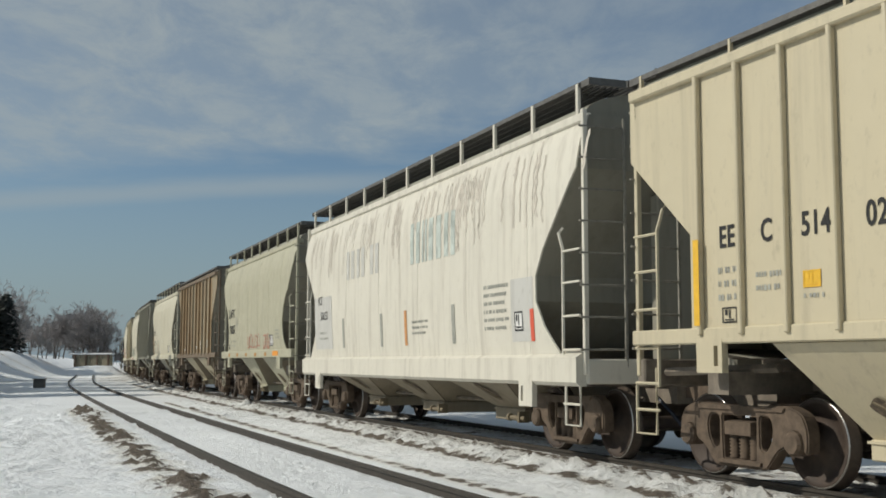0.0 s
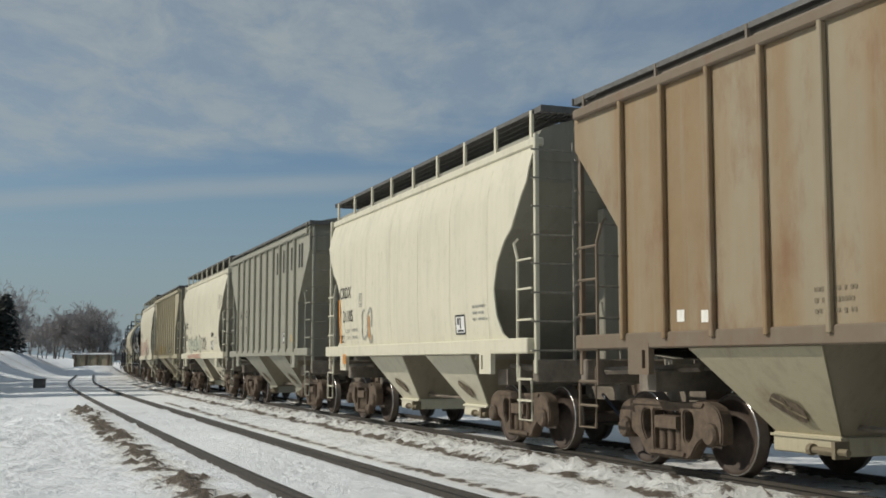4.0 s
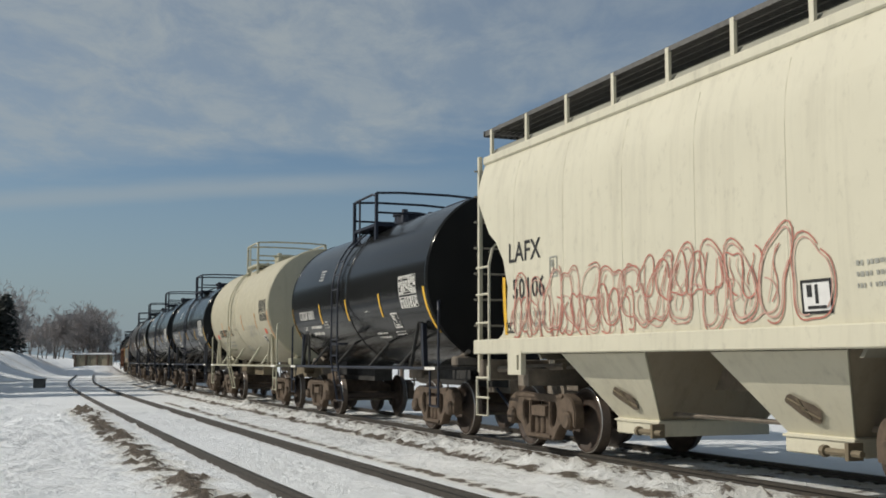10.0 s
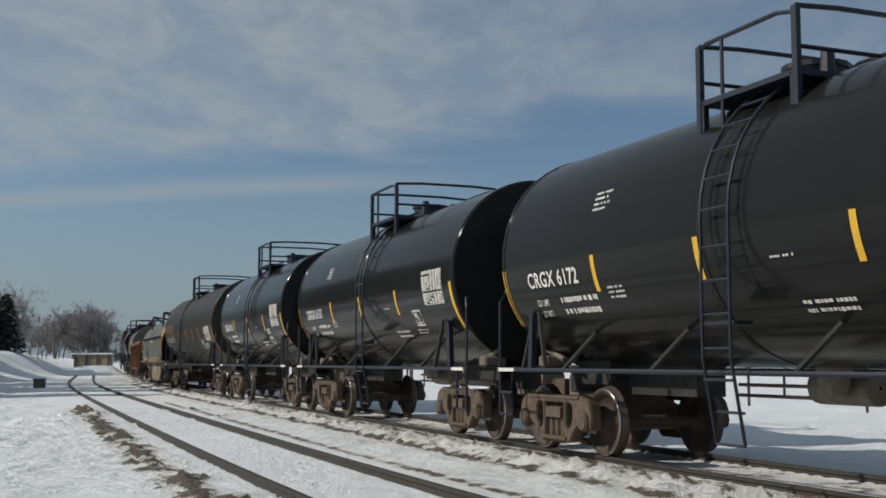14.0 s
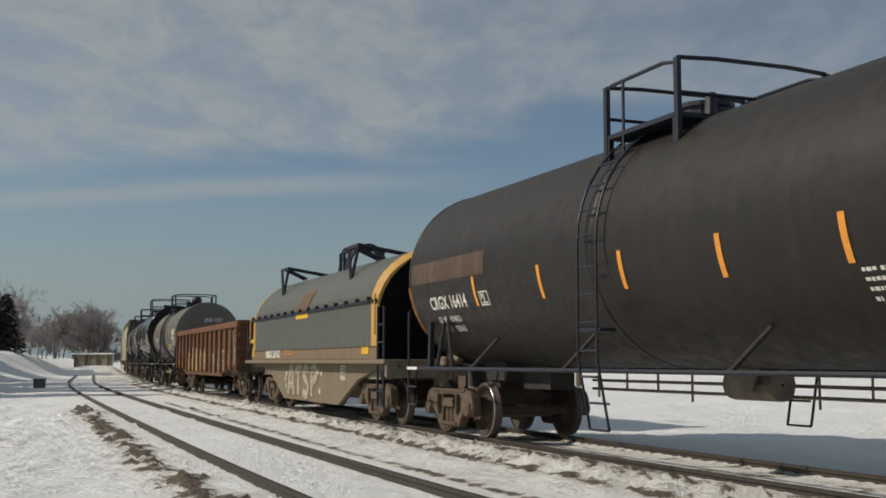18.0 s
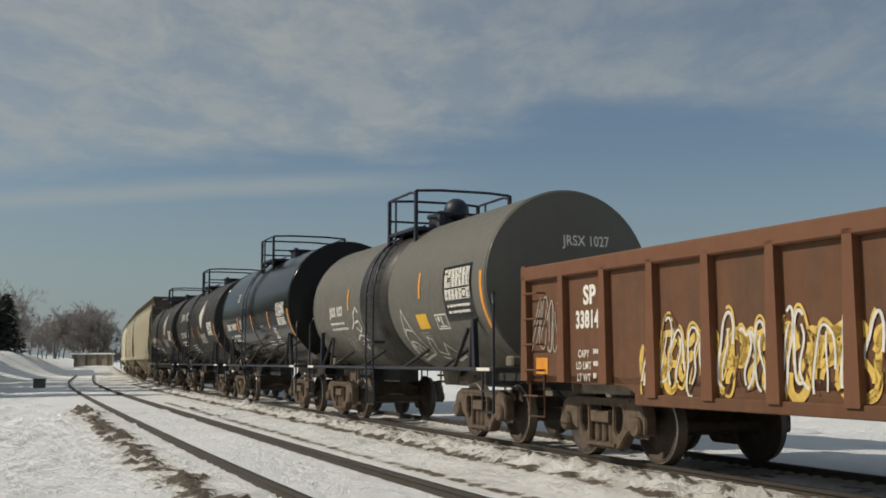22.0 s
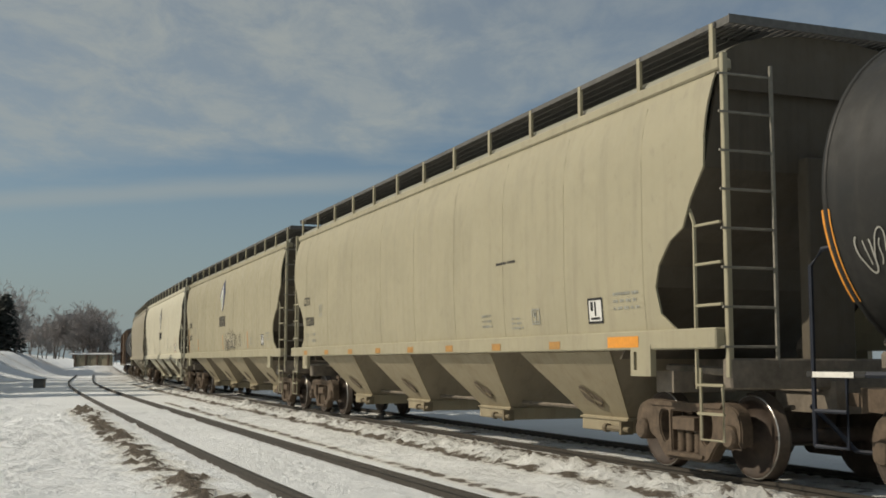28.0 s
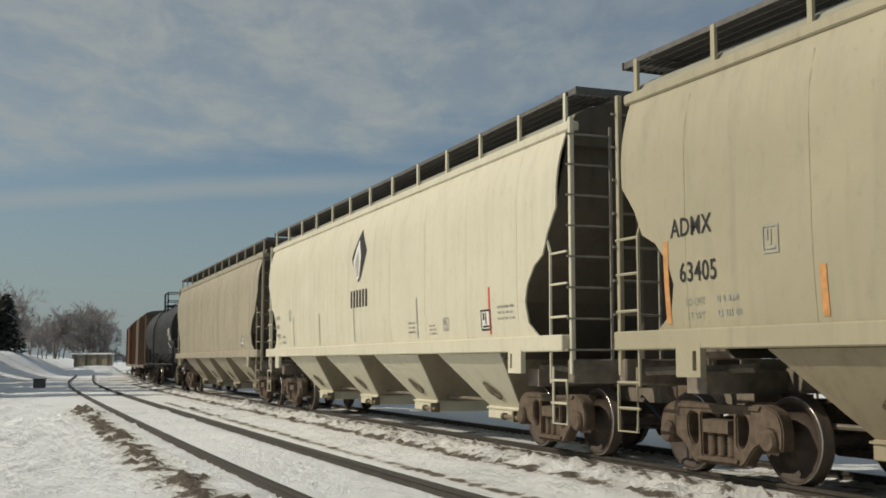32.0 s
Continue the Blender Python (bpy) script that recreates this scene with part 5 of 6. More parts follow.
# ===== coil car with hood, gondola, boxcar =====
def coil_car(front, rear):
    car, H = start_car("coil_car", "slate grey hooded coil car with yellow ends and sprayed skirt", "coil car", front, rear, 1.98)
    hx = H - 0.62
    bm = B()
    for sy in (-1, 1):
        prism(bm, [(-H, 1.12), (-H, 1.28), (H, 1.28), (H, 1.12), (5.6, 1.1), (4.35, 0.88), (2.75, 0.28), (-2.75, 0.28), (-4.35, 0.88), (-5.6, 1.1)], sy * 1.18, sy * 1.28)
    part("side_skirt", bm, MUD, car, "mud-brown fish-belly skirt")
    bm = B()
    extrude_x(bm, [(-1.18, 1.25), (-0.5, 0.40), (0.5, 0.40), (1.18, 1.25)], -2.7, 2.7)
    part("trough", bm, UNDER, car)
    bm = box(B(), -H, H, -1.55, 1.55, 1.22, 1.31, 0.015)
    part("deck", bm, MUD, car)
    bm = B()
    for sy in (-1, 1):
        box(bm, -hx + 0.05, hx - 0.05, *sorted((sy * 1.40, sy * 1.47)), 1.31, 1.60, 0.01)
    part("trough_side", bm, paint("rust_band_paint", (0.20, 0.14, 0.085), seed=31, rust=0.4, streak=0.6), car, "rust-streaked beige side band")
    half = [(1.5, 1.58), (1.5, 2.46), (1.47, 2.66), (1.38, 2.88), (1.24, 3.09), (1.06, 3.27), (0.84, 3.43), (0.58, 3.55), (0.3, 3.62), (0.0, 3.645)]
    sec = [(-y, z) for y, z in half] + half[-2::-1]

    def hood(x0, x1, grow, mat, name, label, n0=0.0, n1=0.0):
        bm = B()
        rings = []
        for x, k in ((x0, n0), (x0 + 0.25 * (n0 > 0), 0.0), (x1 - 0.25 * (n1 > 0), 0.0), (x1, n1)):
            rings.append([bm.verts.new((x, y * (1 + grow - 0.03 * k), 1.58 + (z - 1.58) * (1 + grow - 0.10 * k))) for y, z in sec])
        for a, b in zip(rings, rings[1:]):
            for i in range(len(sec) - 1):
                bm.faces.new((a[i], a[i + 1], b[i + 1], b[i]))
        bm.faces.new(rings[0][::-1])
        bm.faces.new(rings[-1])
        bmesh.ops.remove_doubles(bm, verts=bm.verts[:], dist=1e-5)
        bmesh.ops.recalc_face_normals(bm, faces=bm.faces[:])
        return part(name, bm, mat, car, label)

    hr = hx - 0.3                                     # the hood stops shorter at the rear
    hood(-hr + 0.36, hx - 0.36, 0.0, SLATE, "hood", "slate grey steel hood")
    for sg in (-1, 1):
        bm = B()
        vs = [bm.verts.new((sg * ((hx if sg > 0 else hr) + 0.006), y * 0.97, 1.33 + (z - 1.58) * 1.075)) for y, z in sec]
        bm.faces.new(vs)
        bmesh.ops.solidify(bm, geom=bm.faces[:], thickness=0.01)
        part("hood_end_plate", bm, BLACK, car, "black-painted hood end plate")
        if sg > 0:
            bars(car, lambda x, z, e: (hx + 0.012 + e, x, z), -0.3, 3.05, 0.95, 0.3, 2, FADED_INK, 5, name="end_print", fill=0.7)
    hood(hx - 0.38, hx, 0.004, YELLOW, "hood_end", "faded yellow hood end", 0, 0.5)
    hood(-hr, -hr + 0.38, 0.004, YELLOW, "hood_end", "faded yellow hood end", 0.5, 0)
    side = flat_side(1.5)
    for sy in (-1, 1):
        bm = box(B(), -hx + 0.1, hx - 0.02, *sorted((sy * 1.50, sy * 1.54)), 2.46, 2.52)
        part("hood_seam", bm, BLACK_STEEL, car)
        for k in range(15):
            x = -hx + 0.5 + k * (2 * hx - 1) / 14
            bm = box(B(), x - 0.06, x + 0.06, *sorted((sy * 1.5, sy * 1.57)), 2.5, 2.58)
            part("hood_latch", bm, BLACK_STEEL, car)
    for x in (-3.4, 3.5):
        for sy in (-1, 1):
            bm = B()
            yb, zb = sy * 1.2, 3.08
            for d in (-0.42, 0.42):
                tube(bm, [(x, yb, zb), (x + d, sy * 1.15, 3.86)], 0.04, 5)
            for d in (-0.14, 0.14):
                tube(bm, [(x + d, sy * 0.55, 3.6), (x + d, sy * 1.15, 3.86)], 0.035, 5)
            tube(bm, [(x - 0.45, sy * 1.15, 3.86), (x + 0.45, sy * 1.15, 3.86)], 0.045, 5)
            part("lifting_frame", bm, BLACK_STEEL, car)
        bm = B()
        tube(bm, [(x + 0.35, -1.15, 3.86), (x + 0.35, 0.05, 3.68)], 0.05, 5)
        part("lifting_bar", bm, BLACK_STEEL, car)
    # stacking saddle at the crown: a wide band bent over, with an open frame beside it
    bm = B()
    band = [[(x, math.cos(a) * r, 3.58 + math.sin(a) * r * 1.3) for x in (0.42, 0.9) for r in (0.46, 0.50)] for a in np.linspace(0, math.pi, 15)]
    loops = [[bm.verts.new(p) for p in row] for row in band]
    for p, q in zip(loops, loops[1:]):
        for i, j in ((0, 1), (1, 3), (3, 2), (2, 0)):
            bm.faces.new((p[i], p[j], q[j], q[i]))
    bm.faces.new([loops[0][i] for i in (0, 1, 3, 2)])
    bm.faces.new([loops[-1][i] for i in (0, 1, 3, 2)])
    bmesh.ops.recalc_face_normals(bm, faces=bm.faces[:])
    part("lifting_hoop", bm, BLACK_STEEL, car, "black bent steel lifting saddle")
    bm = B()
    for x in (0.08, 0.42):
        tube(bm, [(x, -0.5, 3.5), (x, -0.5, 4.0), (x, -0.4, 4.14), (x, 0.4, 4.14), (x, 0.5, 4.0), (x, 0.5, 3.5)], 0.045, 5)
    for y in (-0.48, 0.48):
        tube(bm, [(0.08, y, 4.02), (0.65, y, 4.02)], 0.04, 5)
        tube(bm, [(-0.17, y, 3.52), (0.08, y, 3.9)], 0.035, 5)
    part("saddle_frame", bm, BLACK_STEEL, car)
    # end rails and steps
    for sg in (-1, 1):
        for sy in (-1, 1):
            bm = B()
            x = sg * (H - 0.15)
            tube(bm, [(x, sy * 1.5, 0.4), (x, sy * 1.5, 2.35), (x - sg * 0.4, sy * 1.5, 2.35), (x - sg * 0.4, sy * 1.5, 1.3)], 0.03, 6)
            tube(bm, [(x, sy * 1.5, 0.4), (x - sg * 0.4, sy * 1.5, 0.4), (x - sg * 0.4, sy * 1.5, 1.2)], 0.025, 5)
            for z in (0.7, 1.65, 2.0):
                tube(bm, [(x, sy * 1.5, z), (x - sg * 0.4, sy * 1.5, z)], 0.02, 5)
            part("end_grab_iron", bm, BLACK_STEEL, car)
            bm = tube(B(), [(sg * (hx - 0.06), sy * 1.53, 2.62), (sg * (hx - 0.06), sy * 1.53, 1.8)], 0.02, 5)
            part("hood_grab_iron", bm, YELLOW, car)
        bm = box(B(), *sorted((sg * (H - 0.12), sg * H)), -1.5, 1.5, 0.95, 1.25, 0.02)
        box(bm, *sorted((sg * (H - 2.2), sg * (H - 1.3))), -1.2, 1.2, 0.9, 1.2)
        part("end_sill", bm, UNDER, car)
    low = flat_side(1.47)
    lettering(car, low, "MBKX 250182", -3.4, 1.38, 0.21, WHITE_INK, 1.0)
    bars(car, low, -1.95, 1.57, 1.0, 0.16, 2, ORANGE, 4)
    framed(car, low, hx - 1.15, 1.42, 0.5, 0.26, AMBER, AMBER, "yellow_panel")
    framed(car, low, -hx + 0.15, 1.42, 0.26, 0.26, AMBER, AMBER, "yellow_panel")
    bm = B()
    quad(bm, side, -0.55, 0.72, 2.34, 2.46)
    part("reflective_stripe", bm, AMBER, car)
    bm = B()
    quad(bm, side, -hx + 0.15, -hx + 0.5, 1.82, 1.93, 0.02)
    part("reflective_stripe", bm, AMBER, car)
    bm = B()
    vs = [bm.verts.new(p) for p in ((x, -y - 0.014, z + 0.008) for y, z, a, b in ((1.5, 2.53, -0.5, 0.72), (1.47, 2.66, -0.46, 0.70), (1.38, 2.88, -0.34, 0.80), (1.30, 3.0, -0.28, 0.86)) for x in (a, b))]
    for k in (0, 2, 4):
        bm.faces.new((vs[k], vs[k + 1], vs[k + 3], vs[k + 2]))
    part("rust_patch", bm, HOOD_RUST, car, "rust patch where the hood's paint came off")
    skirt = flat_side(1.28)
    letters_like(car, skirt, -2.3, 0.36, 3.3, 0.84, 4, 0, SPRAY_FAINT, SPRAY_SHADE, SPRAY_WHITE)
    for k, (x, z) in enumerate(((-2.45, 0.95), (-2.5, 0.62), (1.15, 0.55), (0.98, 1.02), (1.28, 0.98), (-2.58, 0.8))):
        bm = B()
        c = [bm.verts.new(skirt(x + math.cos(i * math.pi / 5) * (0.10 if i % 2 else 0.045), z + math.sin(i * math.pi / 5) * (0.10 if i % 2 else 0.045), 0.014)) for i in range(10)]
        bm.faces.new(c)
        part("sprayed_star", bm, SPRAY_WHITE, car)
    framed(car, skirt, 3.0, 0.86, 0.42, 0.32, SPRAY_WHITE, UNDER)
    coupler(car, H)
    return car


def gondola(front, rear):
    car, H = start_car("gondola_car", "rusty oxide-brown ribbed gondola car covered in spray paint", "gondola car", front, rear, 1.33)
    W, zb, zt = 1.5, 0.86, 2.58
    bm = B()
    box(bm, -H, H, -W, W, 1.0, 1.08)
    part("floor", bm, OXIDE, car)
    for sy in (-1, 1):
        bm = B()
        prism(bm, [(-H, 1.0), (-H, zt - 0.08), (H, zt - 0.08), (H, 1.0), (H - 2.6, 0.98), (H - 3.1, zb - 0.08), (-H + 3.1, zb - 0.08), (-H + 2.6, 0.98)], *sorted((sy * (W - 0.03), sy * W)))
        part("side_sheet", bm, OXIDE, car)
        bm = box(B(), -H - 0.02, H + 0.02, *sorted((sy * (W - 0.08), sy * (W + 0.09))), zt - 0.2, zt, 0.02)
        part("top_rail", bm, OXIDE_EDGE, car)
        bm = box(B(), -H + 2.9, H - 2.9, *sorted((sy * (W - 0.05), sy * (W + 0.06))), zb - 0.1, zb + 0.03, 0.01)
        part("bottom_rail", bm, OXIDE, car)
        n = 15
        for k in range(n):
            x = -H + 0.08 + k * (2 * H - 0.16) / (n - 1)
            z0 = zb if abs(x) < H - 2.9 else 1.0
            bm = prism(B(), [(x - 0.10, z0), (x - 0.06, zt - 0.14), (x + 0.06, zt - 0.14), (x + 0.10, z0)], *sorted((sy * W, sy * (W + 0.09))))
            part("side_stake", bm, OXIDE_EDGE, car)
    for sg in (-1, 1):
        bm = box(B(), *sorted((sg * (H - 0.04), sg * H)), -W, W, 0.95, zt - 0.05)
        part("end_sheet", bm, OXIDE, car)
        for z in (1.3, 1.72, 2.12):
            bm = box(B(), *sorted((sg * H, sg * (H + 0.08))), -W, W, z - 0.06, z + 0.06, 0.01)
            part("end_rib", bm, OXIDE, car)
        bm = box(B(), *sorted((sg * (H - 0.06), sg * (H + 0.06))), -W - 0.06, W + 0.06, zt - 0.12, zt + 0.03, 0.015)
        part("end_cap", bm, OXIDE, car)
        bm = box(B(), *sorted((sg * (H - 2.4), sg * (H - 1.2))), -1.3, 1.3, 0.86, 1.0)
        part("bolster_beam", bm, UNDER, car)
        for sy in (-1, 1):
            bm = tube(B(), [(sg * (H - 0.14), sy * (W + 0.02), 1.1), (sg * (H - 0.14), sy * (W + 0.02), 0.52), (sg * (H - 0.56), sy * (W + 0.02), 0.52), (sg * (H - 0.56), sy * (W + 0.02), 1.1)], 0.02, 4)
            lad_ob = part("ladder", bm, OXIDE, car)
            y = sy * (W + 0.12)
            rung = mesh_of(tube(B(), [(sg * (H - 0.14), sy * W, 0), (sg * (H - 0.14), y, 0), (sg * (H - 0.56), y, 0), (sg * (H - 0.56), sy * W, 0)], 0.014, 4), "rung", OXIDE)
            for z in (0.8, 1.15, 1.5, 1.85, 2.2):
                part("rung", rung, None, lad_ob, at=pose(0, 0, z))
    bm = box(B(), -H + 0.8, H - 0.8, -0.18, 0.18, 0.7, 1.0)
    part("centre_sill", bm, UNDER, car)
    bm = B()
    lathe_x(bm, [(-1.2, 0.02), (-1.2, 0.17), (-0.2, 0.17), (-0.2, 0.02)], 0.72, 12, 0.3)
    part("air_reservoir", bm, UNDER, car)
    side = flat_side(W)
    lettering(car, side, "SP", -H + 1.78, 2.0, 0.24, WHITE_INK, 0.95)
    lettering(car, side, "338140", -H + 1.78, 1.70, 0.22, WHITE_INK, 0.75)
    for k, tx in enumerate(("CAPY", "LD LMT", "LT WT")):
        lettering(car, side, tx, -H + 1.62, 1.32 - 0.15 * k, 0.10, WHITE_INK, 0.8, 0.002)
    bars(car, side, -H + 1.86, 1.43, 0.34, 0.45, 3, WHITE_INK, 7, fill=0.95)
    framed(car, side, -H + 0.3, 1.1, 0.34, 0.22, ORANGE, ORANGE, "orange_panel")
    spray(car, side, -H + 0.25, 1.4, 0.75, 0.7, (SPRAY_GREY,), 57, 4, 0.022, None, 0.7)
    # gold flame-like scrawl in layers, edged in white
    spray(car, side, -4.5, 0.95, 5.5, 0.62, (SPRAY_GOLD,), 51, 15, 0.085, None, 0.25)
    spray(car, side, -4.55, 0.88, 5.6, 0.86, (SPRAY_GOLD, SPRAY_WHITE), 52, 19, 0.034, None, 0.15)
    spray(car, side, -4.4, 1.2, 5.3, 0.4, (SPRAY_GOLD,), 58, 12, 0.10, None, 0.1)
    spray(car, side, -4.5, 0.9, 5.5, 0.8, (OXIDE,), 59, 16, 0.03, None, 0.1)
    letters_like(car, side, 2.05, 0.84, 2.8, 0.92, 5, 53, None, None, SPRAY_WHITE)
    spray(car, side, 2.1, 0.86, 2.7, 0.8, (SPRAY_WHITE,), 153, 8, 0.03, None, 0.2)
    spray(car, side, 4.95, 1.1, 0.8, 0.6, (SPRAY_GOLD,), 54, 6, 0.018, None, 0.5)
    spray(car, side, 6.1, 1.75, 0.55, 0.55, (SPRAY_WHITE,), 55, 4, 0.02, None, 0.4)
    spray(car, side, 6.2, 1.15, 0.75, 0.6, (SPRAY_WHITE,), 56, 4, 0.022, None, 0.5)
    framed(car, side, H - 0.60, 1.0, 0.4, 0.26, ORANGE, ORANGE, "orange_panel")
    framed(car, side, 1.5, 1.3, 0.2, 0.24, SPRAY_GOLD, SPRAY_GOLD, "yellow_panel")
    coupler(car, H)
    return car


def boxcar(front, rear, mat, label):
    car, H = start_car("boxcar", label, "boxcar", front, rear, 1.9)
    bm = box(B(), -H, H, -1.5, 1.5, 1.05, 4.15, 0.06)
    part("body", bm, mat, car)
    arc = [(1.5 * math.cos(a), 4.12 + 0.25 * math.sin(a)) for a in np.linspace(0, math.pi, 9)]
    part("roof", extrude_x(B(), arc, -H, H), GRATE, car)
    for sy in (-1, 1):
        bm = box(B(), -1.5, 1.5, *sorted((sy * 1.5, sy * 1.58)), 1.1, 4.0, 0.02)
        part("sliding_door", bm, mat, car)
        for k in range(15):
            x = -H + 0.15 + k * (2 * H - 0.3) / 14
            if abs(x) > 1.6:
                bm = box(B(), x - 0.05, x + 0.05, *sorted((sy * 1.5, sy * 1.56)), 1.1, 4.1)
                part("side_post", bm, mat, car)
        bm = box(B(), -H, H, *sorted((sy * 1.42, sy * 1.54)), 0.9, 1.08)
        part("side_sill", bm, UNDER, car)
    for sg in (-1, 1):
        for z in (1.5, 2.1, 2.7, 3.3, 3.8):
            bm = box(B(), *sorted((sg * H, sg * (H + 0.07))), -1.4, 1.4, z - 0.1, z + 0.1, 0.03)
            part("end_rib", bm, mat, car)
    bm = box(B(), -H + 0.5, H - 0.5, -0.2, 0.2, 0.75, 1.05)
    part("centre_sill", bm, UNDER, car)
    coupler(car, H)
    return car

# ===== the train, from its front: places along it in metres =====
SPRAY_PINK = plain("pink_spray_paint", (0.50, 0.30, 0.24), 0.6, 0, 0.2, 9)
BROWN_BOX = paint("brown_boxcar_paint", (0.12, 0.075, 0.045), seed=45, rust=0.1, rough=0.7)
car, H, sd = hopper("tan ribbed covered hopper with worn black stencilled lettering", -7.55, 3.14, TAN, "slant_low", 2, (1.45, 1.62), 4.40, bulge=False, ribs=[-3.94 + 0.69 * k for k in range(12)], walk_posts=0)
fs = flat_side(1.54)
for tx, x in (("EE", -3.5), ("C", -2.87), ("514", -2.17), ("02", -1.4)):
    lettering(car, fs, tx, x, 2.44, 0.23, INK, 0.82, 0.006)
bars(car, fs, -3.66, 2.24, 0.38, 0.42, 3, FADED_INK, 1)
bars(car, fs, -3.05, 2.15, 0.4, 0.26, 2, FADED_INK, 2)
framed(car, fs, -2.36, 1.95, 0.24, 0.16, AMBER, AMBER, "yellow_panel")
bars(car, fs, -2.36, 1.9, 0.36, 0.1, 1, FADED_INK, 3)
framed(car, fs, -3.6, 1.66, 0.24, 0.16, INK)
stripe(car, flat_side(1.615), -3.94, 1.64, 2.55, 0.1, AMBER)

car, H, sd = hopper("chalky white covered hopper with faded streaked lettering", 4.38, 18.90, CHALK, "pear", 3, (0.95, 1.38), 4.50, 1.62, seams=6, walk_posts=11, deep_sill=True, inset=1.28, bay_mat=BAY_SHADE_GRIME)
for x in (-3.3, -2.55, -1.6):
    block_mark(car, sd, x, 3.02, 0.55, 0.6, CHALK_MARK, "faded_mark")
for x, w in ((0.88, 0.5), (1.5, 0.25), (1.85, 0.6), (2.6, 0.5)):
    block_mark(car, sd, x, 3.02, w, 0.74, GREEN_GREY, "faded_mark")
rnd = random.Random(15)
bm = B()
for k in range(95):
    x, zt2 = rnd.uniform(-6.6, 6.6), 4.35 - 0.25 * rnd.random()
    if rnd.random() < 0.6:
        x = rnd.gauss(2.2, 2.2)
    drop = rnd.uniform(0.3, 1.15)
    ribbon(bm, sd, [(x + 0.03 * math.sin(3 * u + k), zt2 - drop * u / 7) for u in range(8)], rnd.uniform(0.012, 0.07), 0.004)
part("run_stain", bm, STAIN, car, "brown-grey stains run down from the roof")
bm = B()
quad(bm, sd, -5.95, -4.45, 1.55, 2.75, 0.006, 6, -0.08)
part("patch_panel", bm, PATCH_GREY, car, "grey repainted patch")
lettering(car, sd, "ICE", -5.5, 2.58, 0.2, INK, 0.9, 0.0, 0.012)
lettering(car, sd, "50653", -5.15, 2.22, 0.2, INK, 0.9, 0.0, 0.012)
bars(car, sd, -5.6, 1.95, 0.8, 0.25, 2, FADED_INK, 4)
for x, mt in ((-3.57, FADED_INK), (-0.86, FADED_INK), (0.6, ORANGE_FADE), (3.0, FADED_INK)):
    stripe(car, sd, x, 1.56, 2.2, 0.14, mt, "faded_stripe")
bars(car, sd, 0.95, 2.0, 0.9, 0.3, 3, FADED_INK, 5)
bars(car, sd, 4.3, 2.42, 0.95, 0.75, 6, FADED_INK, 6)
bm = B()
quad(bm, sd, 5.3, 6.05, 1.55, 2.45, 0.004, 5)
part("patch_panel", bm, PATCH_GREY, car, "grey repainted patch")
framed(car, sd, 5.42, 1.7, 0.28, 0.28, INK, PALE_PANEL)
stripe(car, sd, 6.0, 1.55, 2.0, 0.12, RED_DECAL)


def short_hopper(label, front, rear, mat, code, number):
    car, H, sd = hopper(label, front, rear, mat, "bulb", 2, (1.38, 1.60), 4.45, seams=6, walk_posts=9)
    big = code == "LAFX"                                # these cars carry wider lettering
    lettering(car, sd, code, -H + (1.95 if big else 1.72), 2.7 if big else 2.63, 0.29 if big else 0.25, INK, 1.08 if big else 0.85, 0.004)
    lettering(car, sd, number, -H + (2.08 if big else 1.92 if len(number) > 3 else 1.74), 2.17 if big else 2.12, 0.29 if big else 0.25, INK, 1.0 if big else 0.85, 0.004)
    for k, tx in enumerate(("LD LMT", "LT WT")):
        lettering(car, sd, tx, -H + 1.86, 1.88 - 0.15 * k, 0.085, FADED_INK, 0.85, 0.0)
    bars(car, sd, -H + 2.2, 1.97, 0.4, 0.3, 2, FADED_INK, 11, fill=0.95)
    framed(car, sd, -H + 1.3, 1.68, 0.26, 0.15, INK)
    framed(car, sd, -H + 2.75, 2.4, 0.22, 0.28, FADED_INK)
    framed(car, sd, H - 2.75, 1.70, 0.42, 0.32, INK, PALE_PANEL)
    bars(car, sd, H - 2.0, 2.15, 0.6, 0.3, 3, FADED_INK, 12)
    return car, H, sd


def sill_marks(car, H, count=5, mat=ORANGE):
    for k in range(count):
        x = -H + 1.6 + (2 * H - 3.4) * k / (count - 1)
        bm = B()
        last = k == count - 1
        quad(bm, flat_side(1.57), x - (0.5 if last else 0.16), x + (0.22 if last else 0.16), 1.43, 1.56 if last else 1.53)
        part("sill_reflector", bm, mat if last else DULL_AMBER, car)


car, H, sd = short_hopper("grey-cream two-bay covered hopper with red spray tags", 20.2, 30.85, CREAM, "LAFX", "70007")
sill_marks(car, H, 6)
spray(car, sd, -0.7, 1.68, 1.9, 0.4, (SPRAY_RED,), 61, 5, 0.035, None, 0.75)
spray(car, sd, 1.65, 1.66, 0.95, 0.4, (SPRAY_RED,), 62, 3, 0.035, None, 0.8)

car, H, sd = hopper("rust-brown ribbed covered hopper, heavily weathered", 32.22, 42.85, RUSTY, "slant", 2, (1.42, 1.60), 4.48, bulge=False, ribs=[-4.09 + 0.88 * k for k in range(10)], walk_posts=0, bay_mat=BEIGE, trim=RUST_TRIM)
for x, z in ((-H + 2.3, 1.7), (-H + 2.75, 1.68), (0.4, 1.75), (2.6, 1.68)):
    bm = B()
    quad(bm, fs, x, x + 0.14, z, z + 0.13)
    part("white_tag", bm, WHITE_INK, car)
framed(car, fs, 1.48, 1.76, 0.4, 0.28, WHITE_INK, MUD)
bm = B()
quad(bm, fs, 3.15, 3.75, 1.78, 2.08)
part("chalked_panel", bm, FADED_INK, car, "pale chalked panel")
bars(car, fs, -0.8, 1.95, 0.6, 0.3, 3, MUD, 15)

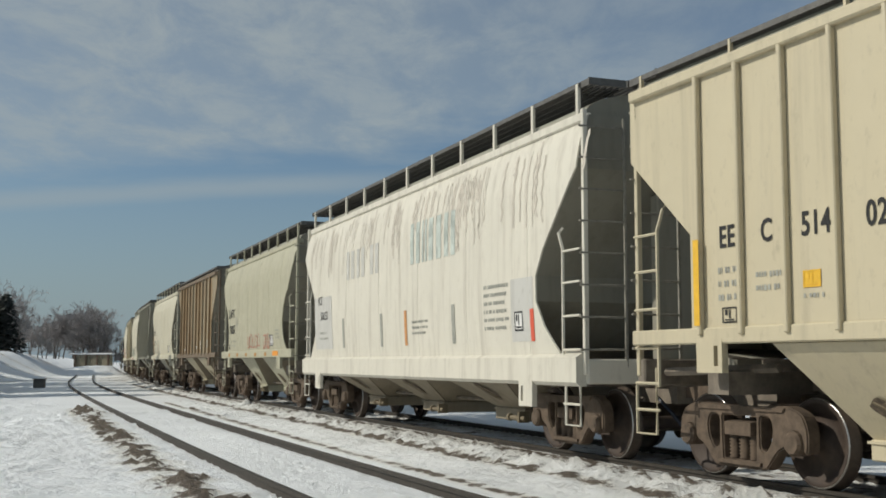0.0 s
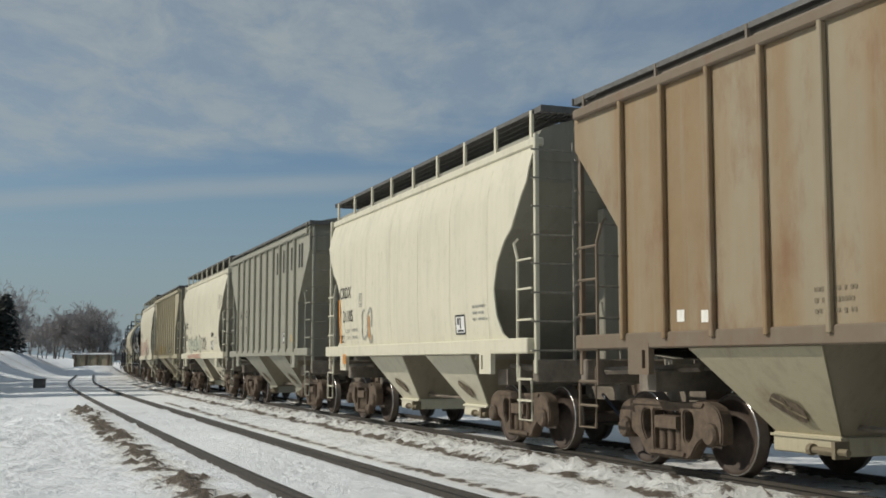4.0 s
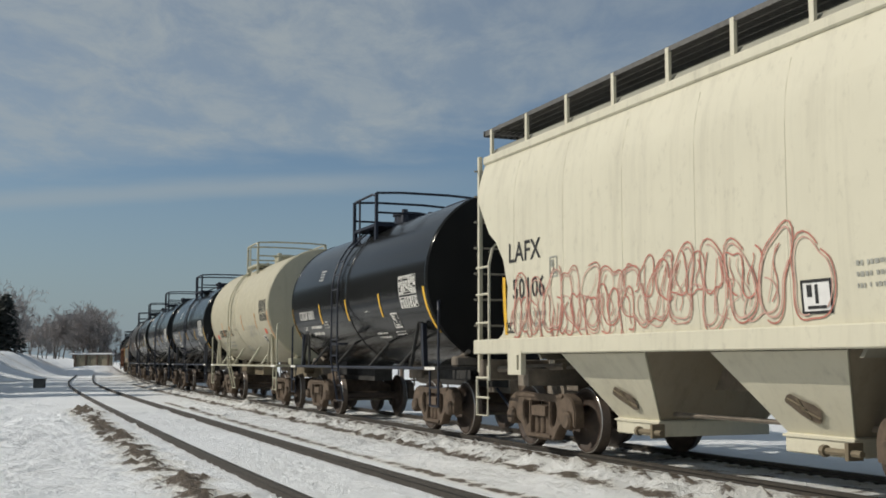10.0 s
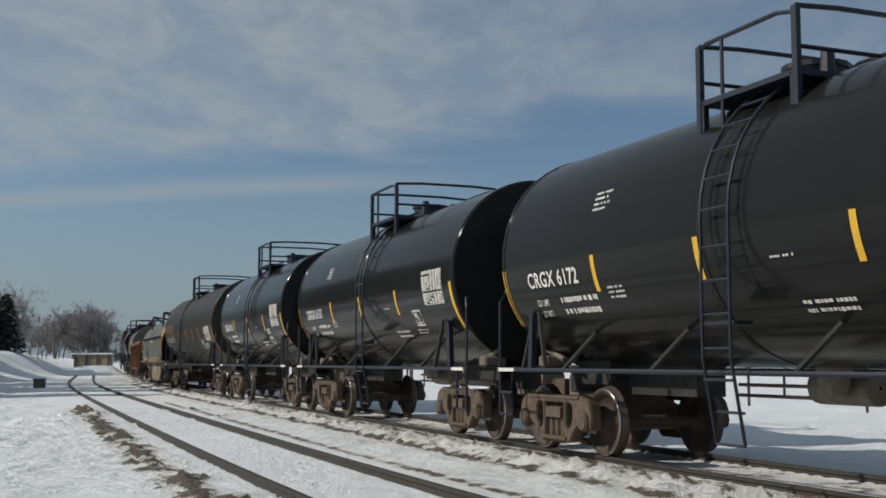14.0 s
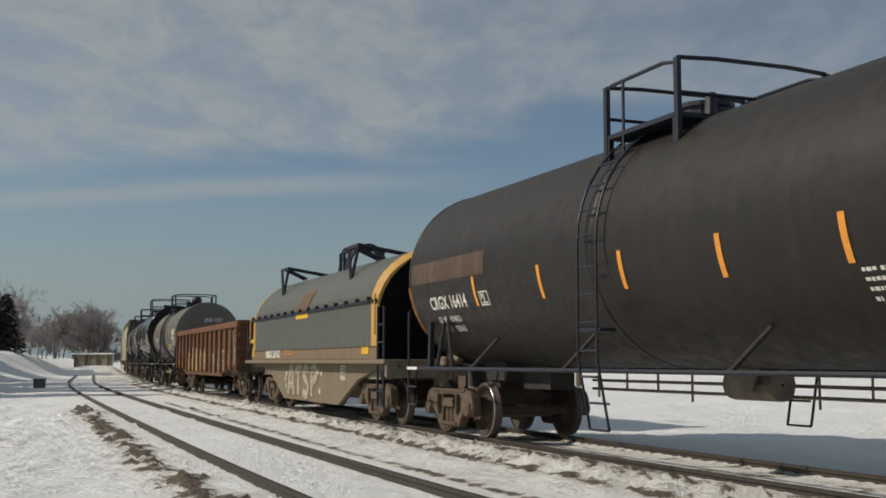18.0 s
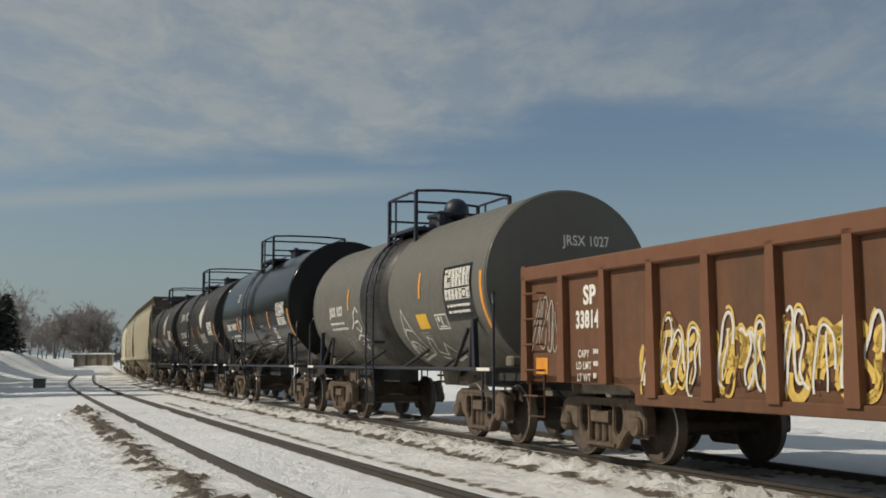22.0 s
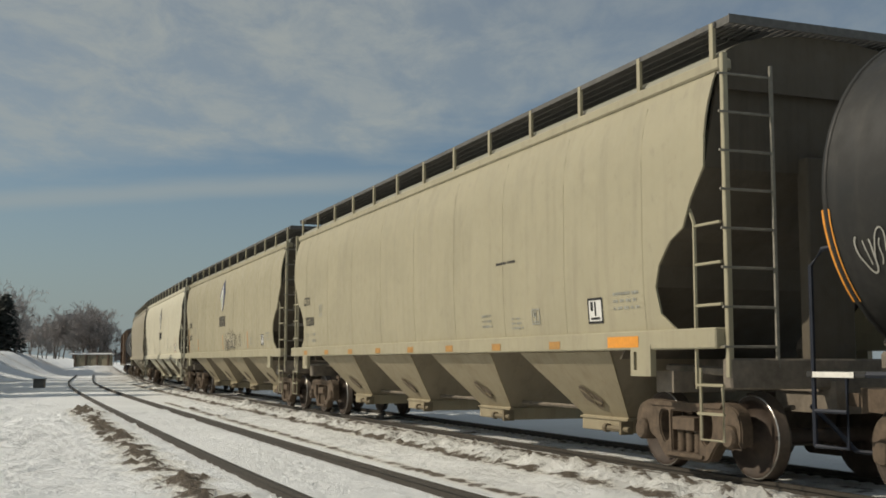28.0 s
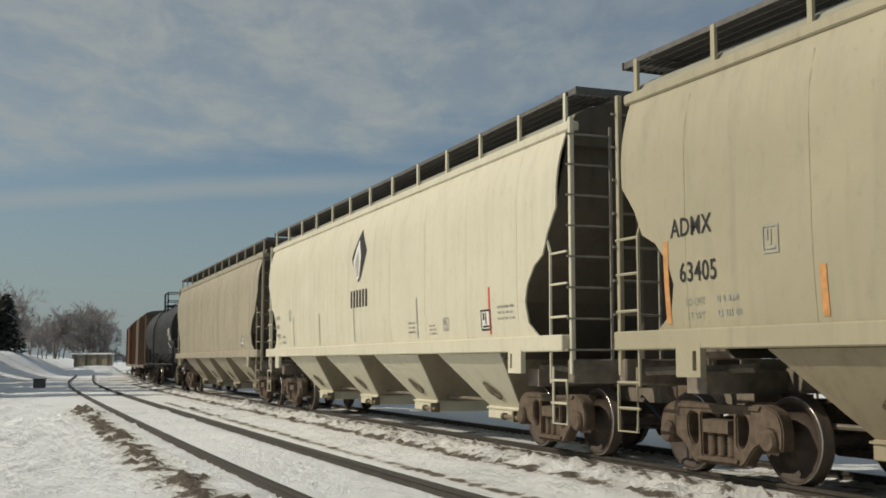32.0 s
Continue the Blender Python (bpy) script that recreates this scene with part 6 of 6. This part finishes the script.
car, H, sd = short_hopper("cream two-bay covered hopper with orange stripes", 44.17, 55.13, PALE, "CRDX", "21105")
for x, z in ((-4.2, 2.62), (-2.05, 2.2)):
    stripe(car, sd, x, 1.66, z, 0.1, ORANGE)
framed(car, flat_side(1.57), -H + 1.55, 1.22, 0.22, 0.2, ORANGE, ORANGE, "orange_panel")
spray(car, sd, -H + 2.95, 1.7, 0.7, 0.65, (FADED_INK,), 63, 2, 0.05, None, 0.8)

car, H, sd = hopper("grey-cream ribbed covered hopper with large dark marks", 56.82, 67.6, GREY_HOPPER, "slant", 2, (1.42, 1.60), 4.52, bulge=False, ribs=[-3.9 + 0.87 * k for k in range(10)], walk_posts=0)
for x in (1.66, 2.45, 3.38, 4.25):
    block_mark(car, fs, x, 3.64, 0.46, 0.6, INK, "dark_mark")
for tx, x, z in (("GA", -3.45, 2.62), ("CX", -2.55, 2.62), ("31", -3.38, 2.14), ("24", -2.55, 2.14)):
    lettering(car, fs, tx, x, z, 0.22, INK, 0.8, 0.004)
bars(car, fs, -3.6, 1.92, 0.4, 0.2, 2, FADED_INK, 21)
bars(car, fs, -2.75, 1.92, 0.4, 0.2, 2, FADED_INK, 22)
bars(car, fs, 2.42, 2.68, 0.55, 0.26, 3, FADED_INK, 23)
framed(car, fs, 2.56, 1.75, 0.4, 0.3, INK, PALE_PANEL)
framed(car, fs, 3.5, 1.8, 0.24, 0.15, AMBER, None, "yellow_decal")

car, H, sd = short_hopper("cream covered hopper with green bubble spray paint", 68.82, 79.77, PALE, "BCAX", "571")
spray(car, sd, -3.15, 1.62, 3.3, 0.62, (SPRAY_BLACK,), 64, 6, 0.028, SPRAY_GREEN, 0.9)
spray(car, sd, 0.3, 1.72, 1.25, 0.45, (SPRAY_BLACK,), 65, 4, 0.04, None, 0.7)
spray(car, flat_side(1.57), -3.3, 1.42, 3.6, 0.13, (SPRAY_RED,), 66, 14, 0.03, None, 0.6)
spray(car, sd, 4.3, 3.15, 0.75, 0.45, (FADED_INK,), 67, 3, 0.035, None, 0.7)
for x in (2.9, 3.2):
    bm = B()
    c = [bm.verts.new(sd(x + math.cos(i * math.tau / 12) * 0.11, 2.24 + math.sin(i * math.tau / 12) * 0.09, 0.01)) for i in range(12)]
    bm.faces.new(c)
    part("round_decal", bm, INK, car)

car, H, sd = hopper("beige ribbed covered hopper with black spray tags", 81.27, 91.94, BEIGE, "slant", 2, (1.42, 1.60), 4.45, bulge=False, ribs=[-3.98 + 0.86 * k for k in range(10)], walk_posts=0)
for tx, x, z in (("NC", -3.42, 2.64), ("YX", -2.72, 2.64), ("298", -3.48, 2.17), ("349", -2.6, 2.14)):
    lettering(car, fs, tx, x, z, 0.23, FADED_INK if z > 2.3 else INK, 0.8, 0.004)
spray(car, fs, -3.85, 1.63, 0.7, 0.48, (SPRAY_BLACK,), 68, 5, 0.022, None, 0.8)
spray(car, fs, -2.1, 1.63, 0.65, 0.55, (SPRAY_RED,), 69, 5, 0.022, None, 0.8)
spray(car, fs, -0.35, 1.65, 0.65, 0.5, (SPRAY_BLACK,), 70, 5, 0.022, None, 0.8)
spray(car, fs, 0.6, 1.72, 2.6, 0.55, (SPRAY_BLACK,), 71, 11, 0.024, None, 0.7)
for x in (-4.0, -1.36, 0.35):
    stripe(car, flat_side(1.615), x, 1.6, 2.05, 0.09, AMBER)
framed(car, fs, 2.0, 1.68, 0.3, 0.26, INK, PALE_PANEL)

car, H, sd = short_hopper("pale cream covered hopper with dense red spray paint", 93.3, 103.88, PALE, "LAFX", "50106")
stripe(car, sd, -H + 1.28, 1.66, 2.5, 0.1, AMBER)
spray(car, sd, -H + 1.6, 1.62, 6.6, 0.9, (SPRAY_RED, SPRAY_PINK), 72, 13, 0.018, None, 0.9)
spray(car, sd, -H + 3.0, 1.62, 4.5, 0.5, (SPRAY_PINK,), 73, 9, 0.015, None, 0.6)
spray(car, sd, -H + 1.5, 1.56, 3.4, 0.62, (SPRAY_RED,), 75, 11, 0.022, None, 0.7)
spray(car, sd, -H + 4.7, 1.95, 2.6, 0.5, (SPRAY_RED,), 76, 8, 0.02, None, 0.7)


def black_tank(label, front, rear, code, mat=BLACK, stripes=AMBER, seed=0, **kw):
    car, H, sd = tank(label, front, rear, mat, stripes=stripes, end_code=code, **kw)
    if code:
        lettering(car, sd, code, -H + 1.85 + 0.03 * len(code) - 0.25, 2.29, 0.21, WHITE_INK, 0.95, 0.005)
        for k, tx in enumerate(("LD LMT", "LT WT")):
            lettering(car, sd, tx, -H + 1.42, 2.04 - 0.15 * k, 0.085, WHITE_INK, 0.85, 0.001)
        bars(car, sd, -H + 1.95, 2.13, 1.0, 0.3, 2, WHITE_INK, seed, fill=0.95)
        if seed == 170:
            framed(car, sd, -H + 3.42, 2.28, 0.3, 0.26, WHITE_INK)
        bars(car, sd, -H + 3.25, 2.2, 0.4, 0.18, 3, WHITE_INK, seed + 6)
    table_print(car, sd, H - 1.92, 2.26, 0.95, 0.58, seed + 1)
    framed(car, sd, H - 2.72, 1.92, 0.4, 0.28, WHITE_INK, BLACK)
    bars(car, sd, H - 4.1, 1.86, 0.8, 0.16, 2, WHITE_INK, seed + 2)
    bars(car, sd, H - 2.9, 1.86, 0.6, 0.1, 2, WHITE_INK, seed + 3)
    bars(car, sd, -H + 3.0, 3.4, 0.4, 0.28, 4, WHITE_INK, seed + 4)
    bars(car, sd, H - 4.3, 2.3, 0.35, 0.05, 1, WHITE_INK, seed + 5)
    return car, H, sd


black_tank("glossy black tank car with white stencils and yellow stripes", 105.6, 116.6, "CRGX 6001", seed=100)

car, H, sd = tank("cream tank car with orange stripes and cream railings", 118.35, 129.5, TANK_CREAM, 1.62, 2.87, inset=1.15, tail=1.65, end_code="SHPX 202813", reach=1.1, rail_mat=CREAM, frame_mat=MUD, stripes=ORANGE_FADE, plat=-0.08, lad=-0.62,
                  seams=(-0.3,), marks=(0.8, 2.95), gap=0.46)
lettering(car, sd, "SHPX 202813", -2.80, 2.10, 0.25, INK, 0.82, 0.006)
bars(car, sd, -3.90, 1.95, 2.3, 0.22, 2, FADED_INK, 111)
framed(car, sd, -1.57, 2.12, 0.36, 0.22, INK)
for x in (-2.87, -1.61):
    stripe(car, sd, x, 2.13, 2.58, 0.1, ORANGE_FADE)
for x, z in ((-4.2, 2.06), (4.03, 2.08)):
    bm = B()
    quad(bm, sd, x - 0.14, x + 0.14, z, z + 0.14, 0.008, 2)
    part("red_decal", bm, RED_DECAL, car)
table_print(car, sd, 3.67, 2.45, 0.95, 0.58, 112, INK)
framed(car, sd, 3.35, 1.76, 0.3, 0.28, PALE_PANEL, INK)
bars(car, sd, -0.20, 1.78, 0.9, 0.2, 3, FADED_INK, 113)
spray(car, sd, 1.40, 2.05, 1.5, 0.32, (SPRAY_GREY,), 74, 4, 0.03, None, 0.7)

black_tank("glossy black tank car with yellow stripes", 130.7, 141.45, "CRGX 6172", seed=120, plat=0.15, lad=0.4, inset=1.08)
black_tank("glossy black tank car with white stencils", 142.65, 154.2, "CRGX 6153", seed=130, plat=0.1, lad=0.35)
black_tank("glossy black tank car with a yellow end stripe", 155.4, 165.85, "CRGX 6712", seed=140, plat=0.15, lad=0.4, inset=1.05)

car, H, sd = tank("long dark brown tank car with orange stripes and brown panel", 167.0, 182.65, DARK_BROWN, 1.58, 2.76, inset=1.68, tail=1.12, stripes=ORANGE, plat=-0.35, seams=(-0.75,), marks=(-4.55, -2.25, -0.05, 1.95, 3.82))
lettering(car, sd, "CRGX 16414", -5.75, 2.16, 0.21, WHITE_INK, 0.95, 0.006)
for k, tx in enumerate(("LD LMT   187400LB", "LT WT     75600LB")):
    lettering(car, sd, tx, -5.95, 1.94 - 0.16 * k, 0.095, WHITE_INK, 0.85, 0.001)
framed(car, sd, -4.4, 2.14, 0.32, 0.22, WHITE_INK)
bm = B()
quad(bm, sd, -H + 0.5, -4.1, 2.62, 2.98, 0.004, 5)
part("repaint_panel", bm, paint("brown_patch_paint", (0.075, 0.043, 0.024), seed=33), car, "brown repainted panel")
table_print(car, sd, 5.3, 2.08, 1.3, 0.5, 151)
framed(car, sd, 4.75, 1.66, 0.6, 0.3, WHITE_INK, DARK_BROWN)
bars(car, sd, 3.9, 2.1, 0.8, 0.34, 4, WHITE_INK, 152)

coil_car(183.85, 197.95)
gondola(199.32, 214.4)

car, H, sd = tank("grey tank car with dark band, yellow placard and white spray", 215.6, 227.1, GREY_TANK, 1.46, 2.55, belt=(-1.42, 0.5, DARK_BROWN), end_code="JRSX 1027", end_y=0.25, stripes=None, plat=-0.1, seams=(), round_valve=True, gap=0.22, wr=1.0, inset=1.5)
lettering(car, sd, "JRSX 1027", -3.35, 2.29, 0.2, SPRAY_WHITE, 0.85)
bars(car, sd, -3.95, 2.15, 1.4, 0.24, 2, SPRAY_WHITE, 160)
stripe(car, sd, H - 0.57, 1.75, 2.7, 0.1, ORANGE)
for x, z in ((-2.35, 2.38), (0.18, 2.36), (2.3, 2.4)):
    stripe(car, sd, x, z, z + 0.46, 0.09, ORANGE)
bm = B()
quad(bm, sd, 1.95, 2.5, 1.86, 2.12, 0.007, 3)
part("yellow_placard", bm, AMBER, car)
bars(car, sd, 1.85, 1.8, 0.55, 0.14, 3, SPRAY_GREY, 162)
framed(car, sd, 2.9, 1.83, 0.55, 0.26, WHITE_INK)
bm = B()
quad(bm, sd, 3.5, 4.8, 1.95, 2.86, 0.004, 8)
part("stencil_ground", bm, BLACK, car, "black-painted stencil panel")
table_print(car, sd, 3.6, 2.3, 1.1, 0.5, 161)
bars(car, sd, 3.65, 2.22, 1.1, 0.2, 2, WHITE_INK, 163)
for chain in (((0.82, 1.3), (1.18, 2.25), (1.78, 1.42), (0.82, 1.3)), ((0.94, 1.75), (1.15, 1.88), (1.42, 1.84)), ((0.9, 1.48), (1.1, 1.66), (1.35, 1.62), (1.5, 1.5), (1.3, 1.42), (1.05, 1.4), (0.9, 1.48)),
              ((1.0, 1.47), (1.1, 1.6), (1.2, 1.46), (1.3, 1.58)), ((1.85, 1.42), (2.05, 1.72), (2.25, 1.66), (2.1, 1.45), (2.4, 1.4), (2.7, 1.6), (2.95, 1.42)), ((2.0, 1.36), (2.6, 1.3), (3.2, 1.38))):
    bm = B()
    ribbon(bm, sd, [(ax + (bx - ax) * u / 5, az + (bz - az) * u / 5) for (ax, az), (bx, bz) in zip(chain, chain[1:]) for u in range(6)], 0.032, 0.012)
    part("sprayed_line", bm, SPRAY_WHITE, car)
for chain in (((-2.3, 1.98), (-2.05, 2.1), (-1.95, 2.3), (-1.78, 2.42), (-1.62, 2.3)), ((-1.95, 2.1), (-1.7, 2.14), (-1.6, 1.98), (-1.75, 1.9), (-1.95, 2.0)), ((-2.2, 1.75), (-1.9, 1.85), (-1.6, 1.8), (-1.5, 1.6)), ((-2.1, 1.66), (-1.9, 1.55), (-1.75, 1.68), (-1.95, 1.72))):
    bm = B()
    ribbon(bm, sd, [(ax + (bx - ax) * u / 4, az + (bz - az) * u / 4) for (ax, az), (bx, bz) in zip(chain, chain[1:]) for u in range(5)], 0.04, 0.016)
    part("sprayed_line", bm, SPRAY_WHITE, car)
spray(car, sd, -3.1, 1.5, 0.65, 0.3, (SPRAY_GREY,), 77, 4, 0.02, None, 0.5)

black_tank("black tank car with orange stripes", 228.4, 239.2, "DMIX 190506", stripes=ORANGE, seed=170, r=1.62, zc=2.83, inset=1.15)


def leaf_logo(car, sd, x, z, h, mats):
    """A plain leaf-shaped emblem with a row of letter-sized bars under it."""
    shapes = (((-0.06, 0.0), (-0.5, 0.48), (0.1, 1.0), (0.5, 0.58), (0.12, 0.08)), ((-0.12, 0.03), (-0.38, 0.42), (0.02, 0.82), (0.14, 0.5), (0.02, 0.1)),
              ((-0.14, 0.1), (-0.26, 0.38), (-0.04, 0.62), (0.02, 0.4), (-0.04, 0.14)))
    for k, (pts, mt) in enumerate(zip(shapes, mats)):
        # rows from foot to tip, so that the sheet follows the curve of the side
        bm, prev = B(), None
        lo, hi = min(q[1] for q in pts) + 0.002, max(q[1] for q in pts) - 0.002
        for pz in np.linspace(lo, hi, 15):
            cut = []
            for (ax, az), (bx, bz) in zip(pts, pts[1:] + pts[:1]):
                if (az - pz) * (bz - pz) < 0:
                    cut.append(ax + (bx - ax) * (pz - az) / (bz - az))
            row = [bm.verts.new(sd(x + c * h, z + pz * h, 0.008 + 0.004 * k)) for c in (min(cut), max(cut))]
            if prev:
                bm.faces.new((prev[0], prev[1], row[1], row[0]))
            prev = row
        part("leaf_emblem", bm, mt, car)
    for k in range(3):
        block_mark(car, sd, x - 0.62 + k * 0.43, z - 0.52, 0.34, 0.36, mats[3], "plain_mark")


for f, r, code, seed in ((240.4, 251.7, "KRRX 13570", 180), (252.95, 264.3, "DMIX 190489", 190)):
    car, H, sd = tank("grimy black tank car with a leaf emblem and white scrawl", f, r, GRIMY_TANK, 1.6, 2.8, inset=1.55, tail=1.44, stripes=ORANGE, marks=(-0.5, 1.2) if seed == 180 else (-3.29, -1.51, 1.2))
    lettering(car, sd, code, -3.2, 2.27, 0.22, WHITE_INK, 0.95, 0.006)
    bars(car, sd, -4.1, 2.12, 1.9, 0.24, 2, WHITE_INK, seed)
    framed(car, sd, -1.9, 2.3, 0.3, 0.25, WHITE_INK)
    bars(car, sd, -1.55, 1.95, 1.1, 0.36, 4, WHITE_INK, seed + 5, fill=0.9)
    leaf_logo(car, sd, 2.1, 2.5, 1.15, (SPRAY_GREY, WHITE_INK, SPRAY_WHITE, SPRAY_GREY) if seed == 180 else (SPRAY_GREY, WHITE_INK, SPRAY_GOLD, SPRAY_GREY))
    table_print(car, sd, 3.5, 2.25, 1.05, 0.46, seed + 1)
    if seed == 180:
        spray(car, sd, -4.0, 2.98, 1.2, 0.3, (SPRAY_WHITE,), seed + 2, 5, 0.04, None, 0.3)
        spray(car, sd, -2.5, 2.95, 1.3, 0.34, (SPRAY_WHITE,), seed + 4, 5, 0.04, None, 0.3)
    else:
        spray(car, sd, -4.95, 2.05, 0.7, 0.34, (SPRAY_GREY,), seed + 2, 4, 0.016, None, 0.4)
        spray(car, sd, -1.42, 2.1, 0.95, 0.34, (SPRAY_GREY,), seed + 3, 5, 0.016, None, 0.4)


def long_hopper(label, front, rear, mat, code, number, name="covered_hopper"):
    car, H, sd = hopper(label, front, rear, mat, "kink", 4, (1.40, 1.62), 4.47, seams=9, walk_posts=13, end_mat=END_SHADE_BROWN, bay_mat=DIRTY_SAND if mat is SAND else None)
    if code:
        lettering(car, sd, code, -H + 1.72, 2.63, 0.21, INK, 0.85, 0.003)
        lettering(car, sd, number, -H + 2.0 if len(number) > 5 else -H + 1.83, 2.13, 0.22, INK, 0.85, 0.003)
    for k, tx in enumerate(("LD LMT", "LT WT")):
        lettering(car, sd, tx, -H + 1.75, 1.87 - 0.15 * k, 0.085, FADED_INK, 0.85, 0.0)
    bars(car, sd, -H + 2.12, 1.96, 0.4, 0.3, 2, FADED_INK, 201, fill=0.95)
    framed(car, sd, -H + 2.9, 2.32, 0.24, 0.28, FADED_INK)
    framed(car, sd, H - 2.75, 1.74, 0.38, 0.32, INK, PALE_PANEL)
    bars(car, sd, H - 2.1, 2.1, 0.62, 0.26, 3, FADED_INK, 202)
    bars(car, sd, H - 6.2, 1.98, 0.45, 0.24, 3, FADED_INK, 203)
    framed(car, sd, H - 4.4, 1.78, 0.25, 0.22, FADED_INK)
    bars(car, sd, H - 5.1, 1.9, 0.4, 0.2, 3, FADED_INK, 204)
    return car, H, sd


car, H, sd = long_hopper("sand-coloured four-bay covered hopper with amber reflectors", 265.48, 284.38, SAND, "CITX", "702000")
sill_marks(car, H, 9, ORANGE)
bars(car, sd, 3.85, 2.74, 0.75, 0.09, 1, SPRAY_BLACK, 78, "paint_fleck")
car, H, sd = long_hopper("dusty beige four-bay covered hopper with blue leaf emblem", 285.55, 304.4, SAND, "ADMX", "63405")
leaf_logo(car, sd, 0.0, 3.0, 1.12, (BLUE_DECAL, PALE_PANEL, GREEN_DECAL, INK))
spray(car, sd, 0.55, 1.66, 1.75, 0.62, (SPRAY_BLACK,), 79, 6, 0.03, SPRAY_DUST, 0.9)
spray(car, sd, 0.6, 1.62, 1.7, 0.5, (SPRAY_BLACK,), 179, 11, 0.012, None, 0.2)
spray(car, sd, 2.3, 1.72, 1.15, 0.45, (SPRAY_BLACK,), 80, 5, 0.017, None, 0.5)
for x, z in ((-H + 1.25, 2.6), (-5.7, 2.16), (0.05, 2.18), (4.6, 2.2)):
    stripe(car, sd, x, 1.68, z, 0.09, ORANGE_FADE)
car, H, sd = long_hopper("pale cream four-bay covered hopper with leaf emblem", 305.63, 324.25, PALE, "", "")
leaf_logo(car, sd, 0.0, 2.92, 1.1, (INK, PALE_PANEL, SPRAY_GREY, INK))
bars(car, sd, -H + 1.4, 2.5, 0.5, 0.7, 3, FADED_INK, 205)
for x in (-H + 3.4, -3.3, -0.4, 3.6, 6.9):
    stripe(car, sd, x, 1.68, 2.4, 0.06, RED_DECAL if x > 6 else FADED_INK, "faded_stripe")
car, H, sd = long_hopper("dirt-streaked grey four-bay covered hopper", 325.4, 344.3, STAINED, "", "")

black_tank("dark tank car with a tall railing", 345.9, 360.9, "", mat=GRIMY_TANK, stripes=None, seed=210)
boxcar(362.2, 378.2, BROWN_BOX, "brown boxcar with ribbed ends")
boxcar(379.4, 395.4, OXIDE, "oxide brown boxcar at the visible end of the train")

# ===== the train rolls past; its wheels turn =====
def motions():
    times = [k * 0.5 for k in range(65)]
    far = [gone(t) for t in times]
    for car, mid, half in CARS:
        rows = []
        for t, d in zip(times, far):
            a, b = on_line(mid - half - d), on_line(mid + half - d)
            f = a - b
            c = (a + b) / 2
            rows.append((t, pose(c.x, c.y, c.z, 0, 0, math.degrees(math.atan2(f.y, f.x)))))
        walk(car, rows)
    beats = [k / 15 for k in range(481)]
    turns = [math.degrees(gone(t) / R_WHEEL) for t in beats]
    for wheel, sx in WHEELS:
        walk(wheel, [(t, pose(sx, 0, R_WHEEL, 0, a, 0)) for t, a in zip(beats, turns)])


motions()
